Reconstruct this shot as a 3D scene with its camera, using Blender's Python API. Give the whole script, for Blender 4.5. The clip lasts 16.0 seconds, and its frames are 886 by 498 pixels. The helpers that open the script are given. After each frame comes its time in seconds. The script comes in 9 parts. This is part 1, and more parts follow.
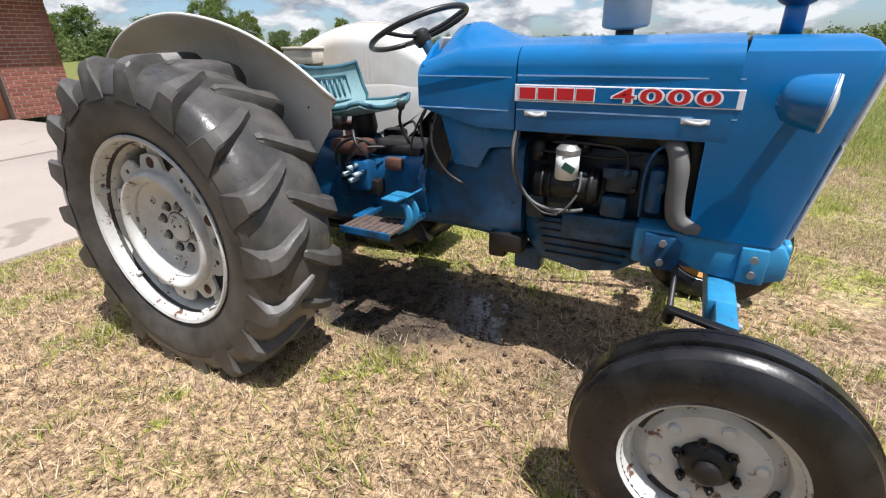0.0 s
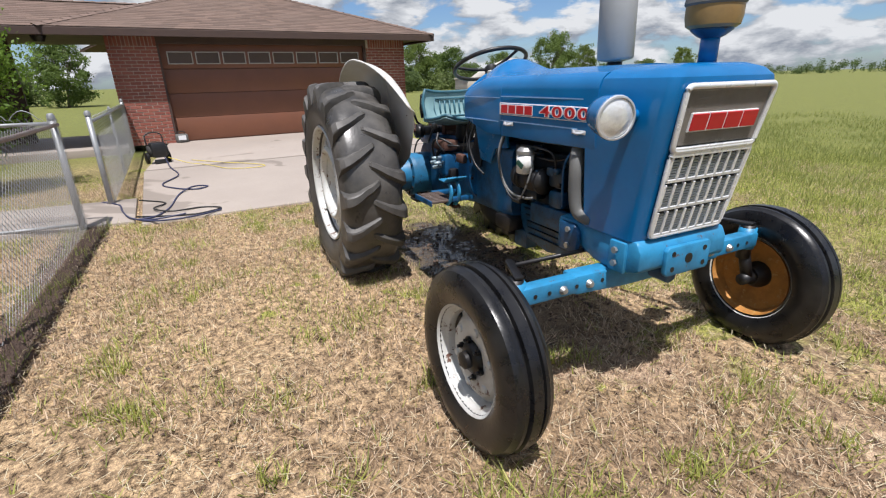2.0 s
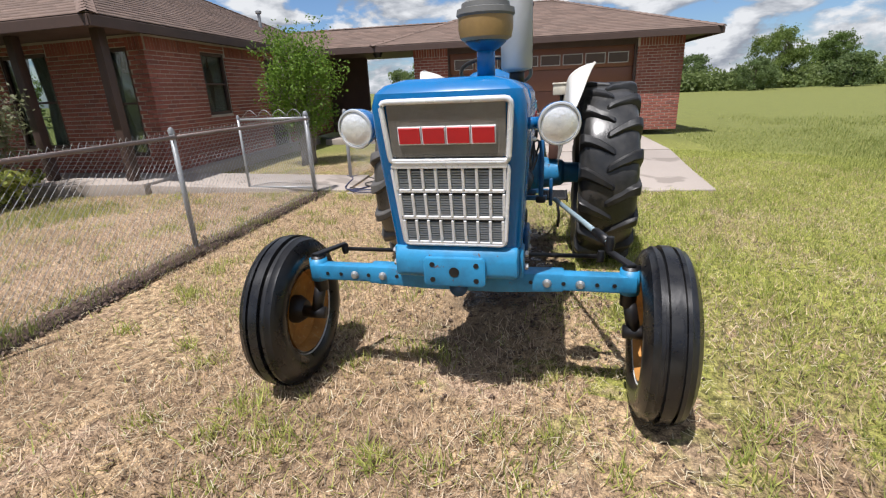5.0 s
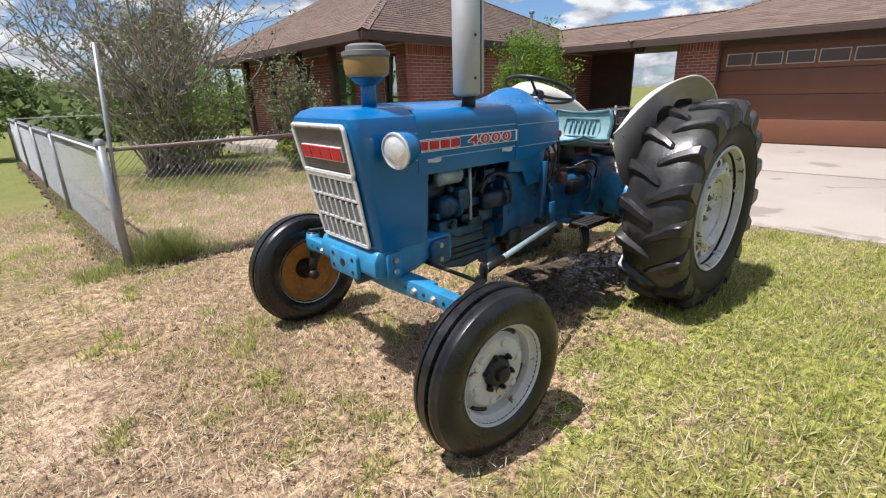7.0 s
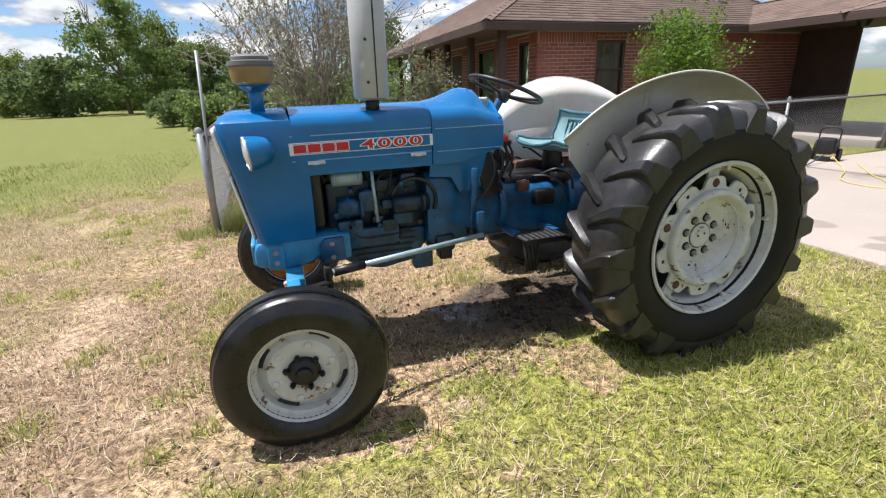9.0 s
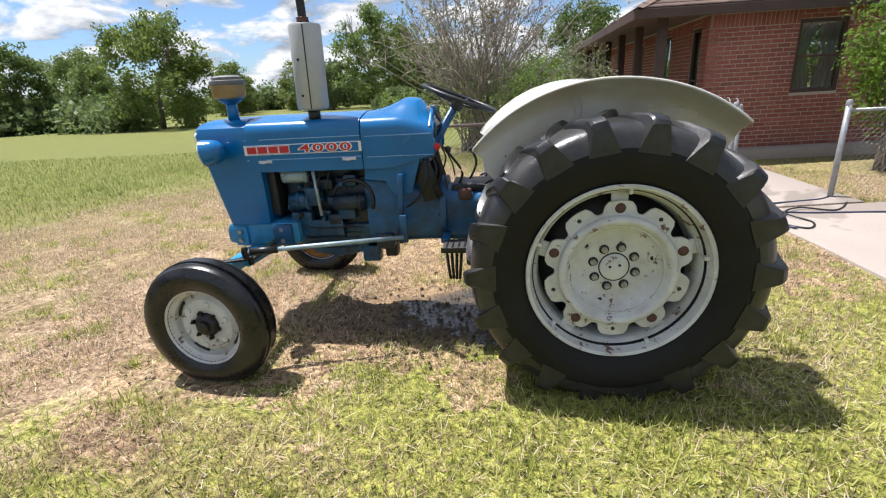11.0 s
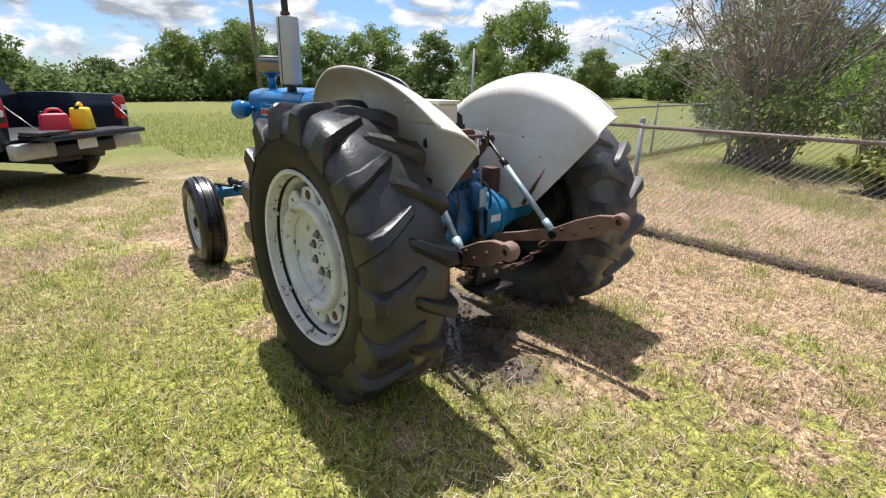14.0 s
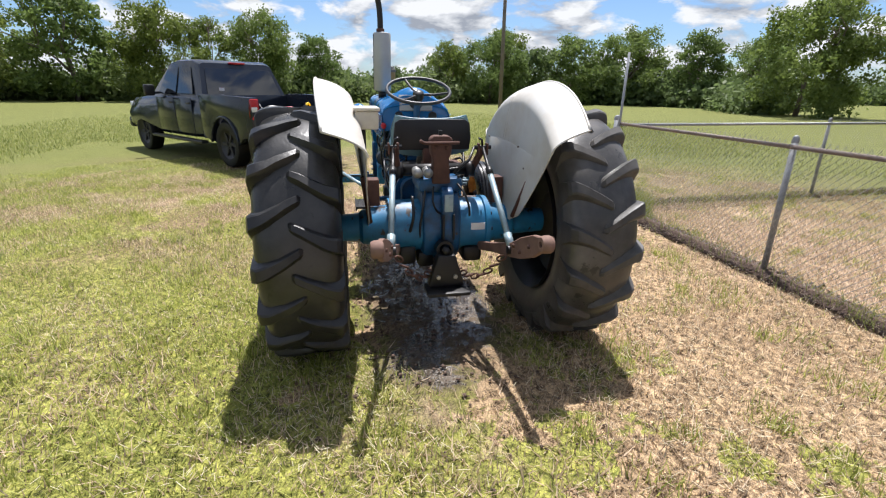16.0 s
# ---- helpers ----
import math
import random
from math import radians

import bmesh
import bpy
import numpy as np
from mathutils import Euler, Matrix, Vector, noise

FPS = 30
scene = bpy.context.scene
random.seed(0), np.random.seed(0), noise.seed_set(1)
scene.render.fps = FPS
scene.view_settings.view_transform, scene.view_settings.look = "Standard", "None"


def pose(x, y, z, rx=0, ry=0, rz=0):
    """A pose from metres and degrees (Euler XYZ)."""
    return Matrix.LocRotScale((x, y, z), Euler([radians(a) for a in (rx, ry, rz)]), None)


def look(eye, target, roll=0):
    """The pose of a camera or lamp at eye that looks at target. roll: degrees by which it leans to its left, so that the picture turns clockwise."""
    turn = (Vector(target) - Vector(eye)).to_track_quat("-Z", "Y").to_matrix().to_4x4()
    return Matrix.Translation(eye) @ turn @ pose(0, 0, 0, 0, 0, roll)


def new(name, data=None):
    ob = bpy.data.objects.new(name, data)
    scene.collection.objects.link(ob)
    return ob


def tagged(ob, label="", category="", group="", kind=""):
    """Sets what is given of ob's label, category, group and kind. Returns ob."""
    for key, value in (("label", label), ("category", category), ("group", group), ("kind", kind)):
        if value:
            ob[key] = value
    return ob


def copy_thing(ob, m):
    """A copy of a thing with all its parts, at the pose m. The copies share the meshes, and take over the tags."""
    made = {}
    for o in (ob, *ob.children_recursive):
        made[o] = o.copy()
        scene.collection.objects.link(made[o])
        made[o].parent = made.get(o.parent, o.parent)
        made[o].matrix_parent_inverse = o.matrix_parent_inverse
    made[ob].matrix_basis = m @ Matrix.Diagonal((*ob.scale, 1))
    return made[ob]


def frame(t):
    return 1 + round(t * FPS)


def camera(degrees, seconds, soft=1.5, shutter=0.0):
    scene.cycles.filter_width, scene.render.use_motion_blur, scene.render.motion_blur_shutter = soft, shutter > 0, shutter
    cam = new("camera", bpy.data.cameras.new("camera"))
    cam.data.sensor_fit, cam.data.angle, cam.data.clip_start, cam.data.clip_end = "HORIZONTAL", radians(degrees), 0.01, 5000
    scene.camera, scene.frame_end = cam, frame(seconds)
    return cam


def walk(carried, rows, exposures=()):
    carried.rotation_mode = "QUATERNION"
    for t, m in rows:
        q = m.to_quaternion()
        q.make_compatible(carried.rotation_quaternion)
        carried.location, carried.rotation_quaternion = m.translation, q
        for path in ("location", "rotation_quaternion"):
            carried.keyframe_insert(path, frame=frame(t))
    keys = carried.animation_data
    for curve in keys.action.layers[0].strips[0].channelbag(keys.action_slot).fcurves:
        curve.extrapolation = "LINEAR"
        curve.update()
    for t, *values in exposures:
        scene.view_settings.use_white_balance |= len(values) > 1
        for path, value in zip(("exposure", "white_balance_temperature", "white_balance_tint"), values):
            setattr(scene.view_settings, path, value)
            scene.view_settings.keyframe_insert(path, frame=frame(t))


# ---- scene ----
# ---- camera ----
cam = camera(86.44, 16.0, 1.2)
PATH = [
    (0, (1.945, -2.034, 1.385), (1.090, -0.415, 0.579), -0.92),
    (0.5, (2.346, -1.995, 1.366), (1.171, -0.577, 0.587), -1.57),
    (1, (2.776, -1.874, 1.360), (1.352, -0.683, 0.616), -1.87),
    (1.5, (3.147, -1.714, 1.396), (1.559, -0.729, 0.685), -2.06),
    (2, (3.514, -1.666, 1.358), (1.813, -0.861, 0.681), -1.56),
    (2.5, (3.811, -1.468, 1.341), (2.044, -0.794, 0.690), -0.83),
    (3, (4.000, -1.128, 1.335), (2.181, -0.601, 0.693), -0.67),
    (3.2, (4.015, -0.979, 1.328), (2.180, -0.526, 0.674), -1.08),
    (5.3, (4.067, 0.665, 1.362), (2.271, 0.052, 0.730), -2.20),
    (5.5, (4.060, 0.876, 1.381), (2.309, 0.141, 0.751), -1.93),
    (6, (3.921, 1.257, 1.383), (2.316, 0.238, 0.764), -1.74),
    (6.5, (3.678, 1.568, 1.424), (2.236, 0.328, 0.804), -1.54),
    (7, (3.436, 1.987, 1.445), (2.169, 0.576, 0.812), -1.50),
    (7.5, (3.160, 2.217, 1.435), (2.044, 0.687, 0.789), -1.76),
    (8, (2.846, 2.415, 1.465), (1.893, 0.785, 0.805), -1.79),
    (8.5, (2.506, 2.670, 1.492), (1.719, 0.953, 0.834), -1.87),
    (9, (2.123, 2.722, 1.484), (1.518, 0.933, 0.823), -2.14),
    (9.2, (2.004, 2.732, 1.515), (1.459, 0.927, 0.848), -2.29),
    (11.3, (0.174, 3.042, 1.504), (0.599, 1.196, 0.861), -3.16),
    (11.5, (-0.053, 3.030, 1.517), (0.482, 1.215, 0.869), -2.88),
    (12, (-0.488, 2.861, 1.473), (0.244, 1.121, 0.814), -1.93),
    (12.5, (-0.933, 2.712, 1.464), (-0.024, 1.060, 0.796), -0.62),
    (13, (-1.362, 2.525, 1.467), (-0.286, 0.978, 0.798), 0.49),
    (13.5, (-1.680, 2.148, 1.459), (-0.434, 0.734, 0.790), 0.78),
    (14, (-2.024, 1.818, 1.431), (-0.599, 0.579, 0.773), 0.54),
    (14.5, (-2.296, 1.535, 1.472), (-0.738, 0.467, 0.813), 0.40),
    (15, (-2.424, 1.166, 1.461), (-0.731, 0.321, 0.814), 0.26),
    (15.5, (-2.636, 0.818, 1.446), (-0.840, 0.214, 0.807), 0.49),
    (16, (-2.793, 0.521, 1.469), (-0.940, 0.148, 0.816), 0.73),
]
walk(cam, [(t, look(eye, target, roll)) for t, eye, target, roll in PATH],
     exposures=((0.0, 0.60), (1.0, 0.46), (2.0, 0.36), (3.2, 0.34), (5.5, 0.48), (7.5, 0.61), (9.2, 0.72), (13.0, 0.77), (16.0, 0.66)))

# ---- light: high sun ahead and to the right of the tractor, blue sky with white cumulus ----
SUN_FROM = Vector((0.36, -0.15, 1.0)).normalized()
sun = new("sun", bpy.data.lights.new("sun", "SUN"))
sun.data.energy, sun.data.angle, sun.data.color = 5.0, radians(0.55), (1.0, 0.965, 0.965)
sun.matrix_world = look(SUN_FROM * 60, (0, 0, 0))

world = bpy.data.worlds.new("sky")
scene.world = world
world.use_nodes = True
wn, wl = world.node_tree.nodes, world.node_tree.links
wn.clear()
w_out = wn.new("ShaderNodeOutputWorld")
w_bg = wn.new("ShaderNodeBackground")
w_sky = wn.new("ShaderNodeTexSky")
w_sky.sky_type, w_sky.sun_disc = "NISHITA", False
w_sky.sun_elevation = math.asin(SUN_FROM.z)
w_sky.sun_rotation = math.atan2(SUN_FROM.x, SUN_FROM.y)
w_sky.air_density, w_sky.dust_density, w_sky.ozone_density = 1.0, 0.6, 1.3
w_co = wn.new("ShaderNodeTexCoord")
# cumulus: noise over the direction of view, flattened towards the horizon; a second sample a little higher tells lit tops from grey bases
w_map = wn.new("ShaderNodeMapping")
w_map.inputs["Scale"].default_value = (1.0, 1.0, 2.5)
w_map.inputs["Location"].default_value = (0.37, 0.12, 0.05)
wl.new(w_co.outputs["Generated"], w_map.inputs[0])
w_up = wn.new("ShaderNodeVectorMath"); w_up.operation = "ADD"
w_up.inputs[1].default_value = (0.018, -0.008, 0.060)
wl.new(w_map.outputs[0], w_up.inputs[0])


def cloud_noise(vec):
    n = wn.new("ShaderNodeTexNoise")
    n.inputs["Scale"].default_value, n.inputs["Detail"].default_value = 8.6, 9.0
    n.inputs["Roughness"].default_value, n.inputs["Distortion"].default_value = 0.56, 0.25
    wl.new(vec, n.inputs["Vector"])
    return n.outputs["Fac"]


w_n1, w_n2 = cloud_noise(w_map.outputs[0]), cloud_noise(w_up.outputs[0])
w_ramp = wn.new("ShaderNodeValToRGB")
w_ramp.color_ramp.elements[0].position, w_ramp.color_ramp.elements[1].position = 0.435, 0.535
wl.new(w_n1, w_ramp.inputs[0])
w_dif = wn.new("ShaderNodeMath"); w_dif.operation = "SUBTRACT"
wl.new(w_n1, w_dif.inputs[0]); wl.new(w_n2, w_dif.inputs[1])
w_shade = wn.new("ShaderNodeValToRGB")
w_shade.color_ramp.elements[0].position, w_shade.color_ramp.elements[0].color = 0.38, (5.0, 5.5, 6.5, 1)
w_shade.color_ramp.elements[1].position, w_shade.color_ramp.elements[1].color = 0.58, (12.6, 12.9, 13.5, 1)
w_add = wn.new("ShaderNodeMath"); w_add.operation = "ADD"; w_add.inputs[1].default_value = 0.48
wl.new(w_dif.outputs[0], w_add.inputs[0])
wl.new(w_add.outputs[0], w_shade.inputs[0])
# clear sky between the clouds, a little bluer than the haze model gives
w_tint = wn.new("ShaderNodeMixRGB"); w_tint.blend_type = "MULTIPLY"
w_tint.inputs[0].default_value, w_tint.inputs[2].default_value = 1.0, (1.15, 1.42, 1.86, 1)
wl.new(w_sky.outputs[0], w_tint.inputs[1])
w_mix = wn.new("ShaderNodeMixRGB")
wl.new(w_ramp.outputs[0], w_mix.inputs[0])
wl.new(w_tint.outputs[0], w_mix.inputs[1])
wl.new(w_shade.outputs[0], w_mix.inputs[2])
wl.new(w_mix.outputs[0], w_bg.inputs[0])
w_bg.inputs[1].default_value = 0.048
wl.new(w_bg.outputs[0], w_out.inputs[0])

# ---- materials ----
def ramp_node(nt, src, stops):
    r = nt.nodes.new("ShaderNodeValToRGB")
    while len(r.color_ramp.elements) < len(stops):
        r.color_ramp.elements.new(0.5)
    for e, (p, c) in zip(r.color_ramp.elements, stops):
        e.position, e.color = p, (*c, 1) if len(c) == 3 else c
    nt.links.new(src, r.inputs[0])
    return r.outputs[0]


def noise_node(nt, scale, detail=4.0, rough=0.55, vec=None, distort=0.0):
    n = nt.nodes.new("ShaderNodeTexNoise")
    n.inputs["Scale"].default_value, n.inputs["Detail"].default_value = scale, detail
    n.inputs["Roughness"].default_value, n.inputs["Distortion"].default_value = rough, distort
    nt.links.new(vec if vec is not None else object_coords(nt), n.inputs["Vector"])
    return n.outputs["Fac"]


def object_coords(nt):
    c = nt.nodes.get("coords")
    if c is None:
        c = nt.nodes.new("ShaderNodeTexCoord")
        c.name = "coords"
    return c.outputs["Object"]


def mix_node(nt, fac, a, b, mode="MIX"):
    m = nt.nodes.new("ShaderNodeMixRGB")
    m.blend_type = mode
    for k, v in enumerate((fac, a, b)):
        if isinstance(v, (int, float)):
            m.inputs[k].default_value = v
        elif isinstance(v, tuple):
            m.inputs[k].default_value = (*v, 1)
        else:
            nt.links.new(v, m.inputs[k])
    return m.outputs[0]


def bump_node(nt, height, strength, distance):
    b = nt.nodes.new("ShaderNodeBump")
    b.inputs["Strength"].default_value, b.inputs["Distance"].default_value = strength, distance
    nt.links.new(height, b.inputs["Height"])
    return b.outputs["Normal"]


def base_mat(name, rough=0.6, metal=0.0, spec=0.5):
    m = bpy.data.materials.new(name)
    m.use_nodes = True
    p = m.node_tree.nodes["Principled BSDF"]
    p.inputs["Roughness"].default_value, p.inputs["Metallic"].default_value = rough, metal
    p.inputs["Specular IOR Level"].default_value = spec
    return m, m.node_tree, p


def worn(name, c, dirt, rough=0.5, metal=0.0, scale=6.0, amount=0.5, chips=None, chip_at=0.66, bump=0.15, grain=90.0, spec=0.5, spread=0.42):
    """A painted or raw surface: base colour, soft dirt at one scale, chips at another, grain relief."""
    m, nt, p = base_mat(name, rough, metal, spec)
    n1 = noise_node(nt, scale, 6.0, 0.6)
    fac = ramp_node(nt, n1, [(spread, (0, 0, 0)), (spread + 0.30, (amount,) * 3)])
    col = mix_node(nt, fac, c, dirt)
    n2 = noise_node(nt, scale * 5.3, 5.0, 0.65)
    col = mix_node(nt, 0.25, col, mix_node(nt, n2, tuple(v * 0.7 for v in c), tuple(min(1, v * 1.25) for v in c)))
    if chips:
        k = ramp_node(nt, noise_node(nt, scale * 2.4, 8.0, 0.7), [(chip_at, (0, 0, 0)), (chip_at + 0.03, (1, 1, 1))])
        col = mix_node(nt, k, col, chips)
    nt.links.new(col, p.inputs["Base Color"])
    r = nt.nodes.new("ShaderNodeMapRange")
    r.inputs["To Min"].default_value, r.inputs["To Max"].default_value = max(0.05, rough - 0.12), min(1.0, rough + 0.18)
    nt.links.new(n1, r.inputs["Value"])
    nt.links.new(r.outputs[0], p.inputs["Roughness"])
    nt.links.new(bump_node(nt, noise_node(nt, grain, 3.0), bump, 0.002), p.inputs["Normal"])
    return m


M = {}
M["blue"] = worn("blue_paint", (0.003, 0.132, 0.352), (0.004, 0.080, 0.205), 0.20, 0, 3.4, 0.75, (0.02, 0.09, 0.17), 0.715, 0.05, 26, spec=0.5)
M["blue_cast"] = worn("blue_casting", (0.007, 0.100, 0.250), (0.008, 0.013, 0.020), 0.34, 0, 8.0, 1.0, (0.05, 0.032, 0.026), 0.62, 0.6, 50, spread=0.36)
M["blue_light"] = worn("faded_blue_paint", (0.024, 0.225, 0.43), (0.016, 0.075, 0.135), 0.40, 0, 8.0, 0.9, (0.11, 0.065, 0.05), 0.635, 0.25, 60)
M["plate"] = worn("rusty_tread_plate", (0.14, 0.105, 0.09), (0.05, 0.042, 0.04), 0.5, 0.2, 22.0, 0.9, (0.34, 0.31, 0.29), 0.62, 0.5, 90)
M["engine_blue"] = worn("oily_blue_castings", (0.010, 0.085, 0.180), (0.005, 0.007, 0.010), 0.34, 0, 14.0, 1.0, (0.02, 0.018, 0.017), 0.58, 0.6, 60, spread=0.33)
M["engine"] = worn("oily_engine", (0.007, 0.020, 0.036), (0.004, 0.004, 0.005), 0.34, 0.0, 9.0, 0.95, (0.03, 0.02, 0.018), 0.62, 0.5, 70)
# black for greasy parts, and for painted shade inside the rear wheels
M["grease_and_shade"] = worn("greasy_black_and_shade", (0.006, 0.006, 0.007), (0.018, 0.014, 0.012), 0.42, 0.0, 9.0, 0.7, None, 0.7, 0.4, 70)
M["fender"] = worn("weathered_white_paint", (0.58, 0.575, 0.545), (0.43, 0.355, 0.25), 0.42, 0, 2.6, 0.95, (0.24, 0.12, 0.055), 0.665, 0.06, 30)
M["fender_in"] = worn("dull_grey_paint", (0.38, 0.38, 0.355), (0.25, 0.24, 0.21), 0.6, 0, 3.0, 0.7, (0.16, 0.08, 0.05), 0.73, 0.08, 30)
M["rimwhite"] = worn("chipped_white_rim", (0.58, 0.59, 0.57), (0.36, 0.33, 0.29), 0.42, 0, 7.0, 0.9, (0.13, 0.065, 0.045), 0.595, 0.2, 40)
M["rust_orange"] = worn("orange_rust", (0.46, 0.205, 0.042), (0.20, 0.085, 0.026), 0.7, 0, 11.0, 0.95, (0.46, 0.27, 0.09), 0.585, 0.4, 80)
M["rust"] = worn("brown_rust", (0.105, 0.048, 0.034), (0.045, 0.024, 0.02), 0.7, 0.15, 12.0, 0.8, (0.18, 0.10, 0.07), 0.66, 0.5, 90)
M["rubber"] = worn("tyre_rubber", (0.006, 0.006, 0.0065), (0.018, 0.017, 0.016), 0.50, 0, 4.0, 0.8, None, 0.7, 0.4, 90, 0.25)
# pale rubbers hold dust plus painted sun (right wheel), dark ones the left's shade
M["rubber_dusty_lit"] = worn("dusty_sunlit_tyre_rubber", (0.040, 0.038, 0.036), (0.135, 0.127, 0.117), 0.42, 0, 5.0, 0.9, (0.14, 0.13, 0.12), 0.68, 0.5, 70, 0.35)
M["rubber_bar"] = worn("tread_rubber", (0.009, 0.009, 0.010), (0.042, 0.040, 0.037), 0.34, 0, 8.0, 0.8, (0.12, 0.11, 0.10), 0.68, 0.5, 60, 0.5)
M["tread_shaded"] = worn("shaded_tread_floor", (0.018, 0.018, 0.018), (0.072, 0.068, 0.064), 0.28, 0, 4.0, 0.9, (0.014, 0.014, 0.014), 0.60, 0.5, 60, 0.5)
M["tread_dust_lit"] = worn("dusty_sunlit_tread_floor", (0.045, 0.043, 0.041), (0.155, 0.144, 0.130), 0.29, 0, 4.0, 0.9, (0.020, 0.020, 0.020), 0.60, 0.5, 60, 0.5)
M["worn_rod"] = worn("worn_pale_rod", (0.34, 0.43, 0.46), (0.10, 0.20, 0.28), 0.4, 0.3, 16.0, 0.85, (0.10, 0.06, 0.045), 0.64, 0.2, 60)
M["blue_axle"] = worn("greasy_bright_blue", (0.022, 0.20, 0.40), (0.012, 0.022, 0.032), 0.40, 0, 4.5, 0.95, (0.035, 0.028, 0.025), 0.60, 0.35, 60)
M["rust_pale"] = worn("dusty_rust", (0.21, 0.125, 0.095), (0.10, 0.055, 0.042), 0.72, 0.1, 10.0, 0.8, (0.30, 0.20, 0.16), 0.66, 0.4, 80)
M["louvre"] = worn("dull_louvres", (0.26, 0.30, 0.34), (0.10, 0.12, 0.14), 0.35, 0.4, 14.0, 0.6, None, 0.7, 0.05, 60)
M["wire"] = worn("grey_brown_wire", (0.30, 0.28, 0.25), (0.20, 0.18, 0.16), 0.55, 0.2, 12.0, 0.6)
M["rubber_wet"] = worn("front_tyre_rubber", (0.006, 0.006, 0.007), (0.028, 0.027, 0.026), 0.26, 0, 9.0, 0.8, (0.06, 0.057, 0.054), 0.66, 0.35, 50)
M["steel"] = worn("dull_steel", (0.40, 0.40, 0.39), (0.20, 0.19, 0.18), 0.38, 0.7, 9.0, 0.6, None, 0.7, 0.1, 60)
M["muffler"] = worn("silver_muffler", (0.42, 0.42, 0.41), (0.30, 0.29, 0.28), 0.5, 0.25, 4.0, 0.5, (0.2, 0.14, 0.1), 0.72, 0.1, 50)
M["chrome"] = worn("bright_trim", (0.62, 0.63, 0.64), (0.4, 0.4, 0.4), 0.3, 0.35, 8.0, 0.4, None, 0.7, 0.04, 60)
M["grille_white"] = worn("grille_silver_paint", (0.74, 0.75, 0.76), (0.50, 0.51, 0.52), 0.26, 0.25, 12.0, 0.5, (0.16, 0.13, 0.11), 0.70, 0.06, 60)
M["screen"] = worn("dark_screen", (0.022, 0.022, 0.022), (0.055, 0.05, 0.045), 0.7, 0, 20.0, 0.7)
M["black"] = worn("black_plastic", (0.012, 0.012, 0.013), (0.03, 0.03, 0.03), 0.4, 0, 12.0, 0.5)
M["seat"] = worn("faded_teal_seat", (0.22, 0.35, 0.36), (0.10, 0.21, 0.25), 0.42, 0, 8.0, 0.8, (0.42, 0.50, 0.50), 0.68, 0.15, 40)
M["seatdark"] = worn("dark_teal_edge", (0.04, 0.13, 0.17), (0.03, 0.06, 0.08), 0.4, 0, 8.0, 0.6)
M["red"] = worn("red_enamel", (0.50, 0.012, 0.018), (0.34, 0.014, 0.02), 0.4, 0, 14.0, 0.5, bump=0.03)
M["decal"] = worn("white_decal", (0.74, 0.75, 0.77), (0.58, 0.60, 0.64), 0.42, 0, 14.0, 0.5, bump=0.03)
M["decalblue"] = worn("light_blue_line", (0.20, 0.38, 0.62), (0.10, 0.25, 0.5), 0.42, 0, 14.0, 0.5, bump=0.03)
M["filter"] = worn("white_filter_can", (0.72, 0.72, 0.70), (0.5, 0.48, 0.44), 0.3, 0, 14.0, 0.4)
M["green"] = worn("dark_green_print", (0.01, 0.07, 0.05), (0.02, 0.05, 0.04), 0.3)
M["amber"] = worn("amber_bowl", (0.30, 0.19, 0.07), (0.16, 0.10, 0.05), 0.35, 0, 10.0, 0.7)
M["woodbox"] = worn("cream_box", (0.58, 0.54, 0.44), (0.36, 0.31, 0.24), 0.55, 0, 9.0, 0.7, (0.2, 0.11, 0.06), 0.70)
M["galv"] = worn("galvanised_steel", (0.33, 0.34, 0.35), (0.18, 0.185, 0.19), 0.45, 0.45, 9.0, 0.6, None, 0.7, 0.1, 60)
M["mesh_wire"] = worn("fence_wire", (0.36, 0.37, 0.38), (0.22, 0.225, 0.23), 0.45, 0.3, 9.0, 0.6, None, 0.7, 0.1, 60)
M["galv_rust"] = worn("rusting_rail", (0.20, 0.15, 0.13), (0.30, 0.29, 0.28), 0.6, 0.3, 3.0, 0.8, (0.14, 0.06, 0.035), 0.62)
M["fascia"] = worn("brown_fascia_paint", (0.065, 0.038, 0.030), (0.042, 0.027, 0.023), 0.6, 0, 3.0, 0.6)
M["soffit"] = worn("brown_soffit", (0.10, 0.06, 0.045), (0.07, 0.045, 0.035), 0.7, 0, 3.0, 0.6)
M["doorbrown"] = worn("brown_garage_paint", (0.17, 0.066, 0.036), (0.12, 0.05, 0.03), 0.42, 0, 1.6, 0.6, bump=0.05, grain=30)
M["trimwhite"] = worn("pale_trim", (0.42, 0.40, 0.37), (0.3, 0.28, 0.26), 0.5, 0, 8.0, 0.5)
M["mortar"] = worn("mortar", (0.44, 0.38, 0.33), (0.32, 0.27, 0.23), 0.9, 0, 9.0, 0.6, None, 0.7, 0.5, 120)
M["truck"] = worn("dark_blue_grey_car_paint", (0.022, 0.028, 0.042), (0.030, 0.034, 0.044), 0.10, 0.35, 2.0, 0.35, bump=0.0, grain=20)
M["yellow"] = worn("yellow_plastic", (0.85, 0.56, 0.01), (0.66, 0.40, 0.01), 0.4, 0, 9.0, 0.4)
M["redcan"] = worn("red_plastic", (0.58, 0.03, 0.06), (0.45, 0.02, 0.04), 0.4, 0, 9.0, 0.4)
M["hose"] = worn("blue_black_hose", (0.03, 0.035, 0.08), (0.05, 0.05, 0.09), 0.4, 0, 9.0, 0.5)
M["hose_y"] = worn("yellow_hose", (0.62, 0.50, 0.10), (0.45, 0.36, 0.08), 0.5, 0, 9.0, 0.5)
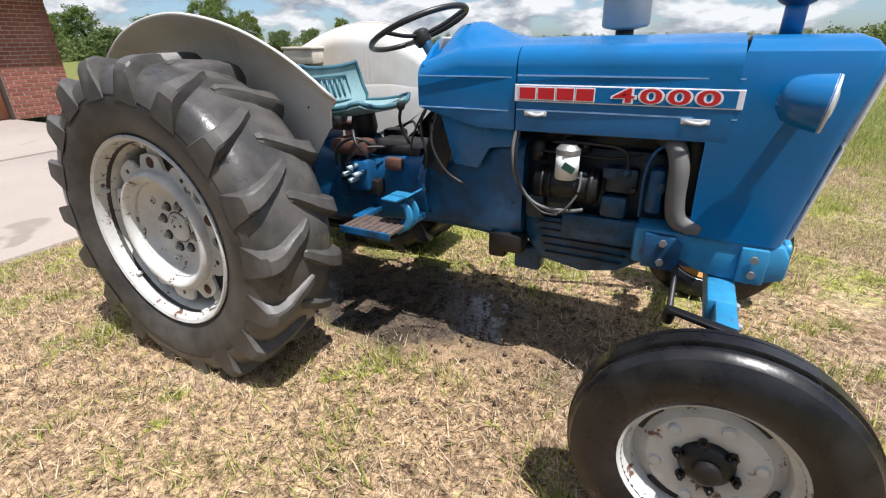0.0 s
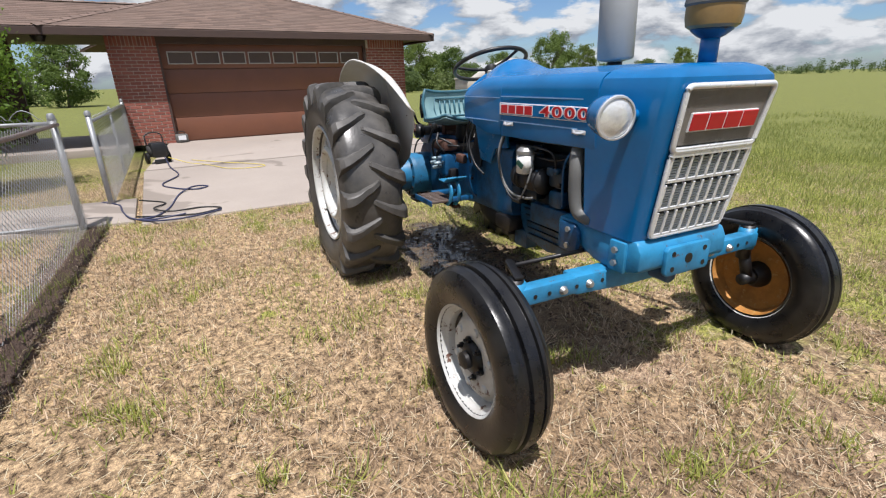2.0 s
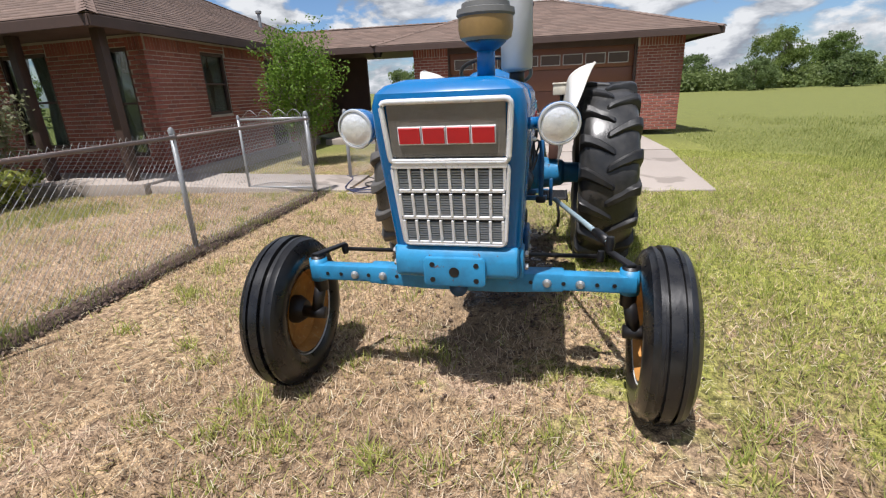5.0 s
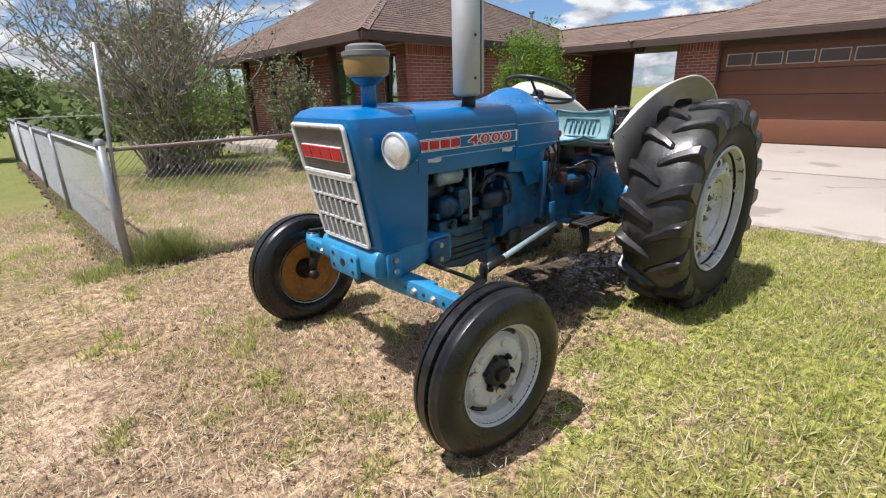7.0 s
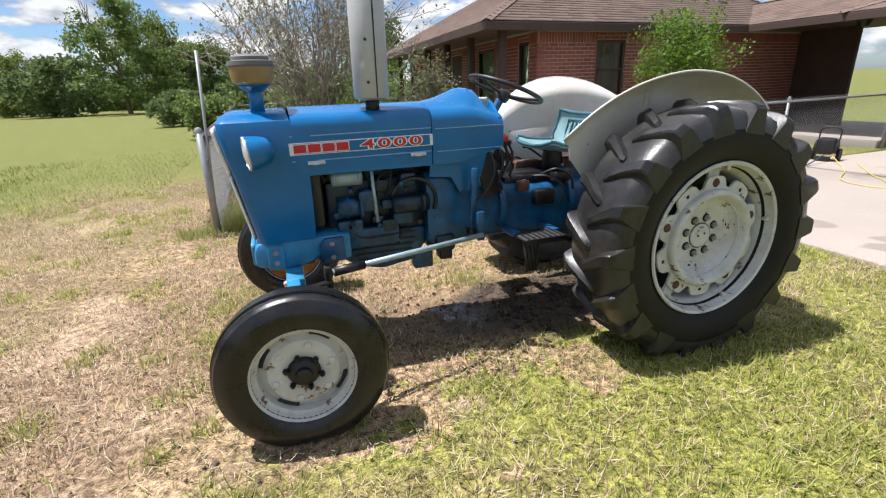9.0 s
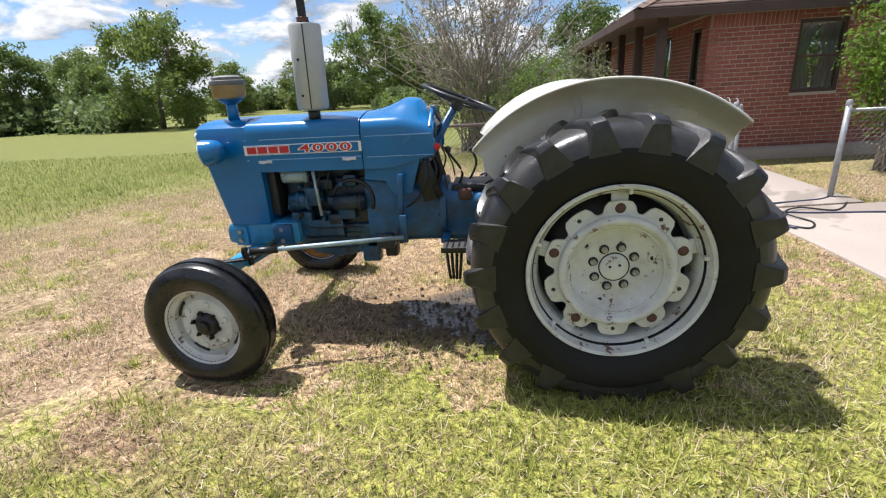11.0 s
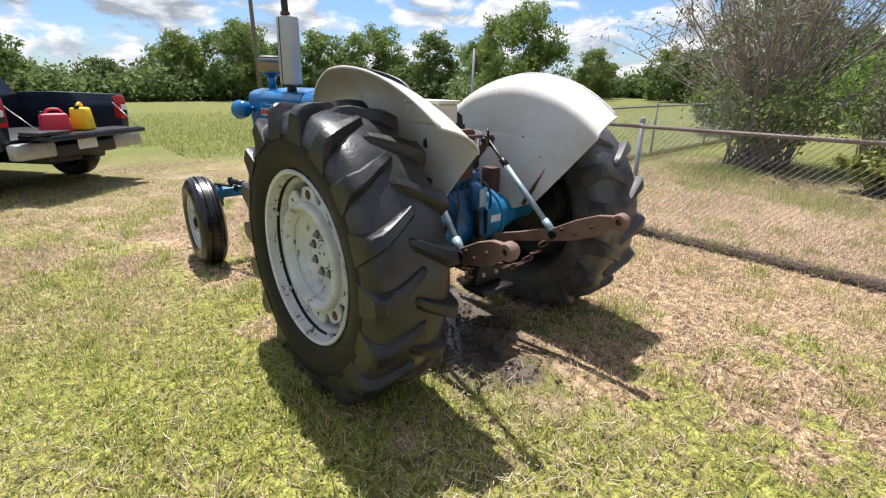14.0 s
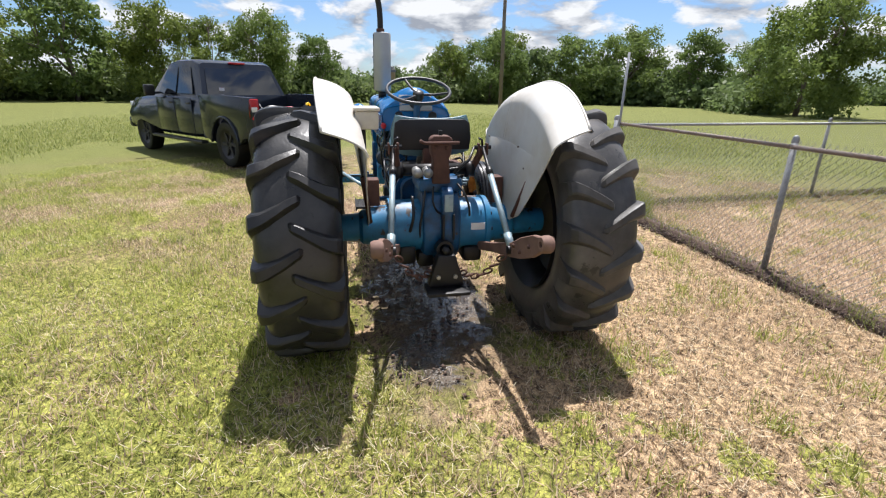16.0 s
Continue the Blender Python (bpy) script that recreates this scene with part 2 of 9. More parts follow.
M["hose_grey"] = worn("grey_rubber_hose", (0.13, 0.13, 0.125), (0.07, 0.07, 0.07), 0.55, 0, 9.0, 0.5)
M["bark"] = worn("grey_bark", (0.16, 0.125, 0.10), (0.09, 0.07, 0.055), 0.9, 0, 6.0, 0.8, None, 0.7, 0.8, 30)
M["twig"] = worn("grey_twig", (0.30, 0.26, 0.225), (0.12, 0.10, 0.085), 0.9, 0, 6.0, 0.7)
M["polewood"] = worn("weathered_pole", (0.17, 0.14, 0.12), (0.11, 0.09, 0.08), 0.9, 0, 4.0, 0.7)


def leaf_mat(name, a, b, c, tint=True, drift=0.5):
    m, nt, p = base_mat(name, 0.55, 0, 0.3)
    g = nt.nodes.new("ShaderNodeNewGeometry")
    col = ramp_node(nt, g.outputs["Random Per Island"], [(0.0, a), (0.5, b), (1.0, c)])
    n = noise_node(nt, 0.55, 3.0)
    col = mix_node(nt, drift, col, mix_node(nt, n, tuple(v * 0.6 for v in a), tuple(min(1, v * 1.2) for v in c)))
    o = nt.nodes.new("ShaderNodeObjectInfo")
    col = mix_node(nt, 0.55 if tint else 0.0, col, ramp_node(nt, o.outputs["Random"], [(0.0, (0.55, 0.62, 0.55)), (0.5, (1.0, 1.0, 1.0)), (1.0, (1.0, 0.86, 0.5))]), "MULTIPLY")
    nt.links.new(col, p.inputs["Base Color"])
    t = nt.nodes.new("ShaderNodeBsdfTranslucent")
    nt.links.new(col, t.inputs["Color"])
    s = nt.nodes.new("ShaderNodeMixShader")
    s.inputs[0].default_value = 0.5
    nt.links.new(p.outputs[0], s.inputs[1])
    nt.links.new(t.outputs[0], s.inputs[2])
    nt.links.new(s.outputs[0], nt.nodes["Material Output"].inputs[0])
    return m


M["leaf"] = leaf_mat("oak_leaves", (0.10, 0.155, 0.04), (0.155, 0.225, 0.06), (0.22, 0.29, 0.085))
M["leaf_far"] = leaf_mat("far_leaves", (0.10, 0.15, 0.055), (0.15, 0.21, 0.075), (0.20, 0.26, 0.10))
M["leaf_bright"] = leaf_mat("bright_leaves", (0.10, 0.19, 0.025), (0.15, 0.26, 0.035), (0.22, 0.33, 0.05))
M["leaf_pale"] = leaf_mat("pale_leaves", (0.15, 0.18, 0.075), (0.23, 0.25, 0.12), (0.36, 0.34, 0.23))
M["grass_green"] = leaf_mat("grass_green_blades", (0.082, 0.120, 0.016), (0.290, 0.345, 0.062), (0.64, 0.63, 0.21), False, 0.25)
M["straw"] = leaf_mat("pale_straw", (0.42, 0.33, 0.21), (0.68, 0.56, 0.38), (0.95, 0.83, 0.62), False)
M["grass_dry"] = leaf_mat("grass_dry_blades", (0.080, 0.048, 0.030), (0.45, 0.310, 0.195), (0.96, 0.75, 0.55), False, 0.25)
M["grass_field"] = leaf_mat("field_grass_blades", (0.110, 0.160, 0.030), (0.245, 0.300, 0.072), (0.48, 0.47, 0.18), False, 0.35)


def glass_mat(name, tint, rough=0.05):
    m, nt, p = base_mat(name, rough, 0.0, 0.8)
    n = noise_node(nt, 2.0, 3.0)
    nt.links.new(mix_node(nt, n, tint, tuple(v * 1.8 for v in tint)), p.inputs["Base Color"])
    return m


def clear_glass():
    """Window glass: mostly clear, with a mirror sheen."""
    m = bpy.data.materials.new("clear_window_glass")
    m.use_nodes = True
    nt = m.node_tree
    nt.nodes.remove(nt.nodes["Principled BSDF"])
    t, g, x = nt.nodes.new("ShaderNodeBsdfTransparent"), nt.nodes.new("ShaderNodeBsdfGlossy"), nt.nodes.new("ShaderNodeMixShader")
    t.inputs[0].default_value, g.inputs["Roughness"].default_value, x.inputs[0].default_value = (0.72, 0.78, 0.76, 1), 0.03, 0.12
    nt.links.new(t.outputs[0], x.inputs[1]); nt.links.new(g.outputs[0], x.inputs[2])
    nt.links.new(x.outputs[0], nt.nodes["Material Output"].inputs[0])
    return m


M["clearglass"] = clear_glass()
M["clod"] = worn("dark_clods", (0.115, 0.075, 0.055), (0.05, 0.034, 0.026), 0.95, 0, 12.0, 0.8, (0.24, 0.18, 0.13), 0.68, 0.6, 90)
M["pane"] = worn("dim_brown_pane", (0.10, 0.068, 0.055), (0.06, 0.045, 0.04), 0.16, 0, 1.5, 0.6, bump=0.01)
M["darkglass"] = glass_mat("dark_window_glass", (0.012, 0.014, 0.018), 0.02)
M["lens"] = worn("headlamp_glass", (0.80, 0.81, 0.80), (0.55, 0.56, 0.56), 0.14, 0.35, 40.0, 0.8, bump=1.0, grain=70)
M["taillamp"] = worn("red_lens", (0.42, 0.012, 0.015), (0.30, 0.01, 0.012), 0.18, 0, 20.0, 0.4)


def brick_mat():
    m, nt, p = base_mat("red_brick", 0.85, 0, 0.3)
    o = nt.nodes.new("ShaderNodeObjectInfo")
    g = nt.nodes.new("ShaderNodeNewGeometry")
    add = nt.nodes.new("ShaderNodeMath"); add.operation = "ADD"
    fr = nt.nodes.new("ShaderNodeMath"); fr.operation = "FRACT"
    nt.links.new(o.outputs["Random"], add.inputs[0]); nt.links.new(g.outputs["Random Per Island"], add.inputs[1])
    nt.links.new(add.outputs[0], fr.inputs[0])
    col = ramp_node(nt, fr.outputs[0], [(0.0, (0.205, 0.062, 0.048)), (0.45, (0.28, 0.088, 0.066)), (0.8, (0.34, 0.122, 0.092)), (1.0, (0.17, 0.066, 0.058))])
    n = noise_node(nt, 30.0, 5.0, 0.7)
    col = mix_node(nt, 0.35, col, mix_node(nt, n, (0.10, 0.03, 0.025), (0.38, 0.16, 0.12)))
    nt.links.new(col, p.inputs["Base Color"])
    nt.links.new(bump_node(nt, n, 0.5, 0.004), p.inputs["Normal"])
    return m


M["brick"] = brick_mat()


def shingle_mat():
    m, nt, p = base_mat("brown_shingles", 0.9, 0, 0.25)
    g = nt.nodes.new("ShaderNodeNewGeometry")
    col = ramp_node(nt, g.outputs["Random Per Island"], [(0.0, (0.085, 0.060, 0.050)), (0.5, (0.130, 0.090, 0.074)), (1.0, (0.190, 0.130, 0.105))])
    n1, n2 = noise_node(nt, 1.1, 4.0), noise_node(nt, 45.0, 4.0, 0.7)
    col = mix_node(nt, ramp_node(nt, n1, [(0.35, (0, 0, 0)), (0.75, (0.55,) * 3)]), col, (0.16, 0.12, 0.10))
    col = mix_node(nt, 0.35, col, mix_node(nt, n2, (0.06, 0.04, 0.034), (0.30, 0.22, 0.18)))
    nt.links.new(col, p.inputs["Base Color"])
    nt.links.new(bump_node(nt, n2, 0.4, 0.004), p.inputs["Normal"])
    return m


M["shingle"] = shingle_mat()


def concrete_mat():
    m, nt, p = base_mat("pale_concrete", 0.85, 0, 0.3)
    n1, n2, n3 = noise_node(nt, 0.5, 6.0, 0.6), noise_node(nt, 40.0, 5.0, 0.7), noise_node(nt, 0.9, 3.0, 0.5, None, 0.6)
    col = ramp_node(nt, n1, [(0.3, (0.250, 0.212, 0.184)), (0.7, (0.335, 0.288, 0.250))])
    col = mix_node(nt, 0.3, col, mix_node(nt, n2, (0.25, 0.215, 0.185), (0.55, 0.49, 0.435)))
    wet = ramp_node(nt, n3, [(0.60, (0, 0, 0)), (0.63, (0.75,) * 3)])
    col = mix_node(nt, wet, col, (0.20, 0.17, 0.145))
    nt.links.new(col, p.inputs["Base Color"])
    nt.links.new(bump_node(nt, n2, 0.3, 0.003), p.inputs["Normal"])
    return m


M["concrete"] = concrete_mat()


def ground_mat():
    """Mown straw-coloured lawn with green patches and bare sandy earth; greener on the tractor's left and in the far field; wet mud under the tractor."""
    m, nt, p = base_mat("lawn_and_field", 0.95, 0, 0.2)
    co = object_coords(nt)
    sep = nt.nodes.new("ShaderNodeSeparateXYZ")
    nt.links.new(co, sep.inputs[0])

    def math_node(op, a, b=0.0, clamp=False):
        k = nt.nodes.new("ShaderNodeMath")
        k.operation, k.use_clamp = op, clamp
        for i, v in enumerate((a, b)):
            if isinstance(v, (int, float)):
                k.inputs[i].default_value = v
            else:
                nt.links.new(v, k.inputs[i])
        return k.outputs[0]

    n_big, n_mid = noise_node(nt, 0.35, 5.0, 0.6), noise_node(nt, 1.7, 6.0, 0.65)
    n_fine, n_grain = noise_node(nt, 22.0, 7.0, 0.8), noise_node(nt, 90.0, 4.0, 0.75)
    n_spk = ramp_node(nt, n_fine, [(0.38, (0, 0, 0)), (0.62, (1, 1, 1))])
    straw = mix_node(nt, n_spk, (0.050, 0.031, 0.020), (0.60, 0.445, 0.295))
    green = mix_node(nt, n_spk, (0.040, 0.048, 0.012), (0.40, 0.41, 0.115))
    earth = mix_node(nt, n_spk, (0.22, 0.145, 0.110), (0.60, 0.465, 0.375))
    field = mix_node(nt, mix_node(nt, 0.5, n_mid, n_fine), (0.055, 0.078, 0.022), (0.240, 0.250, 0.085))
    # greener towards +y, yellower in front of and behind the fence
    lean = math_node("ADD", math_node("MULTIPLY", math_node("MINIMUM", sep.outputs["Y"], 3.0), 0.155), math_node("MULTIPLY", sep.outputs["X"], -0.055))
    g = math_node("ADD", math_node("ADD", math_node("MULTIPLY", n_mid, 1.3), math_node("MULTIPLY", n_big, 0.7)), lean)
    gf = ramp_node(nt, g, [(0.98, (0, 0, 0)), (1.28, (1, 1, 1))])
    col = mix_node(nt, gf, straw, green)
    ef = ramp_node(nt, math_node("ADD", noise_node(nt, 0.8, 6.0, 0.62, None, 0.5), math_node("MULTIPLY", sep.outputs["X"], 0.012)), [(0.585, (0, 0, 0)), (0.66, (0.9,) * 3)])
    col = mix_node(nt, ef, col, earth)
    # sandy track in front of the tractor, towards the truck
    tx = math_node("POWER", math_node("MULTIPLY", math_node("SUBTRACT", sep.outputs["X"], 5.2), 0.30), 2.0)
    ty = math_node("POWER", math_node("MULTIPLY", math_node("SUBTRACT", sep.outputs["Y"], 0.6), 0.42), 2.0)
    sandy = math_node("ADD", math_node("SUBTRACT", 1.0, math_node("ADD", tx, ty)), math_node("MULTIPLY", math_node("SUBTRACT", n_mid, 0.5), 3.2))
    col = mix_node(nt, ramp_node(nt, sandy, [(0.35, (0, 0, 0)), (0.75, (0.85,) * 3)]), col, earth)
    # pale bare garden behind the fence
    bx = math_node("POWER", math_node("MULTIPLY", math_node("SUBTRACT", sep.outputs["X"], 0.2), 0.36), 2.0)
    by = math_node("POWER", math_node("MULTIPLY", math_node("ADD", sep.outputs["Y"], 4.6), 0.50), 2.0)
    bare = math_node("ADD", math_node("SUBTRACT", 1.0, math_node("ADD", bx, by)), math_node("MULTIPLY", math_node("SUBTRACT", n_mid, 0.5), 2.4))
    col = mix_node(nt, ramp_node(nt, bare, [(0.2, (0, 0, 0)), (0.7, (0.8,) * 3)]), col, earth)
    # brown trodden stains in front of the tractor
    stain = math_node("MULTIPLY", math_node("SUBTRACT", sep.outputs["X"], 0.6), 0.5, True)
    stain = math_node("MULTIPLY", stain, ramp_node(nt, noise_node(nt, 1.05, 7.0, 0.68, None, 0.8), [(0.42, (0, 0, 0)), (0.56, (0.85,) * 3)]))
    col = mix_node(nt, stain, col, mix_node(nt, n_spk, (0.07, 0.045, 0.032), (0.36, 0.26, 0.18)))
    # far field
    r2 = math_node("ADD", math_node("POWER", math_node("SUBTRACT", sep.outputs["X"], 0.0), 2.0), math_node("POWER", sep.outputs["Y"], 2.0))
    ff = math_node("MULTIPLY", math_node("SUBTRACT", math_node("ADD", math_node("SQRT", r2), math_node("MULTIPLY", n_big, 6.0)), 7.0), 0.17, True)
    col = mix_node(nt, ff, col, field)
    # wet patch
    wx = math_node("POWER", math_node("MULTIPLY", math_node("SUBTRACT", sep.outputs["X"], 0.35), 0.58), 2.0)
    wy = math_node("POWER", math_node("MULTIPLY", math_node("SUBTRACT", sep.outputs["Y"], 0.02), 1.6), 2.0)
    wet = math_node("ADD", math_node("SUBTRACT", 1.15, math_node("ADD", wx, wy)), math_node("MULTIPLY", math_node("SUBTRACT", n_mid, 0.5), 2.6))
    wet = math_node("ADD", wet, math_node("MULTIPLY", math_node("SUBTRACT", n_fine, 0.5), 1.6))
    wf = ramp_node(nt, wet, [(0.40, (0, 0, 0)), (0.95, (1, 1, 1))])
    col = mix_node(nt, wf, col, mix_node(nt, n_fine, (0.040, 0.030, 0.023), (0.20, 0.155, 0.115)))
    pud = ramp_node(nt, math_node("MULTIPLY", wf, noise_node(nt, 5.0, 9.0, 0.8)), [(0.41, (0, 0, 0)), (0.50, (1, 1, 1))])
    col = mix_node(nt, pud, col, (0.06, 0.05, 0.042))
    col = mix_node(nt, 0.55, col, ramp_node(nt, n_grain, [(0.34, (0.03, 0.025, 0.015)), (0.66, (0.92, 0.86, 0.68))]), "OVERLAY")
    nt.links.new(col, p.inputs["Base Color"])
    rr = nt.nodes.new("ShaderNodeMapRange")
    rr.inputs["To Min"].default_value, rr.inputs["To Max"].default_value = 0.95, 0.10
    nt.links.new(pud, rr.inputs["Value"])
    nt.links.new(rr.outputs[0], p.inputs["Roughness"])
    sp = nt.nodes.new("ShaderNodeMapRange")
    sp.inputs["To Min"].default_value, sp.inputs["To Max"].default_value = 0.2, 1.0
    nt.links.new(pud, sp.inputs["Value"])
    nt.links.new(sp.outputs[0], p.inputs["Specular IOR Level"])
    b = nt.nodes.new("ShaderNodeBump")
    b.inputs["Distance"].default_value = 0.02
    s = nt.nodes.new("ShaderNodeMapRange")
    s.inputs["To Min"].default_value, s.inputs["To Max"].default_value = 0.8, 0.22
    nt.links.new(pud, s.inputs["Value"])
    nt.links.new(s.outputs[0], b.inputs["Strength"])
    nt.links.new(mix_node(nt, 0.5, n_fine, n_grain), b.inputs["Height"])
    nt.links.new(b.outputs[0], p.inputs["Normal"])
    return m


M["ground"] = ground_mat()

# ---- building tools ----
def put(name, bm, mat, parent=None, label="", smooth=0.0, at=None):
    """Links a bmesh as one mesh object, under a parent if one is given."""
    if smooth:
        for fc in bm.faces:
            fc.smooth = True
        for e in bm.edges:
            if len(e.link_faces) == 2 and e.calc_face_angle(0) > radians(smooth):
                e.smooth = False
    me = bpy.data.meshes.new(name)
    bm.normal_update()
    bm.to_mesh(me)
    bm.free()
    me.materials.append(mat)
    ob = new(name, me)
    if parent is not None:
        ob.parent = parent
    if at is not None:
        ob.matrix_basis = at
    if label:
        ob["label"] = label
    return ob


def part(name, bm, mat, parent, label="", smooth=35.0, at=None):
    return put(name, bm, mat, parent, label, smooth, at)


def thing(name, label, category, m=None, group="", kind=""):
    ob = new(name)
    ob.empty_display_size = 0.1
    if m is not None:
        ob.matrix_basis = m
    return tagged(ob, label, category, group, kind)


def box(bm, c, s, bevel=0.0, seg=2, m=None):
    """A box round c with sides s, its edges rounded."""
    made = bmesh.ops.create_cube(bm, size=1.0)["verts"]
    t = Matrix.Translation(c) @ (m or Matrix()) @ Matrix.Diagonal((*s, 1))
    bmesh.ops.transform(bm, matrix=t, verts=made)
    if bevel:
        es = list({e for v in made for e in v.link_edges})
        bmesh.ops.bevel(bm, geom=es, offset=bevel, segments=seg, affect="EDGES", profile=0.5)
    return bm


def boxes(*rows, bevel=0.0):
    bm = bmesh.new()
    for c, s in rows:
        box(bm, c, s, bevel)
    return bm


def frame_of(d):
    d = Vector(d).normalized()
    q = d.to_track_quat("Z", "Y")
    return q.to_matrix()


def rod(bm, a, b, r, r2=None, n=12, caps=True):
    """A round bar from a to b."""
    a, b = Vector(a), Vector(b)
    r2 = r if r2 is None else r2
    fm = frame_of(b - a)
    rings = []
    for p, rad in ((a, r), (b, r2)):
        rings.append([bm.verts.new(p + fm @ Vector((math.cos(2 * math.pi * k / n) * rad, math.sin(2 * math.pi * k / n) * rad, 0))) for k in range(n)])
    for k in range(n):
        bm.faces.new((rings[0][k], rings[0][(k + 1) % n], rings[1][(k + 1) % n], rings[1][k]))
    if caps:
        bm.faces.new(rings[0][::-1])
        bm.faces.new(rings[1])
    return bm


def tube(bm, pts, r, n=8, close=False, taper=None):
    """A bent pipe along points; taper gives the radius at each."""
    pts = [Vector(p) for p in pts]
    rings = []
    up = Vector((0.31, 0.17, 0.93))
    for i, p in enumerate(pts):
        if close:
            d = pts[(i + 1) % len(pts)] - pts[i - 1]
        else:
            d = pts[min(i + 1, len(pts) - 1)] - pts[max(i - 1, 0)]
        d.normalize()
        u = up.cross(d)
        if u.length < 1e-3:
            u = Vector((1, 0, 0)).cross(d)
        u.normalize()
        v = d.cross(u)
        rr = taper[i] if taper else r
        rings.append([bm.verts.new(p + (u * math.cos(2 * math.pi * k / n) + v * math.sin(2 * math.pi * k / n)) * rr) for k in range(n)])
    m = len(rings)
    for i in range(m if close else m - 1):
        for k in range(n):
            bm.faces.new((rings[i][k], rings[i][(k + 1) % n], rings[(i + 1) % m][(k + 1) % n], rings[(i + 1) % m][k]))
    if not close:
        bm.faces.new(rings[0][::-1])
        bm.faces.new(rings[-1])
    return bm


def curve_pts(pts, n=6):
    """A smooth line through points (Catmull-Rom)."""
    pts = [Vector(p) for p in pts]
    out = []
    for i in range(len(pts) - 1):
        p0, p1, p2, p3 = pts[max(i - 1, 0)], pts[i], pts[i + 1], pts[min(i + 2, len(pts) - 1)]
        for k in range(n):
            t = k / n
            out.append(0.5 * ((2 * p1) + (p2 - p0) * t + (2 * p0 - 5 * p1 + 4 * p2 - p3) * t * t + (3 * p1 - p0 - 3 * p2 + p3) * t ** 3))
    out.append(pts[-1])
    return out


def lathe(bm, profile, n=48, axis="y", wob=None, closed=False):
    """Turns (radius, along) round an axis; wob(angle, radius) may change a radius."""
    rings = []
    for r, a in profile:
        ring = []
        for k in range(n):
            t = 2 * math.pi * k / n
            rr = wob(t, r, a) if wob else r
            c, s = math.cos(t) * rr, math.sin(t) * rr
            ring.append(bm.verts.new({"y": (c, a, s), "z": (c, s, a), "x": (a, c, s)}[axis]))
        rings.append(ring)
    m = len(rings)
    for i in range(m if closed else m - 1):
        for k in range(n):
            j = (i + 1) % m
            bm.faces.new((rings[i][k], rings[i][(k + 1) % n], rings[j][(k + 1) % n], rings[j][k]))
    bmesh.ops.remove_doubles(bm, verts=[v for r in rings for v in r], dist=1e-5)
    bmesh.ops.recalc_face_normals(bm, faces=bm.faces[:])
    return bm


def loft(bm, sections, close_ends=True, ring=True):
    """Skins rows of points that all have the same number."""
    rows = [[bm.verts.new(p) for p in s] for s in sections]
    n = len(rows[0])
    for a, b in zip(rows, rows[1:]):
        for k in range(n if ring else n - 1):
            bm.faces.new((a[k], a[(k + 1) % n], b[(k + 1) % n], b[k]))
    if close_ends and ring:
        bm.faces.new(rows[0][::-1])
        bm.faces.new(rows[-1])
    bmesh.ops.recalc_face_normals(bm, faces=bm.faces[:])
    return bm


def slab(bm, outline, y0, y1, bevel=0.0, axis="y", seg=2):
    """An outline in two axes, given thickness along the third."""
    def p(u, v, w):
        return {"y": (u, w, v), "z": (u, v, w), "x": (w, u, v)}[axis]
    a = [bm.verts.new(p(u, v, y0)) for u, v in outline]
    b = [bm.verts.new(p(u, v, y1)) for u, v in outline]
    n = len(outline)
    fs = [bm.faces.new(a), bm.faces.new(b[::-1])]
    for k in range(n):
        fs.append(bm.faces.new((a[k], b[k], b[(k + 1) % n], a[(k + 1) % n])))
    bmesh.ops.recalc_face_normals(bm, faces=fs)
    if bevel:
        es = list({e for f in fs for e in f.edges})
        bmesh.ops.bevel(bm, geom=es, offset=bevel, segments=seg, affect="EDGES", profile=0.5)
    return bm


def raw_mesh(name, verts, tris, mat, parent=None, smooth=False):
    """One mesh from arrays, for what is too many to count."""
    me = bpy.data.meshes.new(name)
    verts, tris = np.asarray(verts, np.float32), np.asarray(tris, np.int32)
    k = tris.shape[1]
    me.vertices.add(len(verts))
    me.vertices.foreach_set("co", verts.ravel())
    me.loops.add(tris.size)
    me.loops.foreach_set("vertex_index", tris.ravel())
    me.polygons.add(len(tris))
    me.polygons.foreach_set("loop_start", np.arange(0, tris.size, k, dtype=np.int32))
    me.polygons.foreach_set("loop_total", np.full(len(tris), k, np.int32))
    me.update(calc_edges=True)
    me.validate()
    me.materials.append(mat)
    ob = new(name, me)
    if parent is not None:
        ob.parent = parent
    return ob

# ---- ground, driveway, walk ----
def spaced(lo, hi, fine, far):
    """Grid lines: fine within lo..hi, then growing outwards."""
    mid = list(np.arange(lo, hi + fine / 2, fine))
    step, a, b = fine, mid[0], mid[-1]
    left, right = [], []
    while b < far:
        step *= 1.22
        a, b = a - step, b + step
        left.append(a), right.append(b)
    return np.array(left[::-1] + mid + right)


def lie(x, y):
    """Height of the ground: soft hummocks of a centimetre or so."""
    return 0.012 * (noise.noise(Vector((x * 0.9, y * 0.9, 3.1))) + 0.6 * noise.noise(Vector((x * 3.1, y * 3.1, 8.4)))) - 0.012


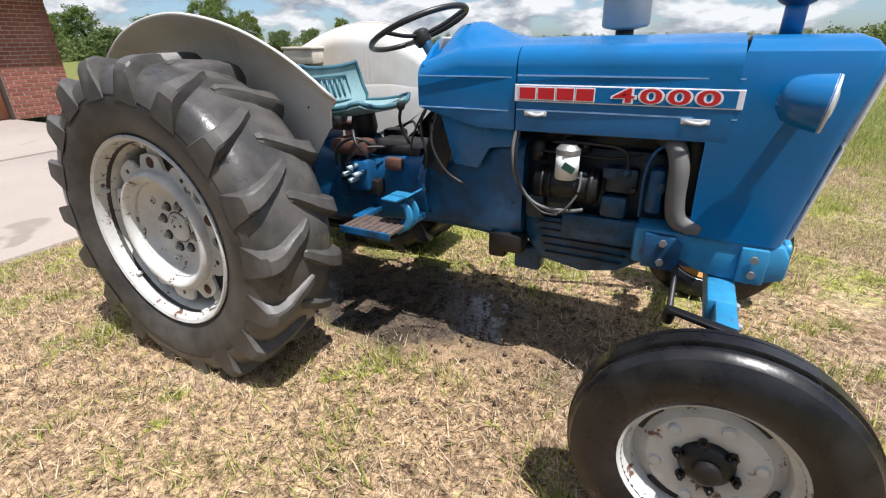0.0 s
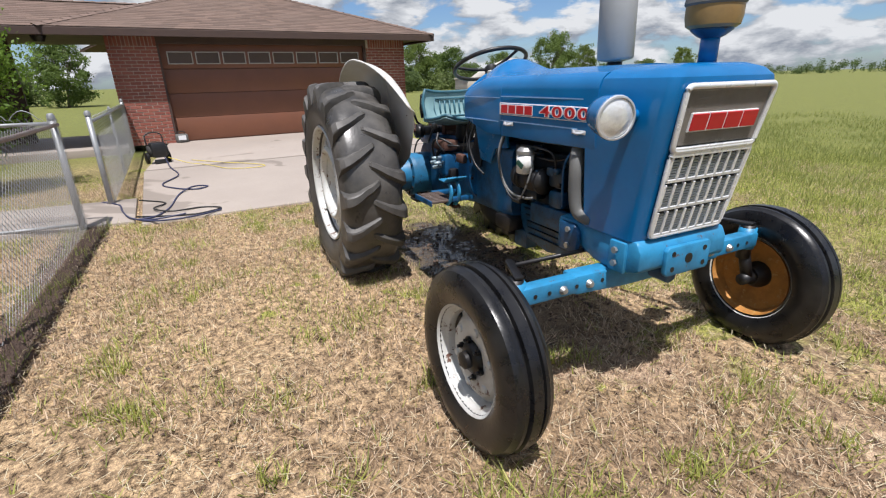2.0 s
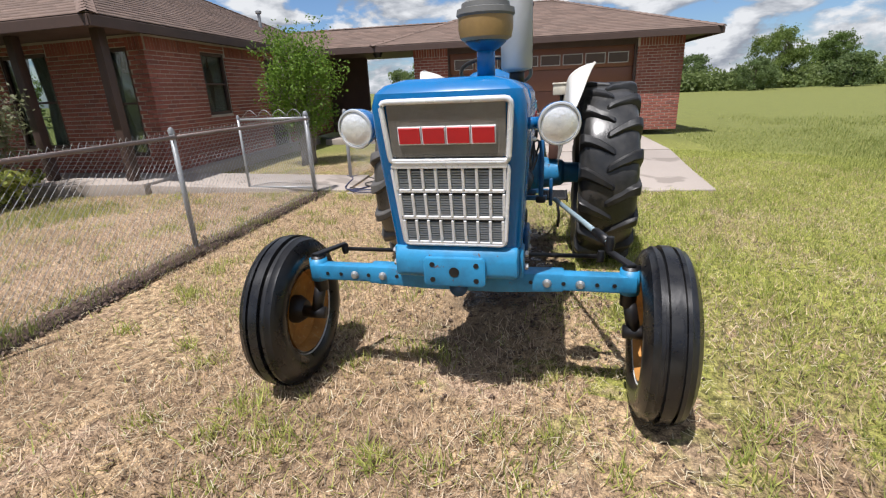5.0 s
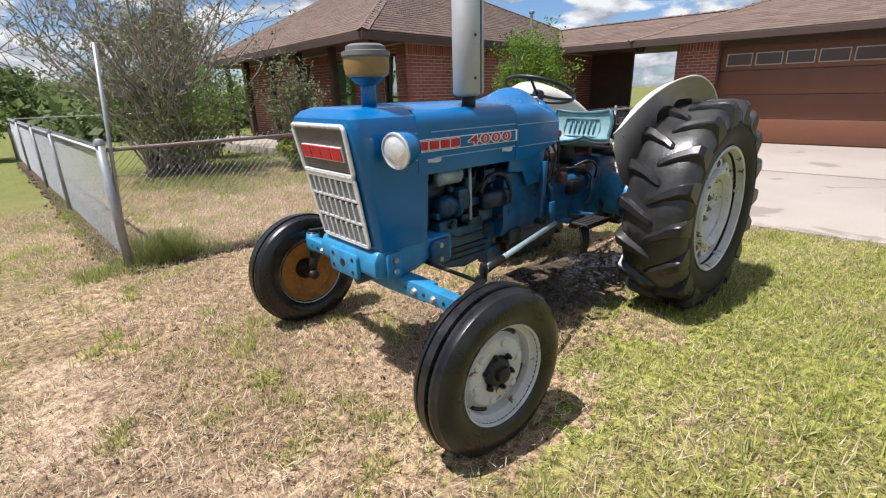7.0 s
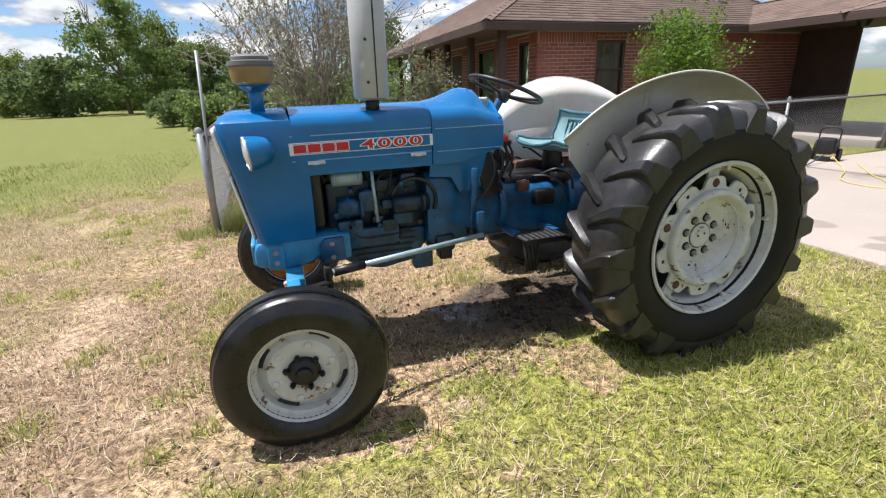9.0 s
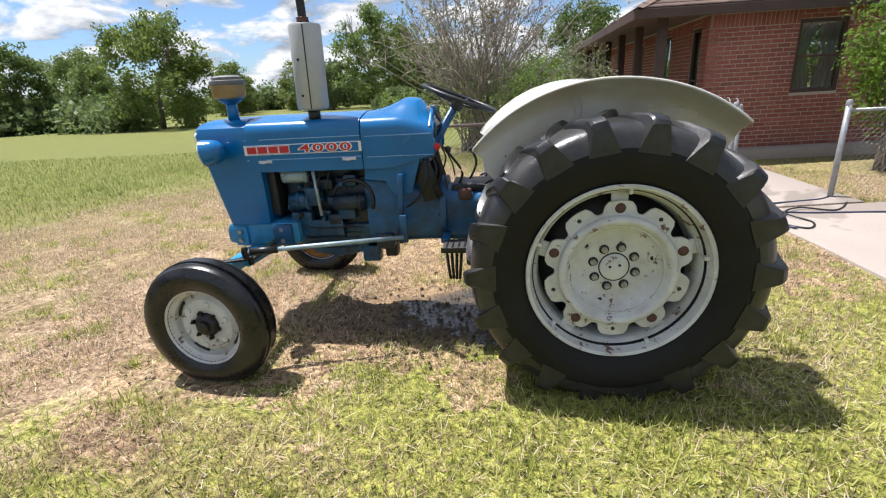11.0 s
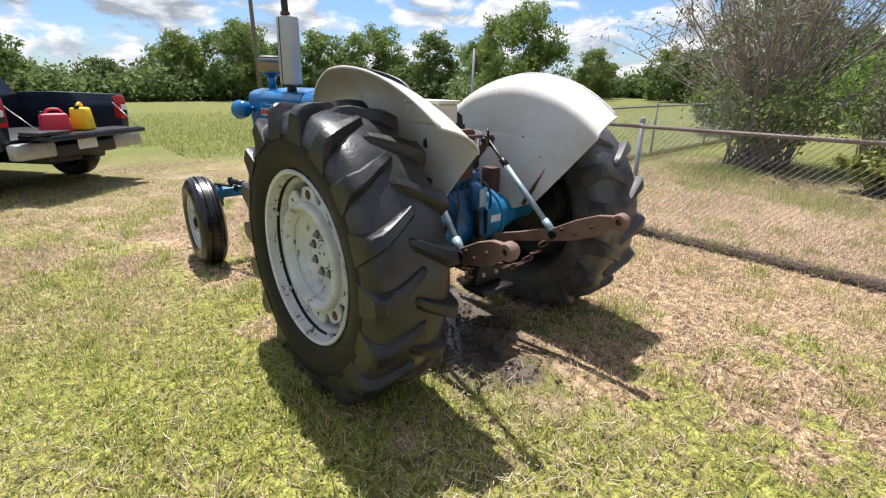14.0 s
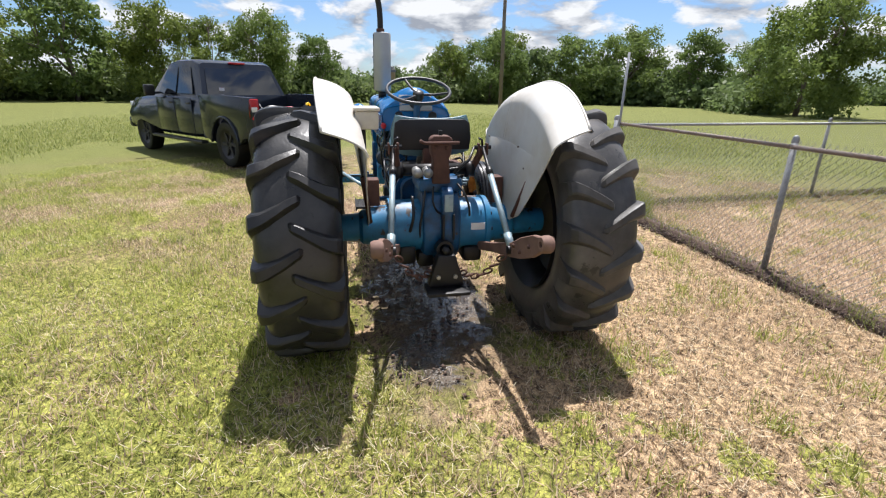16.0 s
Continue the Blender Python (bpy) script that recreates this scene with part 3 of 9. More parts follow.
def make_ground():
    gx, gy = spaced(-9, 9, 0.18, 900), spaced(-9, 9, 0.18, 900)
    nx, ny = len(gx), len(gy)
    verts = np.zeros((nx * ny, 3), np.float32)
    verts[:, 0], verts[:, 1] = np.repeat(gx, ny), np.tile(gy, nx)
    for k, (x, y, _) in enumerate(verts):
        if abs(x) < 12 and abs(y) < 12:
            verts[k, 2] = lie(float(x), float(y))
        else:
            verts[k, 2] = 0.05 * noise.noise(Vector((float(x) * 0.07, float(y) * 0.07, 1.0))) - 0.03
    i, j = np.meshgrid(np.arange(nx - 1), np.arange(ny - 1), indexing="ij")
    a = (i * ny + j).ravel()
    quads = np.stack([a, a + ny, a + ny + 1, a + 1], 1)
    ob = raw_mesh("ground", verts, quads, M["ground"])
    for pl in ob.data.polygons:
        pl.use_smooth = True
    return tagged(ob, "mown straw-coloured lawn with green patches and bare earth", "lawn", kind="structure")


ground = make_ground()
HOUSE = pose(-0.187, 0.349, 0.0, 0, 0, 4.6)
RAISED = HOUSE @ Matrix.Translation((0, 0, 0.12))  # the house stands a little above the lawn


def rise(x, y):
    """How far the paving climbs above the lawn on its way to the house, in the house's plan."""
    return 0.115 * min(1.0, max(0.0, (-2.6 - x) / 6.4, (-2.9 - y) / 2.6))


def flat_piece(name, outline, z0, z1, mat, label, category, bevel=0.015):
    bm = bmesh.new()
    slab(bm, outline, z0, z1, bevel, "z")
    bmesh.ops.triangulate(bm, faces=[f for f in bm.faces if len(f.verts) > 4])
    for v in bm.verts:
        v.co.z += rise(v.co.x, v.co.y)
    ob = put(name, bm, mat, None, smooth=30)
    ob.matrix_basis = HOUSE
    return tagged(ob, label, category, kind="structure")


# driveway in two pours with a grassy joint, and the walk along the house
flat_piece("driveway", [(-2.18, -2.66), (-2.16, -1.4), (-2.05, 0.4), (-2.08, 2.26), (-3.6, 2.46), (-5.60, 2.76), (-5.60, -2.66)], -0.22, 0.012, M["concrete"], "pale stained concrete driveway slab beside the lawn", "driveway")
flat_piece("driveway", [(-5.68, -2.64), (-5.68, 2.76), (-9.5, 2.86), (-9.5, -2.15)], -0.22, 0.018, M["concrete"], "pale concrete driveway apron before the garage door", "driveway")
flat_piece("walk", [(-2.35, -2.72), (-3.55, -2.72), (-3.55, -4.0), (-3.55, -5.9), (-2.35, -5.9)], -0.22, 0.016, M["concrete"], "concrete garden walk behind the gate", "path")
flat_piece("porch_slab", [(-2.25, -5.92), (-9.4, -5.92), (-9.4, -6.3), (-3.9, -6.3), (-3.9, -15.5), (-2.25, -15.5)], -0.22, 0.06, M["concrete"], "concrete porch floor beside the house wall", "porch")
flat_piece("breezeway_floor", [(-9.0, -2.95), (-9.0, -5.6), (-13.0, -5.6), (-13.0, -2.95)], -0.22, 0.03, M["concrete"], "concrete breezeway floor between house and garage", "floor")

# ---- house ----
house = thing("house", "single-storey red brick ranch house with brown hipped shingle roof", "house", RAISED)
PITCH = 0.36
BRICK_L, BRICK_H, JOINT = 0.203, 0.058, 0.0135


def brick_mesh():
    bm = bmesh.new()
    box(bm, (0, 0, 0), (BRICK_L, 0.02, BRICK_H), 0.004, 1)
    me = bpy.data.meshes.new("brick")
    bm.to_mesh(me)
    bm.free()
    me.materials.append(M["brick"])
    return me


BRICK = brick_mesh()
brick_jobs = []


def brick_wall(a, b, z0, z1, thick, single=False, label=""):
    """A wall from a to b (house plan, its face on the left hand side), with its mortar core; bricks are laid last."""
    a, b = Vector((*a, 0)), Vector((*b, 0))
    d = (b - a).normalized()
    n = Vector((-d.y, d.x, 0))
    L = (b - a).length
    bm = bmesh.new()
    m = Matrix(((d.x, n.x, 0, 0), (d.y, n.y, 0, 0), (0, 0, 1, 0), (0, 0, 0, 1)))
    box(bm, a + d * L / 2 - n * thick / 2 + Vector((0, 0, (z0 + z1) / 2)), (L, thick, z1 - z0), 0.003, 1, m)
    w = part("wall", bm, M["mortar"], house, label or "red brick wall with pale mortar", 0)
    brick_jobs.append((w, a, d, n, L, z0, z1, single))
    return w


G = -9.37  # garage front
brick_wall((G + 0.10, -2.02), (G + 0.10, -2.94), 0.0, 2.30, 0.22, True)
brick_wall((G + 0.10, 3.97), (G + 0.10, 2.85), 0.0, 2.30, 0.22, True)
brick_wall((G - 6.2, 3.97), (G + 0.10, 3.97), 0.0, 2.30, 0.2)
brick_wall((G + 0.10, -2.94), (G - 6.2, -2.94), 0.0, 2.30, 0.2)
# wing: front wall in pieces round two windows and a door, porch back wall
FY = -6.22
for x0, x1, z0, z1, one in ((-4.72, -3.25, 0.05, 2.3, True), (-5.52, -4.72, 0.05, 0.95, False), (-5.52, -4.72, 2.12, 2.3, False), (-7.2, -5.52, 0.05, 2.3, True), (-8.1, -7.2, 2.12, 2.3, False), (-8.75, -8.1, 0.05, 2.3, False)):
    brick_wall((x0, FY), (x1, FY), z0, z1, 0.2, one)
brick_wall((-11.6, FY), (-8.75, FY), 0.05, 2.3, 0.2)
brick_wall((-11.6, -16.0), (-11.6, FY), 0.05, 2.3, 0.2)
PX = -3.25
for y0, y1, z0, z1 in ((-6.57, -6.22, 0.05, 2.3), (-7.07, -6.57, 0.05, 0.35), (-7.07, -6.57, 2.12, 2.3), (-8.3, -7.07, 0.05, 2.3), (-9.4, -8.3, 0.05, 0.5), (-9.4, -8.3, 2.12, 2.3), (-10.6, -9.4, 0.05, 2.3), (-11.6, -10.6, 2.12, 2.3), (-15.9, -11.6, 0.05, 2.3)):
    brick_wall((PX, y1), (PX, y0), z0, z1, 0.2)


def window(c, w, h, facing, name="window", curtain=False):
    """A sash window; facing 'y' or 'x'."""
    turn = Matrix() if facing == "y" else Matrix.Rotation(radians(-90), 4, "Z")
    at = Matrix.Translation(c) @ turn
    bm = boxes(((-w / 2 + 0.03, 0, 0), (0.06, 0.07, h)), ((w / 2 - 0.03, 0, 0), (0.06, 0.07, h)), ((0, 0, h / 2 - 0.03), (w - 0.12, 0.07, 0.06)), ((0, 0, -h / 2 + 0.03), (w - 0.12, 0.07, 0.06)), ((0, 0.005, 0), (w - 0.12, 0.05, 0.04)), bevel=0.006)
    f = part(name, bm, M["fascia"], house, "brown-framed sash window", 30, at)
    for s in (-1, 1):
        part("pane", boxes(((0, -0.012, s * (h / 4 - 0.01)), (w - 0.12, 0.008, h / 2 - 0.06))), M["clearglass" if curtain else "darkglass"], f, "window glass before a pale curtain" if curtain else "dark window glass", 0)
    if curtain:
        bm = bmesh.new()
        for x0, x1, x2, x3 in ((-w / 2 + 0.05, -0.02, -w / 2 + 0.05, -0.12), (0.02, w / 2 - 0.05, 0.14, w / 2 - 0.05)):
            rows = [[(a + k * (b - a) / 14, -0.08 + 0.02 * math.sin(k * 1.7), z) for k in range(15)] for z, a, b in ((h / 2 - 0.05, x0, x1), (0.05, x2, x3), (-h / 2 + 0.05, x0, x1))]
            loft(bm, rows, False, False)
        part("curtain", bm, M["trimwhite"], f, "pale curtain behind the glass", 30)
    return f


window((-5.12, FY - 0.06, 1.535), 0.80, 1.17, "y", curtain=True)
window((PX - 0.06, -6.82, 1.235), 0.50, 1.77, "x", curtain=True)
window((PX - 0.06, -8.85, 1.31), 1.10, 1.62, "x", curtain=True)
bm = boxes(((-7.65, FY - 0.1, 1.09), (0.9, 0.06, 2.06)), bevel=0.01)
hd = part("door", bm, M["fascia"], house, "dark brown panelled house door", 30)
for z in (0.55, 1.5):
    part("panel", boxes(((-7.65, FY - 0.065, z), (0.6, 0.02, 0.7)), bevel=0.008), M["fascia"], hd)
part("knob", lathe(bmesh.new(), [(0.0, 0.04), (0.025, 0.03), (0.03, 0.0), (0.012, -0.02)], 12), M["steel"], hd, "", 40, Matrix.Translation((-7.33, FY - 0.03, 1.0)))
bm = boxes(((PX - 0.1, -11.1, 1.09), (0.06, 1.0, 2.06)), bevel=0.01)
part("door", bm, M["fascia"], house, "dark brown porch door", 30)
part("side_screen", boxes(((-11.4, -5.55, 1.17), (0.12, 1.36, 2.27)), bevel=0.01), M["fascia"], house, "brown boarded wall beside the breezeway", 0)
# porch columns
for y in (-6.32, -8.0, -9.7, -11.5, -13.4, -15.2):
    part("column", boxes(((-2.50, y, 1.18), (0.15, 0.15, 2.24)), bevel=0.01), M["fascia"], house, "brown square porch column", 30)

# garage door: frame, four rows of raised panels, a row of eight panes
door = part("garage_door", boxes(((G - 0.06, 0.405, 1.065), (0.05, 4.82, 2.12)), bevel=0.004), M["doorbrown"], house, "wide brown panelled garage door with a row of small windows", 0)
for row in range(4):
    z = 0.03 + row * 0.528
    part("panel", boxes(((G - 0.022, 0.405, z + 0.262), (0.03, 4.80, 0.516)), bevel=0.008), M["doorbrown"], door, "", 30)
for k in range(8):
    y = -2.02 + 0.17 + 0.255 + k * 0.572
    zc = 1.845
    fr = part("window_frame", boxes(((G + 0.004, y - 0.245, zc), (0.02, 0.022, 0.27)), ((G + 0.004, y + 0.245, zc), (0.02, 0.022, 0.27)), ((G + 0.004, y, zc + 0.124), (0.02, 0.468, 0.022)), ((G + 0.004, y, zc - 0.124), (0.02, 0.468, 0.022)), bevel=0.004), M["trimwhite"], door, "thin pale window frame", 0)
    part("pane", boxes(((G - 0.004, y, zc), (0.01, 0.466, 0.226))), M["pane"], door, "dim brown pane", 0)
part("header", boxes(((G + 0.02, 0.405, 2.215), (0.16, 4.84, 0.168)), bevel=0.006), M["fascia"], house, "brown beam over the garage door", 0)
for s, y in ((-1, -2.0), (1, 2.81)):
    part("jamb", boxes(((G + 0.02, y, 1.065), (0.14, 0.05, 2.13)), bevel=0.005), M["fascia"], house, "", 0)

# ---- roof: stepped courses of shingles on each slope ----
def roof_slope(name, eave_a, eave_b, inward, run, cut_a, cut_b, z0, label, pitch=PITCH):
    """A slope of courses that rises inwards from an eave; cut_a and cut_b: how far each end moves inwards along the eave per metre of run."""
    a, b, d = Vector((*eave_a, 0)), Vector((*eave_b, 0)), Vector((*inward, 0))
    e = (b - a).normalized()
    n = max(1, round(run / 0.135))
    step = run / n
    verts, quads = [], []
    rng = random.Random(len(label) + n)
    for k in range(n):
        s0, s1 = k * step - 0.004, (k + 1) * step + 0.035
        p0, p1 = a + e * cut_a * k * step, b - e * cut_b * k * step
        q0, q1 = a + e * cut_a * (k + 1) * step, b - e * cut_b * (k + 1) * step
        L0, L1 = (p1 - p0).length, (q1 - q0).length
        tabs = max(1, int(L0 / 0.33))
        off = rng.random()
        cuts = sorted({0.0, 1.0, *[min(1, max(0, (t + off) / tabs)) for t in range(tabs)]})
        for u0, u1 in zip(cuts, cuts[1:]):
            lift = 0.011 + rng.random() * 0.004
            base = len(verts)
            lo0, lo1 = p0.lerp(p1, u0) + d * s0, p0.lerp(p1, u1) + d * s0
            hi0, hi1 = q0.lerp(q1, u0) + d * s1, q0.lerp(q1, u1) + d * s1
            zl, zh = z0 + s0 * pitch + lift, z0 + s1 * pitch - 0.004
            for v, z in ((lo0, zl - lift), (lo1, zl - lift), (lo1, zl), (lo0, zl), (hi1, zh), (hi0, zh)):
                verts.append((v.x, v.y, z))
            quads += [(base, base + 1, base + 2, base + 3), (base + 3, base + 2, base + 4, base + 5)]
    bm = bmesh.new()
    low = [a, b, b - e * cut_b * run + d * run, a + e * cut_a * run + d * run]
    zs = [z0 - 0.012, z0 - 0.012, z0 + run * pitch - 0.012, z0 + run * pitch - 0.012]
    top = [bm.verts.new((p.x, p.y, z)) for p, z in zip(low, zs)]
    bot = [bm.verts.new((p.x, p.y, z - 0.05)) for p, z in zip(low, zs)]
    bm.faces.new(top)
    bm.faces.new(bot[::-1])
    for k in range(4):
        bm.faces.new((top[k], bot[k], bot[(k + 1) % 4], top[(k + 1) % 4]))
    bmesh.ops.recalc_face_normals(bm, faces=bm.faces[:])
    ob = part(name, bm, M["soffit"], house, label, 0)
    tagged(raw_mesh("shingles", verts, quads, M["shingle"], ob), "brown asphalt shingles", kind="stuff")
    return ob


EG, EW, EY, ER = G + 0.55, -1.93, -5.85, 4.68  # eave lines
RZ = 2.40
HALF = 3.70
roof_slope("roof", (EG, -4.0), (EG, ER), (-1, 0), HALF, 1.0, 1.0, RZ, "brown shingle slope over the garage door")
roof_slope("roof", (EG, ER), (EG - 2 * HALF, ER), (0, -1), HALF, 1.0, 1.0, RZ, "brown shingle hip at the garage end")
roof_slope("roof", (EG - 2 * HALF, ER), (EG - 2 * HALF, -4.0), (1, 0), HALF, 1.0, 1.0, RZ, "brown shingle slope behind the garage")
roof_slope("roof", (EG, -10.0), (EG, -2.2), (-1, 0), 1.85, 0.0, 0.0, RZ - 0.003, "brown shingle slope over the breezeway")
roof_slope("roof", (EG - 3.7, -2.2), (EG - 3.7, -10.0), (1, 0), 1.85, 0.0, 0.0, RZ - 0.003, "brown shingle slope behind the breezeway")
# the wing: wider than the breezeway, and steeper
FAR, STEEP = -12.8, 0.48
WING = (EW - FAR) / 2
roof_slope("roof", (FAR, EY), (EW, EY), (0, -1), WING, 1.0, 1.0, RZ, "brown shingle hip over the house front", STEEP)
roof_slope("roof", (EW, EY), (EW, -17.0), (-1, 0), WING, 1.0, 0.0, RZ, "brown shingle slope over the porch", STEEP)
roof_slope("roof", (FAR, -17.0), (FAR, EY), (1, 0), WING, 0.0, 1.0, RZ - 0.006, "brown shingle slope behind the house", STEEP)
# hip and ridge caps
for a, b in (((EW, EY, RZ), (EW - WING, EY - WING, RZ + WING * STEEP)), ((FAR, EY, RZ), (EW - WING, EY - WING, RZ + WING * STEEP)), ((EG, ER, RZ), (EG - HALF, ER - HALF, RZ + HALF * PITCH)), ((EG - HALF, ER - HALF, RZ + HALF * PITCH), (EG - HALF, -0.3, RZ + HALF * PITCH)), ((EG - 1.85, -2.2, RZ + 1.85 * PITCH), (EG - 1.85, -7.0, RZ + 1.85 * PITCH)), ((EG, -4.0, RZ), (EG - HALF, -0.3, RZ + HALF * PITCH)), ((EW - WING, EY - WING, RZ + WING * STEEP), (EW - WING, -17, RZ + WING * STEEP))):
    a, b = Vector(a), Vector(b)
    bm = bmesh.new()
    n = max(2, int((b - a).length / 0.2))
    side = Vector((0, 0, 1)).cross(b - a).normalized() * 0.12
    for k in range(n):
        p, q = a.lerp(b, k / n), a.lerp(b, (k + 1.25) / n)
        up0, up1 = Vector((0, 0, 0.035)), Vector((0, 0, 0.018))
        dn = Vector((0, 0, -0.012))
        vs = [bm.verts.new(v) for v in (p - side + dn, p + up0, p + side + dn, q + side + dn, q + up1, q - side + dn)]
        bm.faces.new((vs[0], vs[1], vs[4], vs[5]))
        bm.faces.new((vs[1], vs[2], vs[3], vs[4]))
    tagged(part("ridge_cap", bm, M["shingle"], house, "", 0), kind="stuff")
# fascia boards and soffits
for a, b in (((EG, EY + 0.02), (EG, ER)), ((EG, ER), (EG - 7.4, ER)), ((EG, EY), (EW, EY)), ((EW, EY), (EW, -17.0))):
    a, b = Vector((*a, 0)), Vector((*b, 0))
    d = (b - a).normalized()
    m = Matrix(((d.x, -d.y, 0, 0), (d.y, d.x, 0, 0), (0, 0, 1, 0), (0, 0, 0, 1)))
    bm = bmesh.new()
    box(bm, (a + b) / 2 + Vector((0, 0, RZ - 0.090)), ((b - a).length, 0.035, 0.14), 0.004, 1, m)
    part("fascia", bm, M["fascia"], house, "brown painted fascia board", 0)
for x0, x1, y0, y1 in ((G - 0.15, EG - 0.02, -5.3, ER - 0.02), (EG - 7.3, G - 0.15, 3.6, ER - 0.02), (EG, EW - 0.02, -6.5, EY - 0.02), (PX - 0.3, EW - 0.02, -16.9, -6.5), (EG - 3.6, G - 0.15, -6.0, -2.8)):
    part("soffit", boxes((((x0 + x1) / 2, (y0 + y1) / 2, 2.315), (x1 - x0, y1 - y0, 0.02))), M["soffit"], house, "brown soffit board", 0)
# vent on the wing's slope
bm = lathe(bmesh.new(), [(0.0, 0.42), (0.09, 0.38), (0.09, 0.33), (0.045, 0.30), (0.045, -0.3)], 14, "z")
part("vent_pipe", bm, M["galv"], house, "small metal roof vent", 40, Matrix.Translation((-9.4, -7.35, 3.16)))
# breezeway lamp
part("ceiling_lamp", lathe(bmesh.new(), [(0.0, -0.12), (0.09, -0.1), (0.12, -0.03), (0.14, 0.0), (0.14, 0.02)], 20, "z"), M["black"], house, "dark ceiling lamp under the breezeway roof", 40, Matrix.Translation((-9.9, -4.1, 2.285)))


def swing_wing():
    """The porch wing does not stand square to the garage: its side runs a little inwards."""
    def moved(p):
        return Vector((p.x + 0.115 * min(0.0, p.y + 5.85), p.y, p.z))
    for ob in house.children_recursive:
        if ob.type != "MESH":
            continue
        m, up = ob.matrix_basis.copy(), ob.parent
        while up is not house:
            m, up = up.matrix_basis @ m, up.parent
        inv_m = m.inverted()
        for v in ob.data.vertices:
            p = m @ v.co
            if p.y < -5.85:
                v.co = inv_m @ moved(p)
    for k, (w, a, d, n, L, z0, z1, single) in enumerate(brick_jobs):
        a, b = moved(a), moved(a + d * L)
        d = (b - a).normalized()
        brick_jobs[k] = (w, a, d, Vector((-d.y, d.x, 0)), (b - a).length, z0, z1, single)


swing_wing()

# ---- chain-link fences ----
def chain_link(p, q, h, lean=0.0, rail_mat="galv", gap=0.058, posts=(), label="", name="fence", z0=0.03, group="chain-link fences"):
    """A run of diamond mesh from p to q with a top rail; posts at the given shares of the run."""
    p, q = Vector((*p, 0)), Vector((*q, 0))
    d = (q - p)
    L = d.length
    d.normalize()
    f = thing(name, label, "fence" if name == "fence" else "gate", Matrix.Translation(p) @ Matrix(((d.x, -d.y, 0, 0), (d.y, d.x, 0, 0), (0, 0, 1, 0), (0, 0, 0, 1))), group)
    verts, tris = [], []

    def wire(x0, za, x1, zb, y):
        base = len(verts)
        r = 0.0014
        for x, z in ((x0, za), (x1, zb)):
            verts.extend([(x, y + r, z), (x - r, y - r, z + r), (x + r, y - r, z - r)])
        for a, b in ((0, 1), (1, 2), (2, 0)):
            tris.append((base + a, base + b, base + 3 + b, base + 3 + a))
    top = h - 0.02
    H = top - z0
    k = -H
    while k < L:
        for sgn in (1, -1):
            x0, x1 = (k, k + H) if sgn > 0 else (k + H, k)
            za, zb = z0, top
            if sgn > 0:
                if x0 < 0:
                    za, x0 = z0 - x0, 0
                if x1 > L:
                    zb, x1 = top - (x1 - L), L
            else:
                if x1 < 0:
                    zb, x1 = top + x1, 0
                if x0 > L:
                    za, x0 = z0 + (x0 - L), L
            if zb > za + 0.01:
                wire(x0, za, x1, zb, 0.003 * sgn)
                if zb > top - 0.01 and sgn > 0:
                    wire(x1, top, x1 + 0.022, top + 0.035, 0.004)
                    wire(x1 + 0.02, top + 0.03, x1 + 0.036, top, 0.0)
        k += gap
    raw_mesh("chain_link", verts, tris, M["mesh_wire"], f)["label"] = "galvanised diamond wire mesh"
    part("top_rail", rod(bmesh.new(), (0, 0.012, top - 0.02), (L, 0.012, top - 0.02), 0.018, n=10), M[rail_mat], f, "round top rail")
    for s, tall, r in posts:
        bm = rod(bmesh.new(), (s * L + lean * 0, 0.035, -0.1), (s * L, 0.035 + lean, tall), r, n=12)
        post = part("post", bm, M["galv"], f, "round galvanised post")
        cap = lathe(bmesh.new(), [(0.0, 0.03), (r * 0.8, 0.022), (r * 1.15, 0.0), (r * 1.15, -0.03)], 12, "z")
        part("cap", cap, M["galv"], post, "", 40, Matrix.Translation((s * L, 0.035 + lean, tall)))
    return f


CORNER, MIDDLE, GATE = (2.83, -2.86), (0.38, -2.90), (-2.20, -2.94)
chain_link(CORNER, MIDDLE, 1.09, 0.0, "galv_rust", label="grey chain-link fence with rusty top rail beside the lawn")
chain_link(MIDDLE, GATE, 1.09, 0.0, "galv_rust", posts=((0.0, 1.11, 0.024), (0.985, 1.13, 0.030)), label="grey chain-link fence with rusty top rail up to the gate")
chain_link(CORNER, (3.25, -15.5), 1.07, 0.0, "galv", posts=((0.0, 1.12, 0.036), (0.27, 1.08, 0.022), (0.47, 1.08, 0.022), (0.72, 1.08, 0.022), (1.0, 1.08, 0.03)), label="grey chain-link fence running away across the field edge")
chain_link((-3.30, -2.86), (-9.2, -3.25), 1.05, 0.0, "galv", posts=((0.0, 1.10, 0.030), (0.45, 1.06, 0.022), (0.97, 1.12, 0.03)), label="grey chain-link fence between driveway and garden", gap=0.07)
chain_link((3.25, -15.5), (-12.0, -16.8), 1.07, 0.0, "galv", gap=0.12, posts=((0.25, 1.08, 0.022), (0.5, 1.08, 0.022), (0.75, 1.08, 0.022)), label="grey chain-link fence behind the garden")
gate = chain_link((-2.26, -3.00), (-2.31, -4.12), 1.10, 0.0, "galv", posts=((0.0, 1.10, 0.02), (1.0, 1.10, 0.02)), label="open chain-link garden gate with wire scrolls on top", name="gate")
part("bottom_rail", rod(bmesh.new(), (0, 0.035, 0.07), (1.12, 0.035, 0.07), 0.016, n=10), M["galv"], gate)
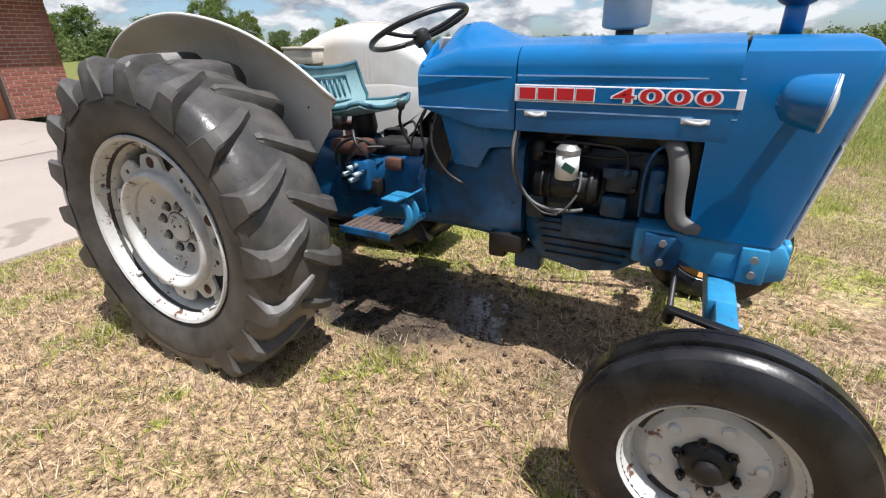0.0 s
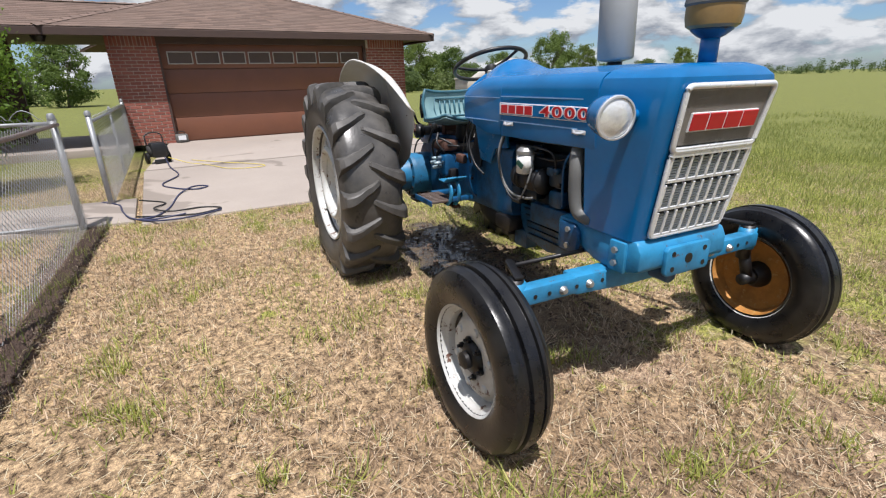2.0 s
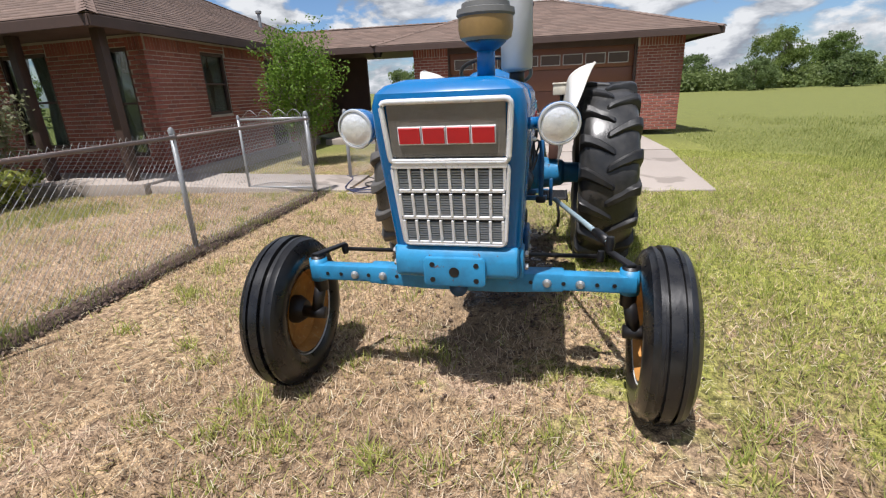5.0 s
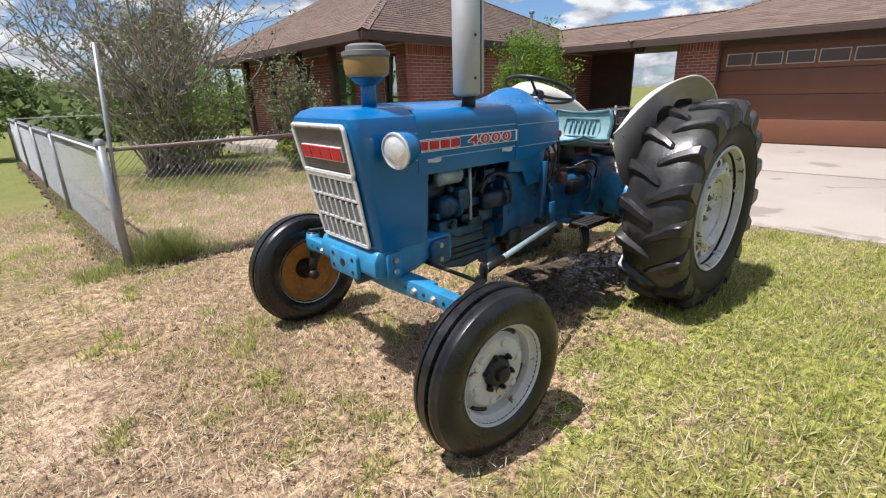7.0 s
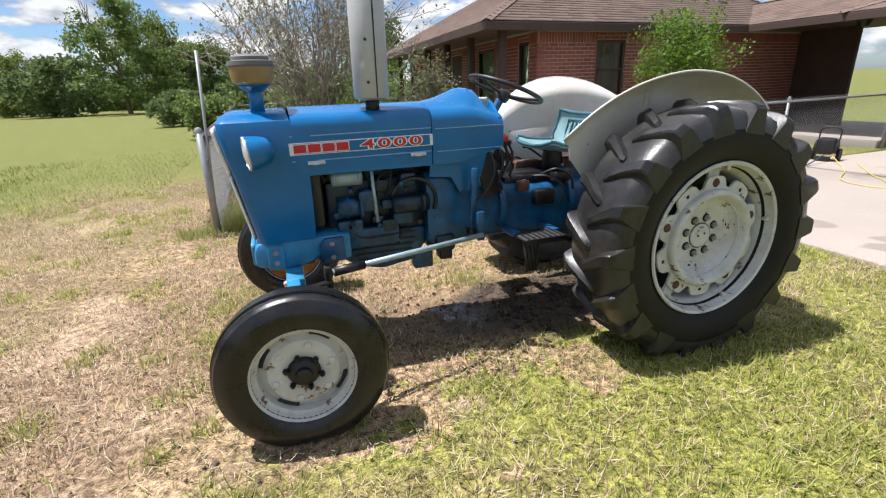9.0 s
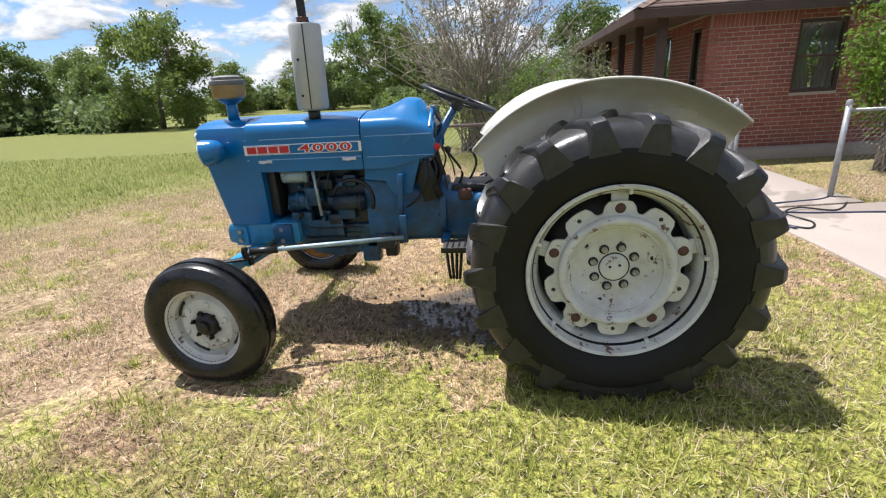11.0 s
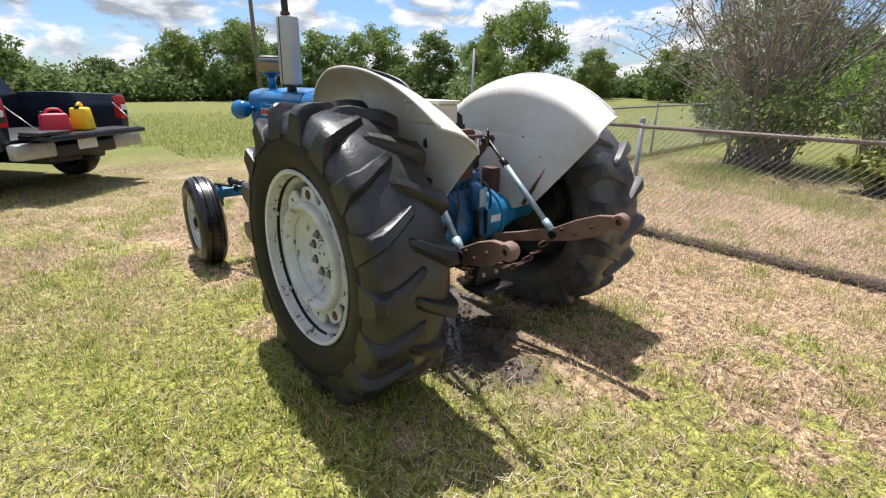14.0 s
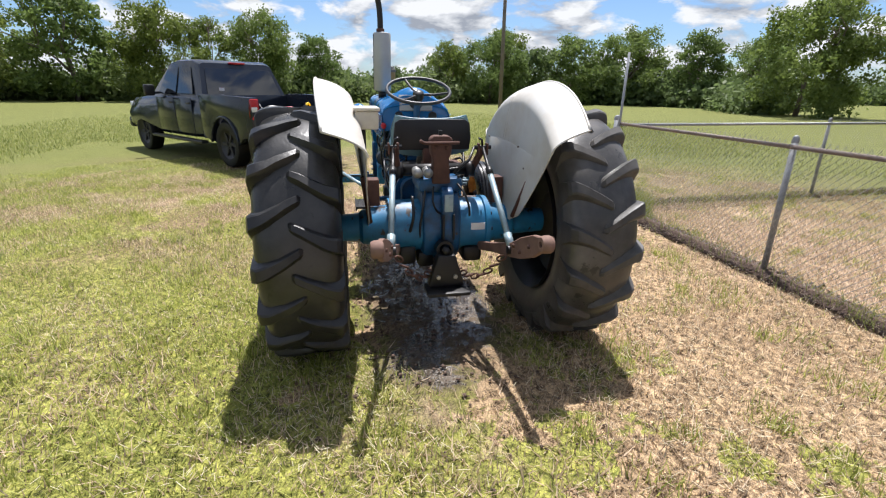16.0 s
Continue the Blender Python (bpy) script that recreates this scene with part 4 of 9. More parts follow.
for k in range(4):
    x = 0.2 + 0.24 * k
    pts = [(x + 0.11 * math.cos(t) * (1 - 0.35 * math.sin(t)), 0.02, 1.10 + 0.085 * max(0, math.sin(t))) for t in np.linspace(-0.2, math.pi + 0.2, 14)]
    part("scroll", tube(bmesh.new(), pts, 0.004, 6), M["galv"], gate, "bent wire scroll")
# tall bare pole strapped to the corner post
part("tall_pole", rod(bmesh.new(), (0, 0, 0), (-0.13, 0.06, 1.88), 0.015, n=10), M["galv"], tagged(thing("fence_pole", "tall thin grey metal pole leaning at the fence corner", "pole", Matrix.Translation((2.87, -2.89, 0.0)))), "thin grey metal pole")

# ---- the tractor: x ahead, y to its left, ground at z = 0 ----
tractor = thing("tractor", "old blue farm tractor with weathered white fenders on the lawn", "tractor")
T = tractor


# --- wheels ---
def rear_tyre():
    """Carcass of the farm tyre, with a rounded shoulder and a flat foot."""
    half = [(0.686, 0.0), (0.683, 0.085), (0.676, 0.135), (0.660, 0.169), (0.634, 0.188), (0.602, 0.198), (0.565, 0.204), (0.540, 0.205), (0.500, 0.199), (0.440, 0.178), (0.400, 0.150), (0.385, 0.12)]
    prof = [(r, -y) for r, y in half[:0:-1]] + half
    bm = lathe(bmesh.new(), prof, 84, "y", None, True)
    settle_tyre(bm, 0.628)
    return bm


def tread_bar(side, seed):
    """One slanted, worn bar of the tread, from near the middle line over the shoulder, where it broadens and runs to a blunt point."""
    rr = random.Random(seed)
    bm = bmesh.new()

    def at(th, r, y):
        return Vector((math.sin(th) * r, y, math.cos(th) * r))
    rows = []
    wear = rr.uniform(-0.005, 0.004)
    #        y      turn    foot   top    half widths: top, foot; lean of the top
    path = ((-0.030, 0.034, 0.680, 0.696, 0.012, 0.022, 0.010), (-0.014, 0.022, 0.680, 0.712, 0.020, 0.031, 0.010), (0.030, -0.012, 0.678, 0.719, 0.023, 0.036, 0.008), (0.075, -0.046, 0.676, 0.721, 0.026, 0.040, 0.006),
            (0.115, -0.075, 0.670, 0.721, 0.029, 0.046, 0.004), (0.150, -0.096, 0.655, 0.719, 0.032, 0.051, 0.002), (0.182, -0.108, 0.628, 0.714, 0.035, 0.057, 0.0), (0.199, -0.114, 0.590, 0.704, 0.036, 0.063, 0.0), (0.2085, -0.117, 0.564, 0.682, 0.037, 0.066, 0.0))
    for y, th, r0, r1, w, foot, tip in path:
        r1 += wear + rr.uniform(-0.005, 0.003)
        th += rr.uniform(-0.004, 0.004)
        dw, dt = foot / r0, w / r1
        mid = 0.42 * dw + 0.58 * dt
        rm, yy = 0.5 * (r0 + r1), side * y
        rows.append([at(th - dw, r0, yy), at(th - mid + tip * 0.5, rm, yy), at(th - dt + tip, r1 - 0.008, yy), at(th - dt * 0.76 + tip, r1, yy), at(th + dt * 0.70 + tip, r1 - 0.003, yy), at(th + dt + tip, r1 - 0.010, yy), at(th + mid + tip * 0.5, rm, yy), at(th + dw, r0, yy)])
    vs = [[bm.verts.new(p) for p in row] for row in rows]
    for a, b in zip(vs, vs[1:]):
        for q in range(7):
            bm.faces.new((a[q], a[q + 1], b[q + 1], b[q]))
    bm.faces.new(vs[0][::-1])
    bm.faces.new(vs[-1])
    bmesh.ops.recalc_face_normals(bm, faces=bm.faces[:])
    return bm


def settle_tyre(bm, down):
    """Flattens the foot of a tyre where the load presses it on the ground, and bulges its sides there."""
    for v in bm.verts:
        if v.co.z < -down:
            v.co.z = -down + (v.co.z + down) * 0.15
        if v.co.z < -down * 0.7:
            v.co.y *= 1 + 0.05 * min(1, (-down * 0.7 - v.co.z) / (down * 0.3))


def lobed(bm, lobes, base, amp, y0, y1, inner):
    """A pressed wheel centre whose rim is scalloped into lobes."""
    n = lobes * 12
    prof = [(inner, y0), (1.0, y0), (1.0, y1), (inner, y1)]

    def wob(t, r, a):
        if r < 0.99:
            return r
        c = 0.5 + 0.5 * math.cos(lobes * t)
        k = min(1.0, c * 2.6)
        return base + amp * (k * k * (3 - 2 * k) * 0.86 + 0.14 * c)
    return lathe(bm, prof, n, "y", wob, True)


def hexbolt(bm, c, r, h, out):
    n = 6
    a = [bm.verts.new((c[0] + math.cos(k * math.pi / 3) * r, c[1], c[2] + math.sin(k * math.pi / 3) * r)) for k in range(n)]
    b = [bm.verts.new((c[0] + math.cos(k * math.pi / 3) * r, c[1] + out * h, c[2] + math.sin(k * math.pi / 3) * r)) for k in range(n)]
    for k in range(n):
        bm.faces.new((a[k], a[(k + 1) % n], b[(k + 1) % n], b[k]))
    bm.faces.new(b)
    bm.faces.new(a[::-1])
    bmesh.ops.recalc_face_normals(bm, faces=bm.faces[:])
    return bm


REAR_TYRE = None


def rear_wheel(side):
    """side: 1 left, -1 right. Built with its outer face towards +y, then turned."""
    global REAR_TYRE
    at = pose(-0.012, side * 0.775, 0.645, 0, 0, 0 if side > 0 else 180)
    bm = bmesh.new()
    lathe(bm, [(0.418, 0.166), (0.424, 0.176), (0.418, 0.184), (0.404, 0.178), (0.396, 0.150), (0.388, 0.120), (0.372, 0.105), (0.360, 0.06), (0.352, 0.0), (0.360, -0.06), (0.372, -0.11), (0.396, -0.15), (0.418, -0.184), (0.418, -0.166), (0.402, -0.13), (0.384, 0.0), (0.40, 0.13)], 72, "y", None, True)
    w = part("rear_wheel", bm, M["rimwhite"], T, "chipped white steel rear rim with black ribbed tyre", 40, at)
    if REAR_TYRE is None:
        t = part("tyre", rear_tyre(), M["rubber"], w, "dusty black rubber farm tyre", 32)
        bars = [[part("tread_bar", tread_bar(sd, 40 + k), M["rubber_bar"], w, "", 24) for k in range(6)] for sd in (1, -1)]
        REAR_TYRE = (t.data, [[b.data for b in row] for row in bars])
        for row in bars:
            for b in row:
                bpy.data.objects.remove(b)
    else:
        # the right wheel: same shapes, in rubber paled for dust and for sunlight
        pale = [d.copy() for d in (REAR_TYRE[0], *REAR_TYRE[1][0], *REAR_TYRE[1][1])]
        for d in pale:
            d.materials[0] = M["rubber_dusty_lit"]
        REAR_TYRE = (pale[0], [pale[1:7], pale[7:13]])
        t = new("tyre", REAR_TYRE[0])
        t.parent = w
        t["label"] = "dusty rubber farm tyre, greyed as if sunlit"
    # sun caught between the bars is in the floor's colour, paler on the right
    half = [(0.6885, 0.0), (0.6855, 0.086), (0.678, 0.137), (0.6615, 0.1715), (0.635, 0.1905), (0.602, 0.2005), (0.580, 0.2045), (0.600, 0.17), (0.650, 0.10)]
    band = [(r, -y) for r, y in half[:0:-1]] + half
    bm = lathe(bmesh.new(), band, 84, "y", None, True)
    settle_tyre(bm, 0.630)
    part("tread_floor", bm, M["tread_shaded" if side > 0 else "tread_dust_lit"], w, "worn floor of the tread, toned for the shaded side" if side > 0 else "dusty floor of the tread, greyed as if sunlit", 40)
    pick = random.Random(9 + side)
    for i in range(2):
        for k in range(18):
            b = new("tread_bar", pick.choice(REAR_TYRE[1][i]))
            b.parent = w
            b.matrix_basis = Matrix.Rotation(2 * math.pi * (k + 0.5 * i) / 18 - 0.06, 4, "Y")
    # back of the rim painted black for the shade it lies in
    part("rim_back", lathe(bmesh.new(), [(0.419, -0.160), (0.421, -0.188), (0.396, -0.153), (0.371, -0.112), (0.359, -0.062), (0.3505, -0.002), (0.349, -0.002), (0.356, -0.062), (0.368, -0.114), (0.393, -0.157), (0.421, -0.192)], 60, "y", None, True), M["grease_and_shade"], w, "inner half of the rim, blackened for shade", 40)
    # deep pressed centre: a bowl with a rolled lip, on a plate of ten lobes, every second one bolted to the rim
    turn = Matrix.Rotation(radians(-90), 4, "Y")
    part("wheel_centre", lobed(bmesh.new(), 10, 0.284, 0.054, 0.104, 0.118, 0.215), M["rimwhite"], w, "scalloped white wheel centre with rust chips", 40, turn)
    part("dish", lathe(bmesh.new(), [(0.270, 0.112), (0.271, 0.138), (0.265, 0.152), (0.252, 0.158), (0.240, 0.154), (0.230, 0.140), (0.218, 0.112), (0.200, 0.086), (0.168, 0.070), (0.145, 0.064), (0.128, 0.063), (0.0, 0.063), (0.0, 0.03), (0.13, 0.03), (0.20, 0.06), (0.25, 0.115)], 72, "y", None, True), M["rimwhite"], w, "deep dished white hub plate", 50)
    # added black disc: shade behind the wheel centre, hides its white back
    part("inner_face", lathe(bmesh.new(), [(0.0, 0.02), (0.20, 0.02), (0.25, 0.06), (0.352, -0.004), (0.352, -0.012), (0.24, 0.03), (0.20, -0.01), (0.0, -0.01)], 40, "y"), M["grease_and_shade"], w, "black disc standing for shade inside the wheel", 35)
    part("hub_cap", lathe(bmesh.new(), [(0.0, 0.074), (0.060, 0.073), (0.066, 0.069), (0.068, 0.060)], 32), M["rimwhite"], w, "round white hub", 40)
    part("hub_seam", lathe(bmesh.new(), [(0.066, 0.0640), (0.073, 0.0645), (0.073, 0.062)], 32), M["grease_and_shade"], w, "", 40)
    for x, z in ((-0.024, 0.010), (0.020, 0.002)):
        part("hole", lathe(bmesh.new(), [(0.0, 0.0015), (0.007, 0.0015), (0.007, 0.0)], 12), M["grease_and_shade"], w, "", 30, Matrix.Translation((x, 0.0735, z)))
    for k in range(8):
        t = 2 * math.pi * (k + 0.35) / 8
        c = (math.cos(t) * 0.102, 0.063, math.sin(t) * 0.102)
        part("washer", lathe(bmesh.new(), [(0.0, 0.003), (0.0235, 0.003), (0.0235, 0.0)], 16), M["grease_and_shade"], w, "black ring round the nut", 30, Matrix.Translation(c))
        bm = hexbolt(bmesh.new(), (0, 0.003, 0), 0.0155, 0.016, 1)
        rod(bm, (0, 0.018, 0), (0, 0.027, 0), 0.008, n=8)
        part("wheel_nut", bm, M["steel"], w, "worn steel wheel nut", 30, Matrix.Translation(c))
    for k in range(10):
        t = radians(90 + 36 * k)
        c = Vector((math.cos(t) * 0.303, 0.118, math.sin(t) * 0.303))
        if k % 2:
            part("hole", lathe(bmesh.new(), [(0.0, 0.0015), (0.010, 0.0015), (0.010, 0.0)], 12), M["grease_and_shade"], w, "", 30, Matrix.Translation(c))
            continue
        bm = lathe(bmesh.new(), [(0.0, 0.010), (0.012, 0.009), (0.021, 0.004), (0.024, 0.0)], 16)
        part("rim_bolt", bm, M["rust"], w, "rusty round bolt head", 30, Matrix.Translation(c))
        # clip from the rim to the lobe
        d = Vector((math.cos(t), 0, math.sin(t)))
        q = Vector((-math.sin(t), 0, math.cos(t)))
        m = Matrix(((d.x, 0, q.x, 0), (0, 1, 0, 0), (d.z, 0, q.z, 0), (0, 0, 0, 1)))
        bm = bmesh.new()
        box(bm, d * 0.340 + Vector((0, 0.090, 0)), (0.075, 0.018, 0.075), 0.006, 2, m)
        box(bm, d * 0.370 + Vector((0, 0.085, 0)), (0.012, 0.06, 0.06), 0.004, 1, m)
        part("rim_bracket", bm, M["rimwhite"], w, "chipped white rim clip", 30)
    for a in (40, 165, 290):
        t = radians(a)
        at2 = pose(math.cos(t) * 0.176, 0.0725, math.sin(t) * 0.176)
        part("boss_ring", lathe(bmesh.new(), [(0.010, 0.0), (0.012, 0.006), (0.019, 0.006), (0.022, 0.0)], 14, "y", None, True), M["rimwhite"], w, "", 40, at2)
        part("hole", lathe(bmesh.new(), [(0.0, 0.003), (0.011, 0.003), (0.011, 0.0)], 12), M["grease_and_shade"], w, "", 30, at2)
    for a in (22, 95, 170, 246, 318):
        t = radians(a)
        part("bead_clip", boxes(((0, 0, 0), (0.03, 0.03, 0.02)), bevel=0.006), M["rimwhite"], w, "small clip on the rim edge", 30, pose(math.cos(t) * 0.388, 0.140, math.sin(t) * 0.388, 0, -a, 0))
    return w


rear_wheel(1), rear_wheel(-1)


def front_wheel(side):
    at = pose(2.145 if side > 0 else 2.130, 0.835 if side > 0 else -0.862, 0.338, 0, 0, -3.0 if side > 0 else 181.0)
    R = 0.372
    bm = bmesh.new()
    prof = [(0.212, -0.070), (0.235, -0.088), (0.275, -0.100), (0.312, -0.097), (0.345, -0.078), (0.352, -0.074), (0.358, -0.058), (0.366, -0.050), (0.366, -0.036), (0.354, -0.033), (0.354, -0.024), (R, -0.020), (R, 0.020),
            (0.354, 0.024), (0.354, 0.033), (0.366, 0.036), (0.366, 0.050), (0.358, 0.058), (0.352, 0.074), (0.345, 0.078), (0.312, 0.097), (0.275, 0.100), (0.235, 0.088), (0.212, 0.070), (0.205, 0.05), (0.205, -0.05)]
    bm = lathe(bmesh.new(), [(0.222, 0.066), (0.227, 0.074), (0.222, 0.080), (0.214, 0.074), (0.206, 0.055), (0.200, 0.045), (0.192, 0.040), (0.186, 0.0), (0.192, -0.045), (0.206, -0.06), (0.222, -0.080), (0.222, -0.066), (0.208, -0.04), (0.202, 0.0), (0.208, 0.045)], 56, "y", None, True)
    w = part("front_wheel", bm, M["rimwhite"], T, "chipped white front rim with smooth ribbed tyre", 40, at)
    bm = lathe(bmesh.new(), prof, 80, "y", None, True)
    settle_tyre(bm, 0.330)
    part("tyre", bm, M["rubber_wet"], w, "black three-ribbed front tyre", 28)
    part("disc", lathe(bmesh.new(), [(0.194, 0.002), (0.176, 0.006), (0.160, 0.020), (0.150, 0.032), (0.115, 0.038), (0.075, 0.032), (0.070, 0.028), (0.05, 0.028), (0.05, 0.018), (0.15, 0.020), (0.194, -0.008)], 56, "y", None, True), M["rimwhite"], w, "white pressed disc with slots", 35)
    part("inner_disc", lathe(bmesh.new(), [(0.200, -0.010), (0.15, 0.015), (0.05, 0.014), (0.05, 0.006), (0.15, 0.008), (0.186, -0.016), (0.190, -0.05), (0.200, -0.063), (0.206, -0.078), (0.196, -0.060)], 56, "y", None, True), M["rust_orange"], w, "orange rusted inner face of the rim", 35)
    for k in range(4):
        t0 = k * math.pi / 2 + 0.5
        bm = bmesh.new()
        tube(bm, [(math.cos(t0 + u) * 0.178, 0.008, math.sin(t0 + u) * 0.178) for u in np.linspace(-0.26, 0.26, 7)], 0.010, 8)
        part("slot", bm, M["grease_and_shade"], w, "dark slot in the disc", 40)
    bm = lathe(bmesh.new(), [(0.0, 0.085), (0.025, 0.084), (0.034, 0.078), (0.036, 0.058), (0.052, 0.054), (0.062, 0.046), (0.070, 0.032), (0.070, -0.02), (0.045, -0.06), (0.0, -0.06)], 32)
    part("hub", bm, M["grease_and_shade"], w, "greasy black wheel hub", 35)
    for k in range(6):
        t = 2 * math.pi * (k + 0.25) / 6
        bm = hexbolt(bmesh.new(), (0, 0, 0), 0.013, 0.014, 1)
        rod(bm, (0, 0.012, 0), (0, 0.026, 0), 0.007, n=8)
        part("wheel_nut", bm, M["grease_and_shade"], w, "greasy wheel nut", 30, Matrix.Translation((math.cos(t) * 0.076, 0.036, math.sin(t) * 0.076)))
        part("boss", lathe(bmesh.new(), [(0.0, 0.010), (0.014, 0.008), (0.018, 0.0)], 12), M["rimwhite"], w, "", 40, Matrix.Translation((math.cos(t + 0.5) * 0.126, 0.036, math.sin(t + 0.5) * 0.126)))
    return w


front_wheel(1), front_wheel(-1)


# --- sheet metal ---
def hood_row(x, w, zb, zt, crown=0.02, r=0.055, n=6):
    """Half-round topped section of the bonnet at x: sides at +-w, open below."""
    pts = [(x, -w * 0.985, zb), (x, -w, zb + 0.03), (x, -w, zt - r)]
    for k in range(1, n + 1):
        t = k / n * math.pi / 2
        pts.append((x, -w + r - r * math.cos(t), zt - r + r * math.sin(t)))
    for k in range(1, 8):
        u = -1 + 2 * k / 8
        pts.append((x, u * (w - r), zt + crown * (1 - u * u)))
    for k in range(n + 1):
        t = math.pi / 2 - k / n * math.pi / 2
        pts.append((x, w - r + r * math.cos(t), zt - r + r * math.sin(t)))
    pts += [(x, w, zb + 0.03), (x, w * 0.985, zb)]
    return pts


def shell(rows, thick=0.006):
    bm = bmesh.new()
    loft(bm, rows, False, False)
    bmesh.ops.solidify(bm, geom=bm.faces[:], thickness=thick)
    bmesh.ops.recalc_face_normals(bm, faces=bm.faces[:])
    return bm


hood = part("bonnet", shell([hood_row(x, 0.276 + (x - 1.335) * 0.012, 1.068 + (x - 1.335) * 0.008, 1.370 + (x - 1.335) * 0.004, 0.026, 0.07) for x in np.linspace(1.338, 2.045, 9)]), M["blue"], T, "glossy faded blue bonnet", 40)
cowl_rows = []
for x in np.linspace(0.905, 1.332, 14):
    u = (x - 0.905) / 0.427
    hump = 0.070 * math.exp(-((x - 1.03) / 0.085) ** 2)
    cowl_rows.append(hood_row(x, 0.262 + 0.013 * u, 1.135 - 0.066 * min(1, u * 1.6), 1.318 + 0.050 * min(1, u * 2.2), 0.022, 0.075))
for row, x in zip(cowl_rows, np.linspace(0.905, 1.332, 14)):
    for k, p in enumerate(row):
        f = max(0.0, 1 - (p[1] / 0.20) ** 2)
        h = 0.085 * math.exp(-max(0.0, x - 1.02) ** 2 / 0.030) * max(0.0, min(1.0, (x - 0.93) / 0.07))
        if p[2] > 1.25:
            row[k] = (p[0], p[1], p[2] + h * f)
part("cowl", shell(cowl_rows), M["blue"], T, "blue cowl with a raised instrument hood", 45)
# instrument panel at the back of the cowl
part("instrument_face", boxes(((0, 0, 0), (0.020, 0.25, 0.125)), bevel=0.008), M["fender_in"], T, "pale grey instrument face in the hood", 30, pose(0.925, 0, 1.345, 0, 24, 0))
bm = bmesh.new()
slab(bm, [(-0.255, 1.14), (0.255, 1.14), (0.25, 1.30), (0.15, 1.37), (0.09, 1.40), (-0.09, 1.40), (-0.15, 1.37), (-0.25, 1.30)], 0.915, 0.935, 0.004, "x")
panel = part("dashboard", bm, M["blue"], T, "blue instrument panel behind the steering wheel", 30)
part("dial", lathe(bmesh.new(), [(0.0, -0.012), (0.045, -0.012), (0.050, -0.006), (0.050, 0.0)], 28, "x"), M["black"], panel, "round black dial", 30, pose(0.914, 0.0, 1.345, 0, 24, 0))
for y in (-0.13, 0.13):
    part("gauge", lathe(bmesh.new(), [(0.0, -0.01), (0.03, -0.01), (0.034, 0.0)], 20, "x"), M["black"], panel, "small gauge", 30, Matrix.Translation((0.915, y, 1.25)))


def nose():
    """The front cowling: side plates that rake back to the bottom, with a rounded top and front edge."""
    bm = bmesh.new()
    rows = []
    prof = [(0.740, 1.992, 2.274, 0.262), (0.80, 1.990, 2.286, 0.264), (0.95, 1.986, 2.314, 0.272), (1.075, 1.986, 2.336, 0.280), (1.20, 2.012, 2.363, 0.284), (1.30, 2.036, 2.383, 0.282), (1.345, 2.048, 2.381, 0.268), (1.372, 2.055, 2.363, 0.235), (1.390, 2.060, 2.328, 0.17)]
    for z, xb, xf, w in prof:
        r = 0.040
        row = [(xb, -w, z)]
        for k in range(6):
            t = k / 5 * math.pi / 2
            row.append((xf - r + r * math.sin(t), -w + r - r * math.cos(t), z))
        for k in range(6):
            t = math.pi / 2 - k / 5 * math.pi / 2
            row.append((xf - r + r * math.sin(t), w - r + r * math.cos(t), z))
        row.append((xb, w, z))
        rows.append(row)
    loft(bm, rows, True, True)
    return bm


part("nose", nose(), M["blue"], T, "blue raked front cowling", 30)
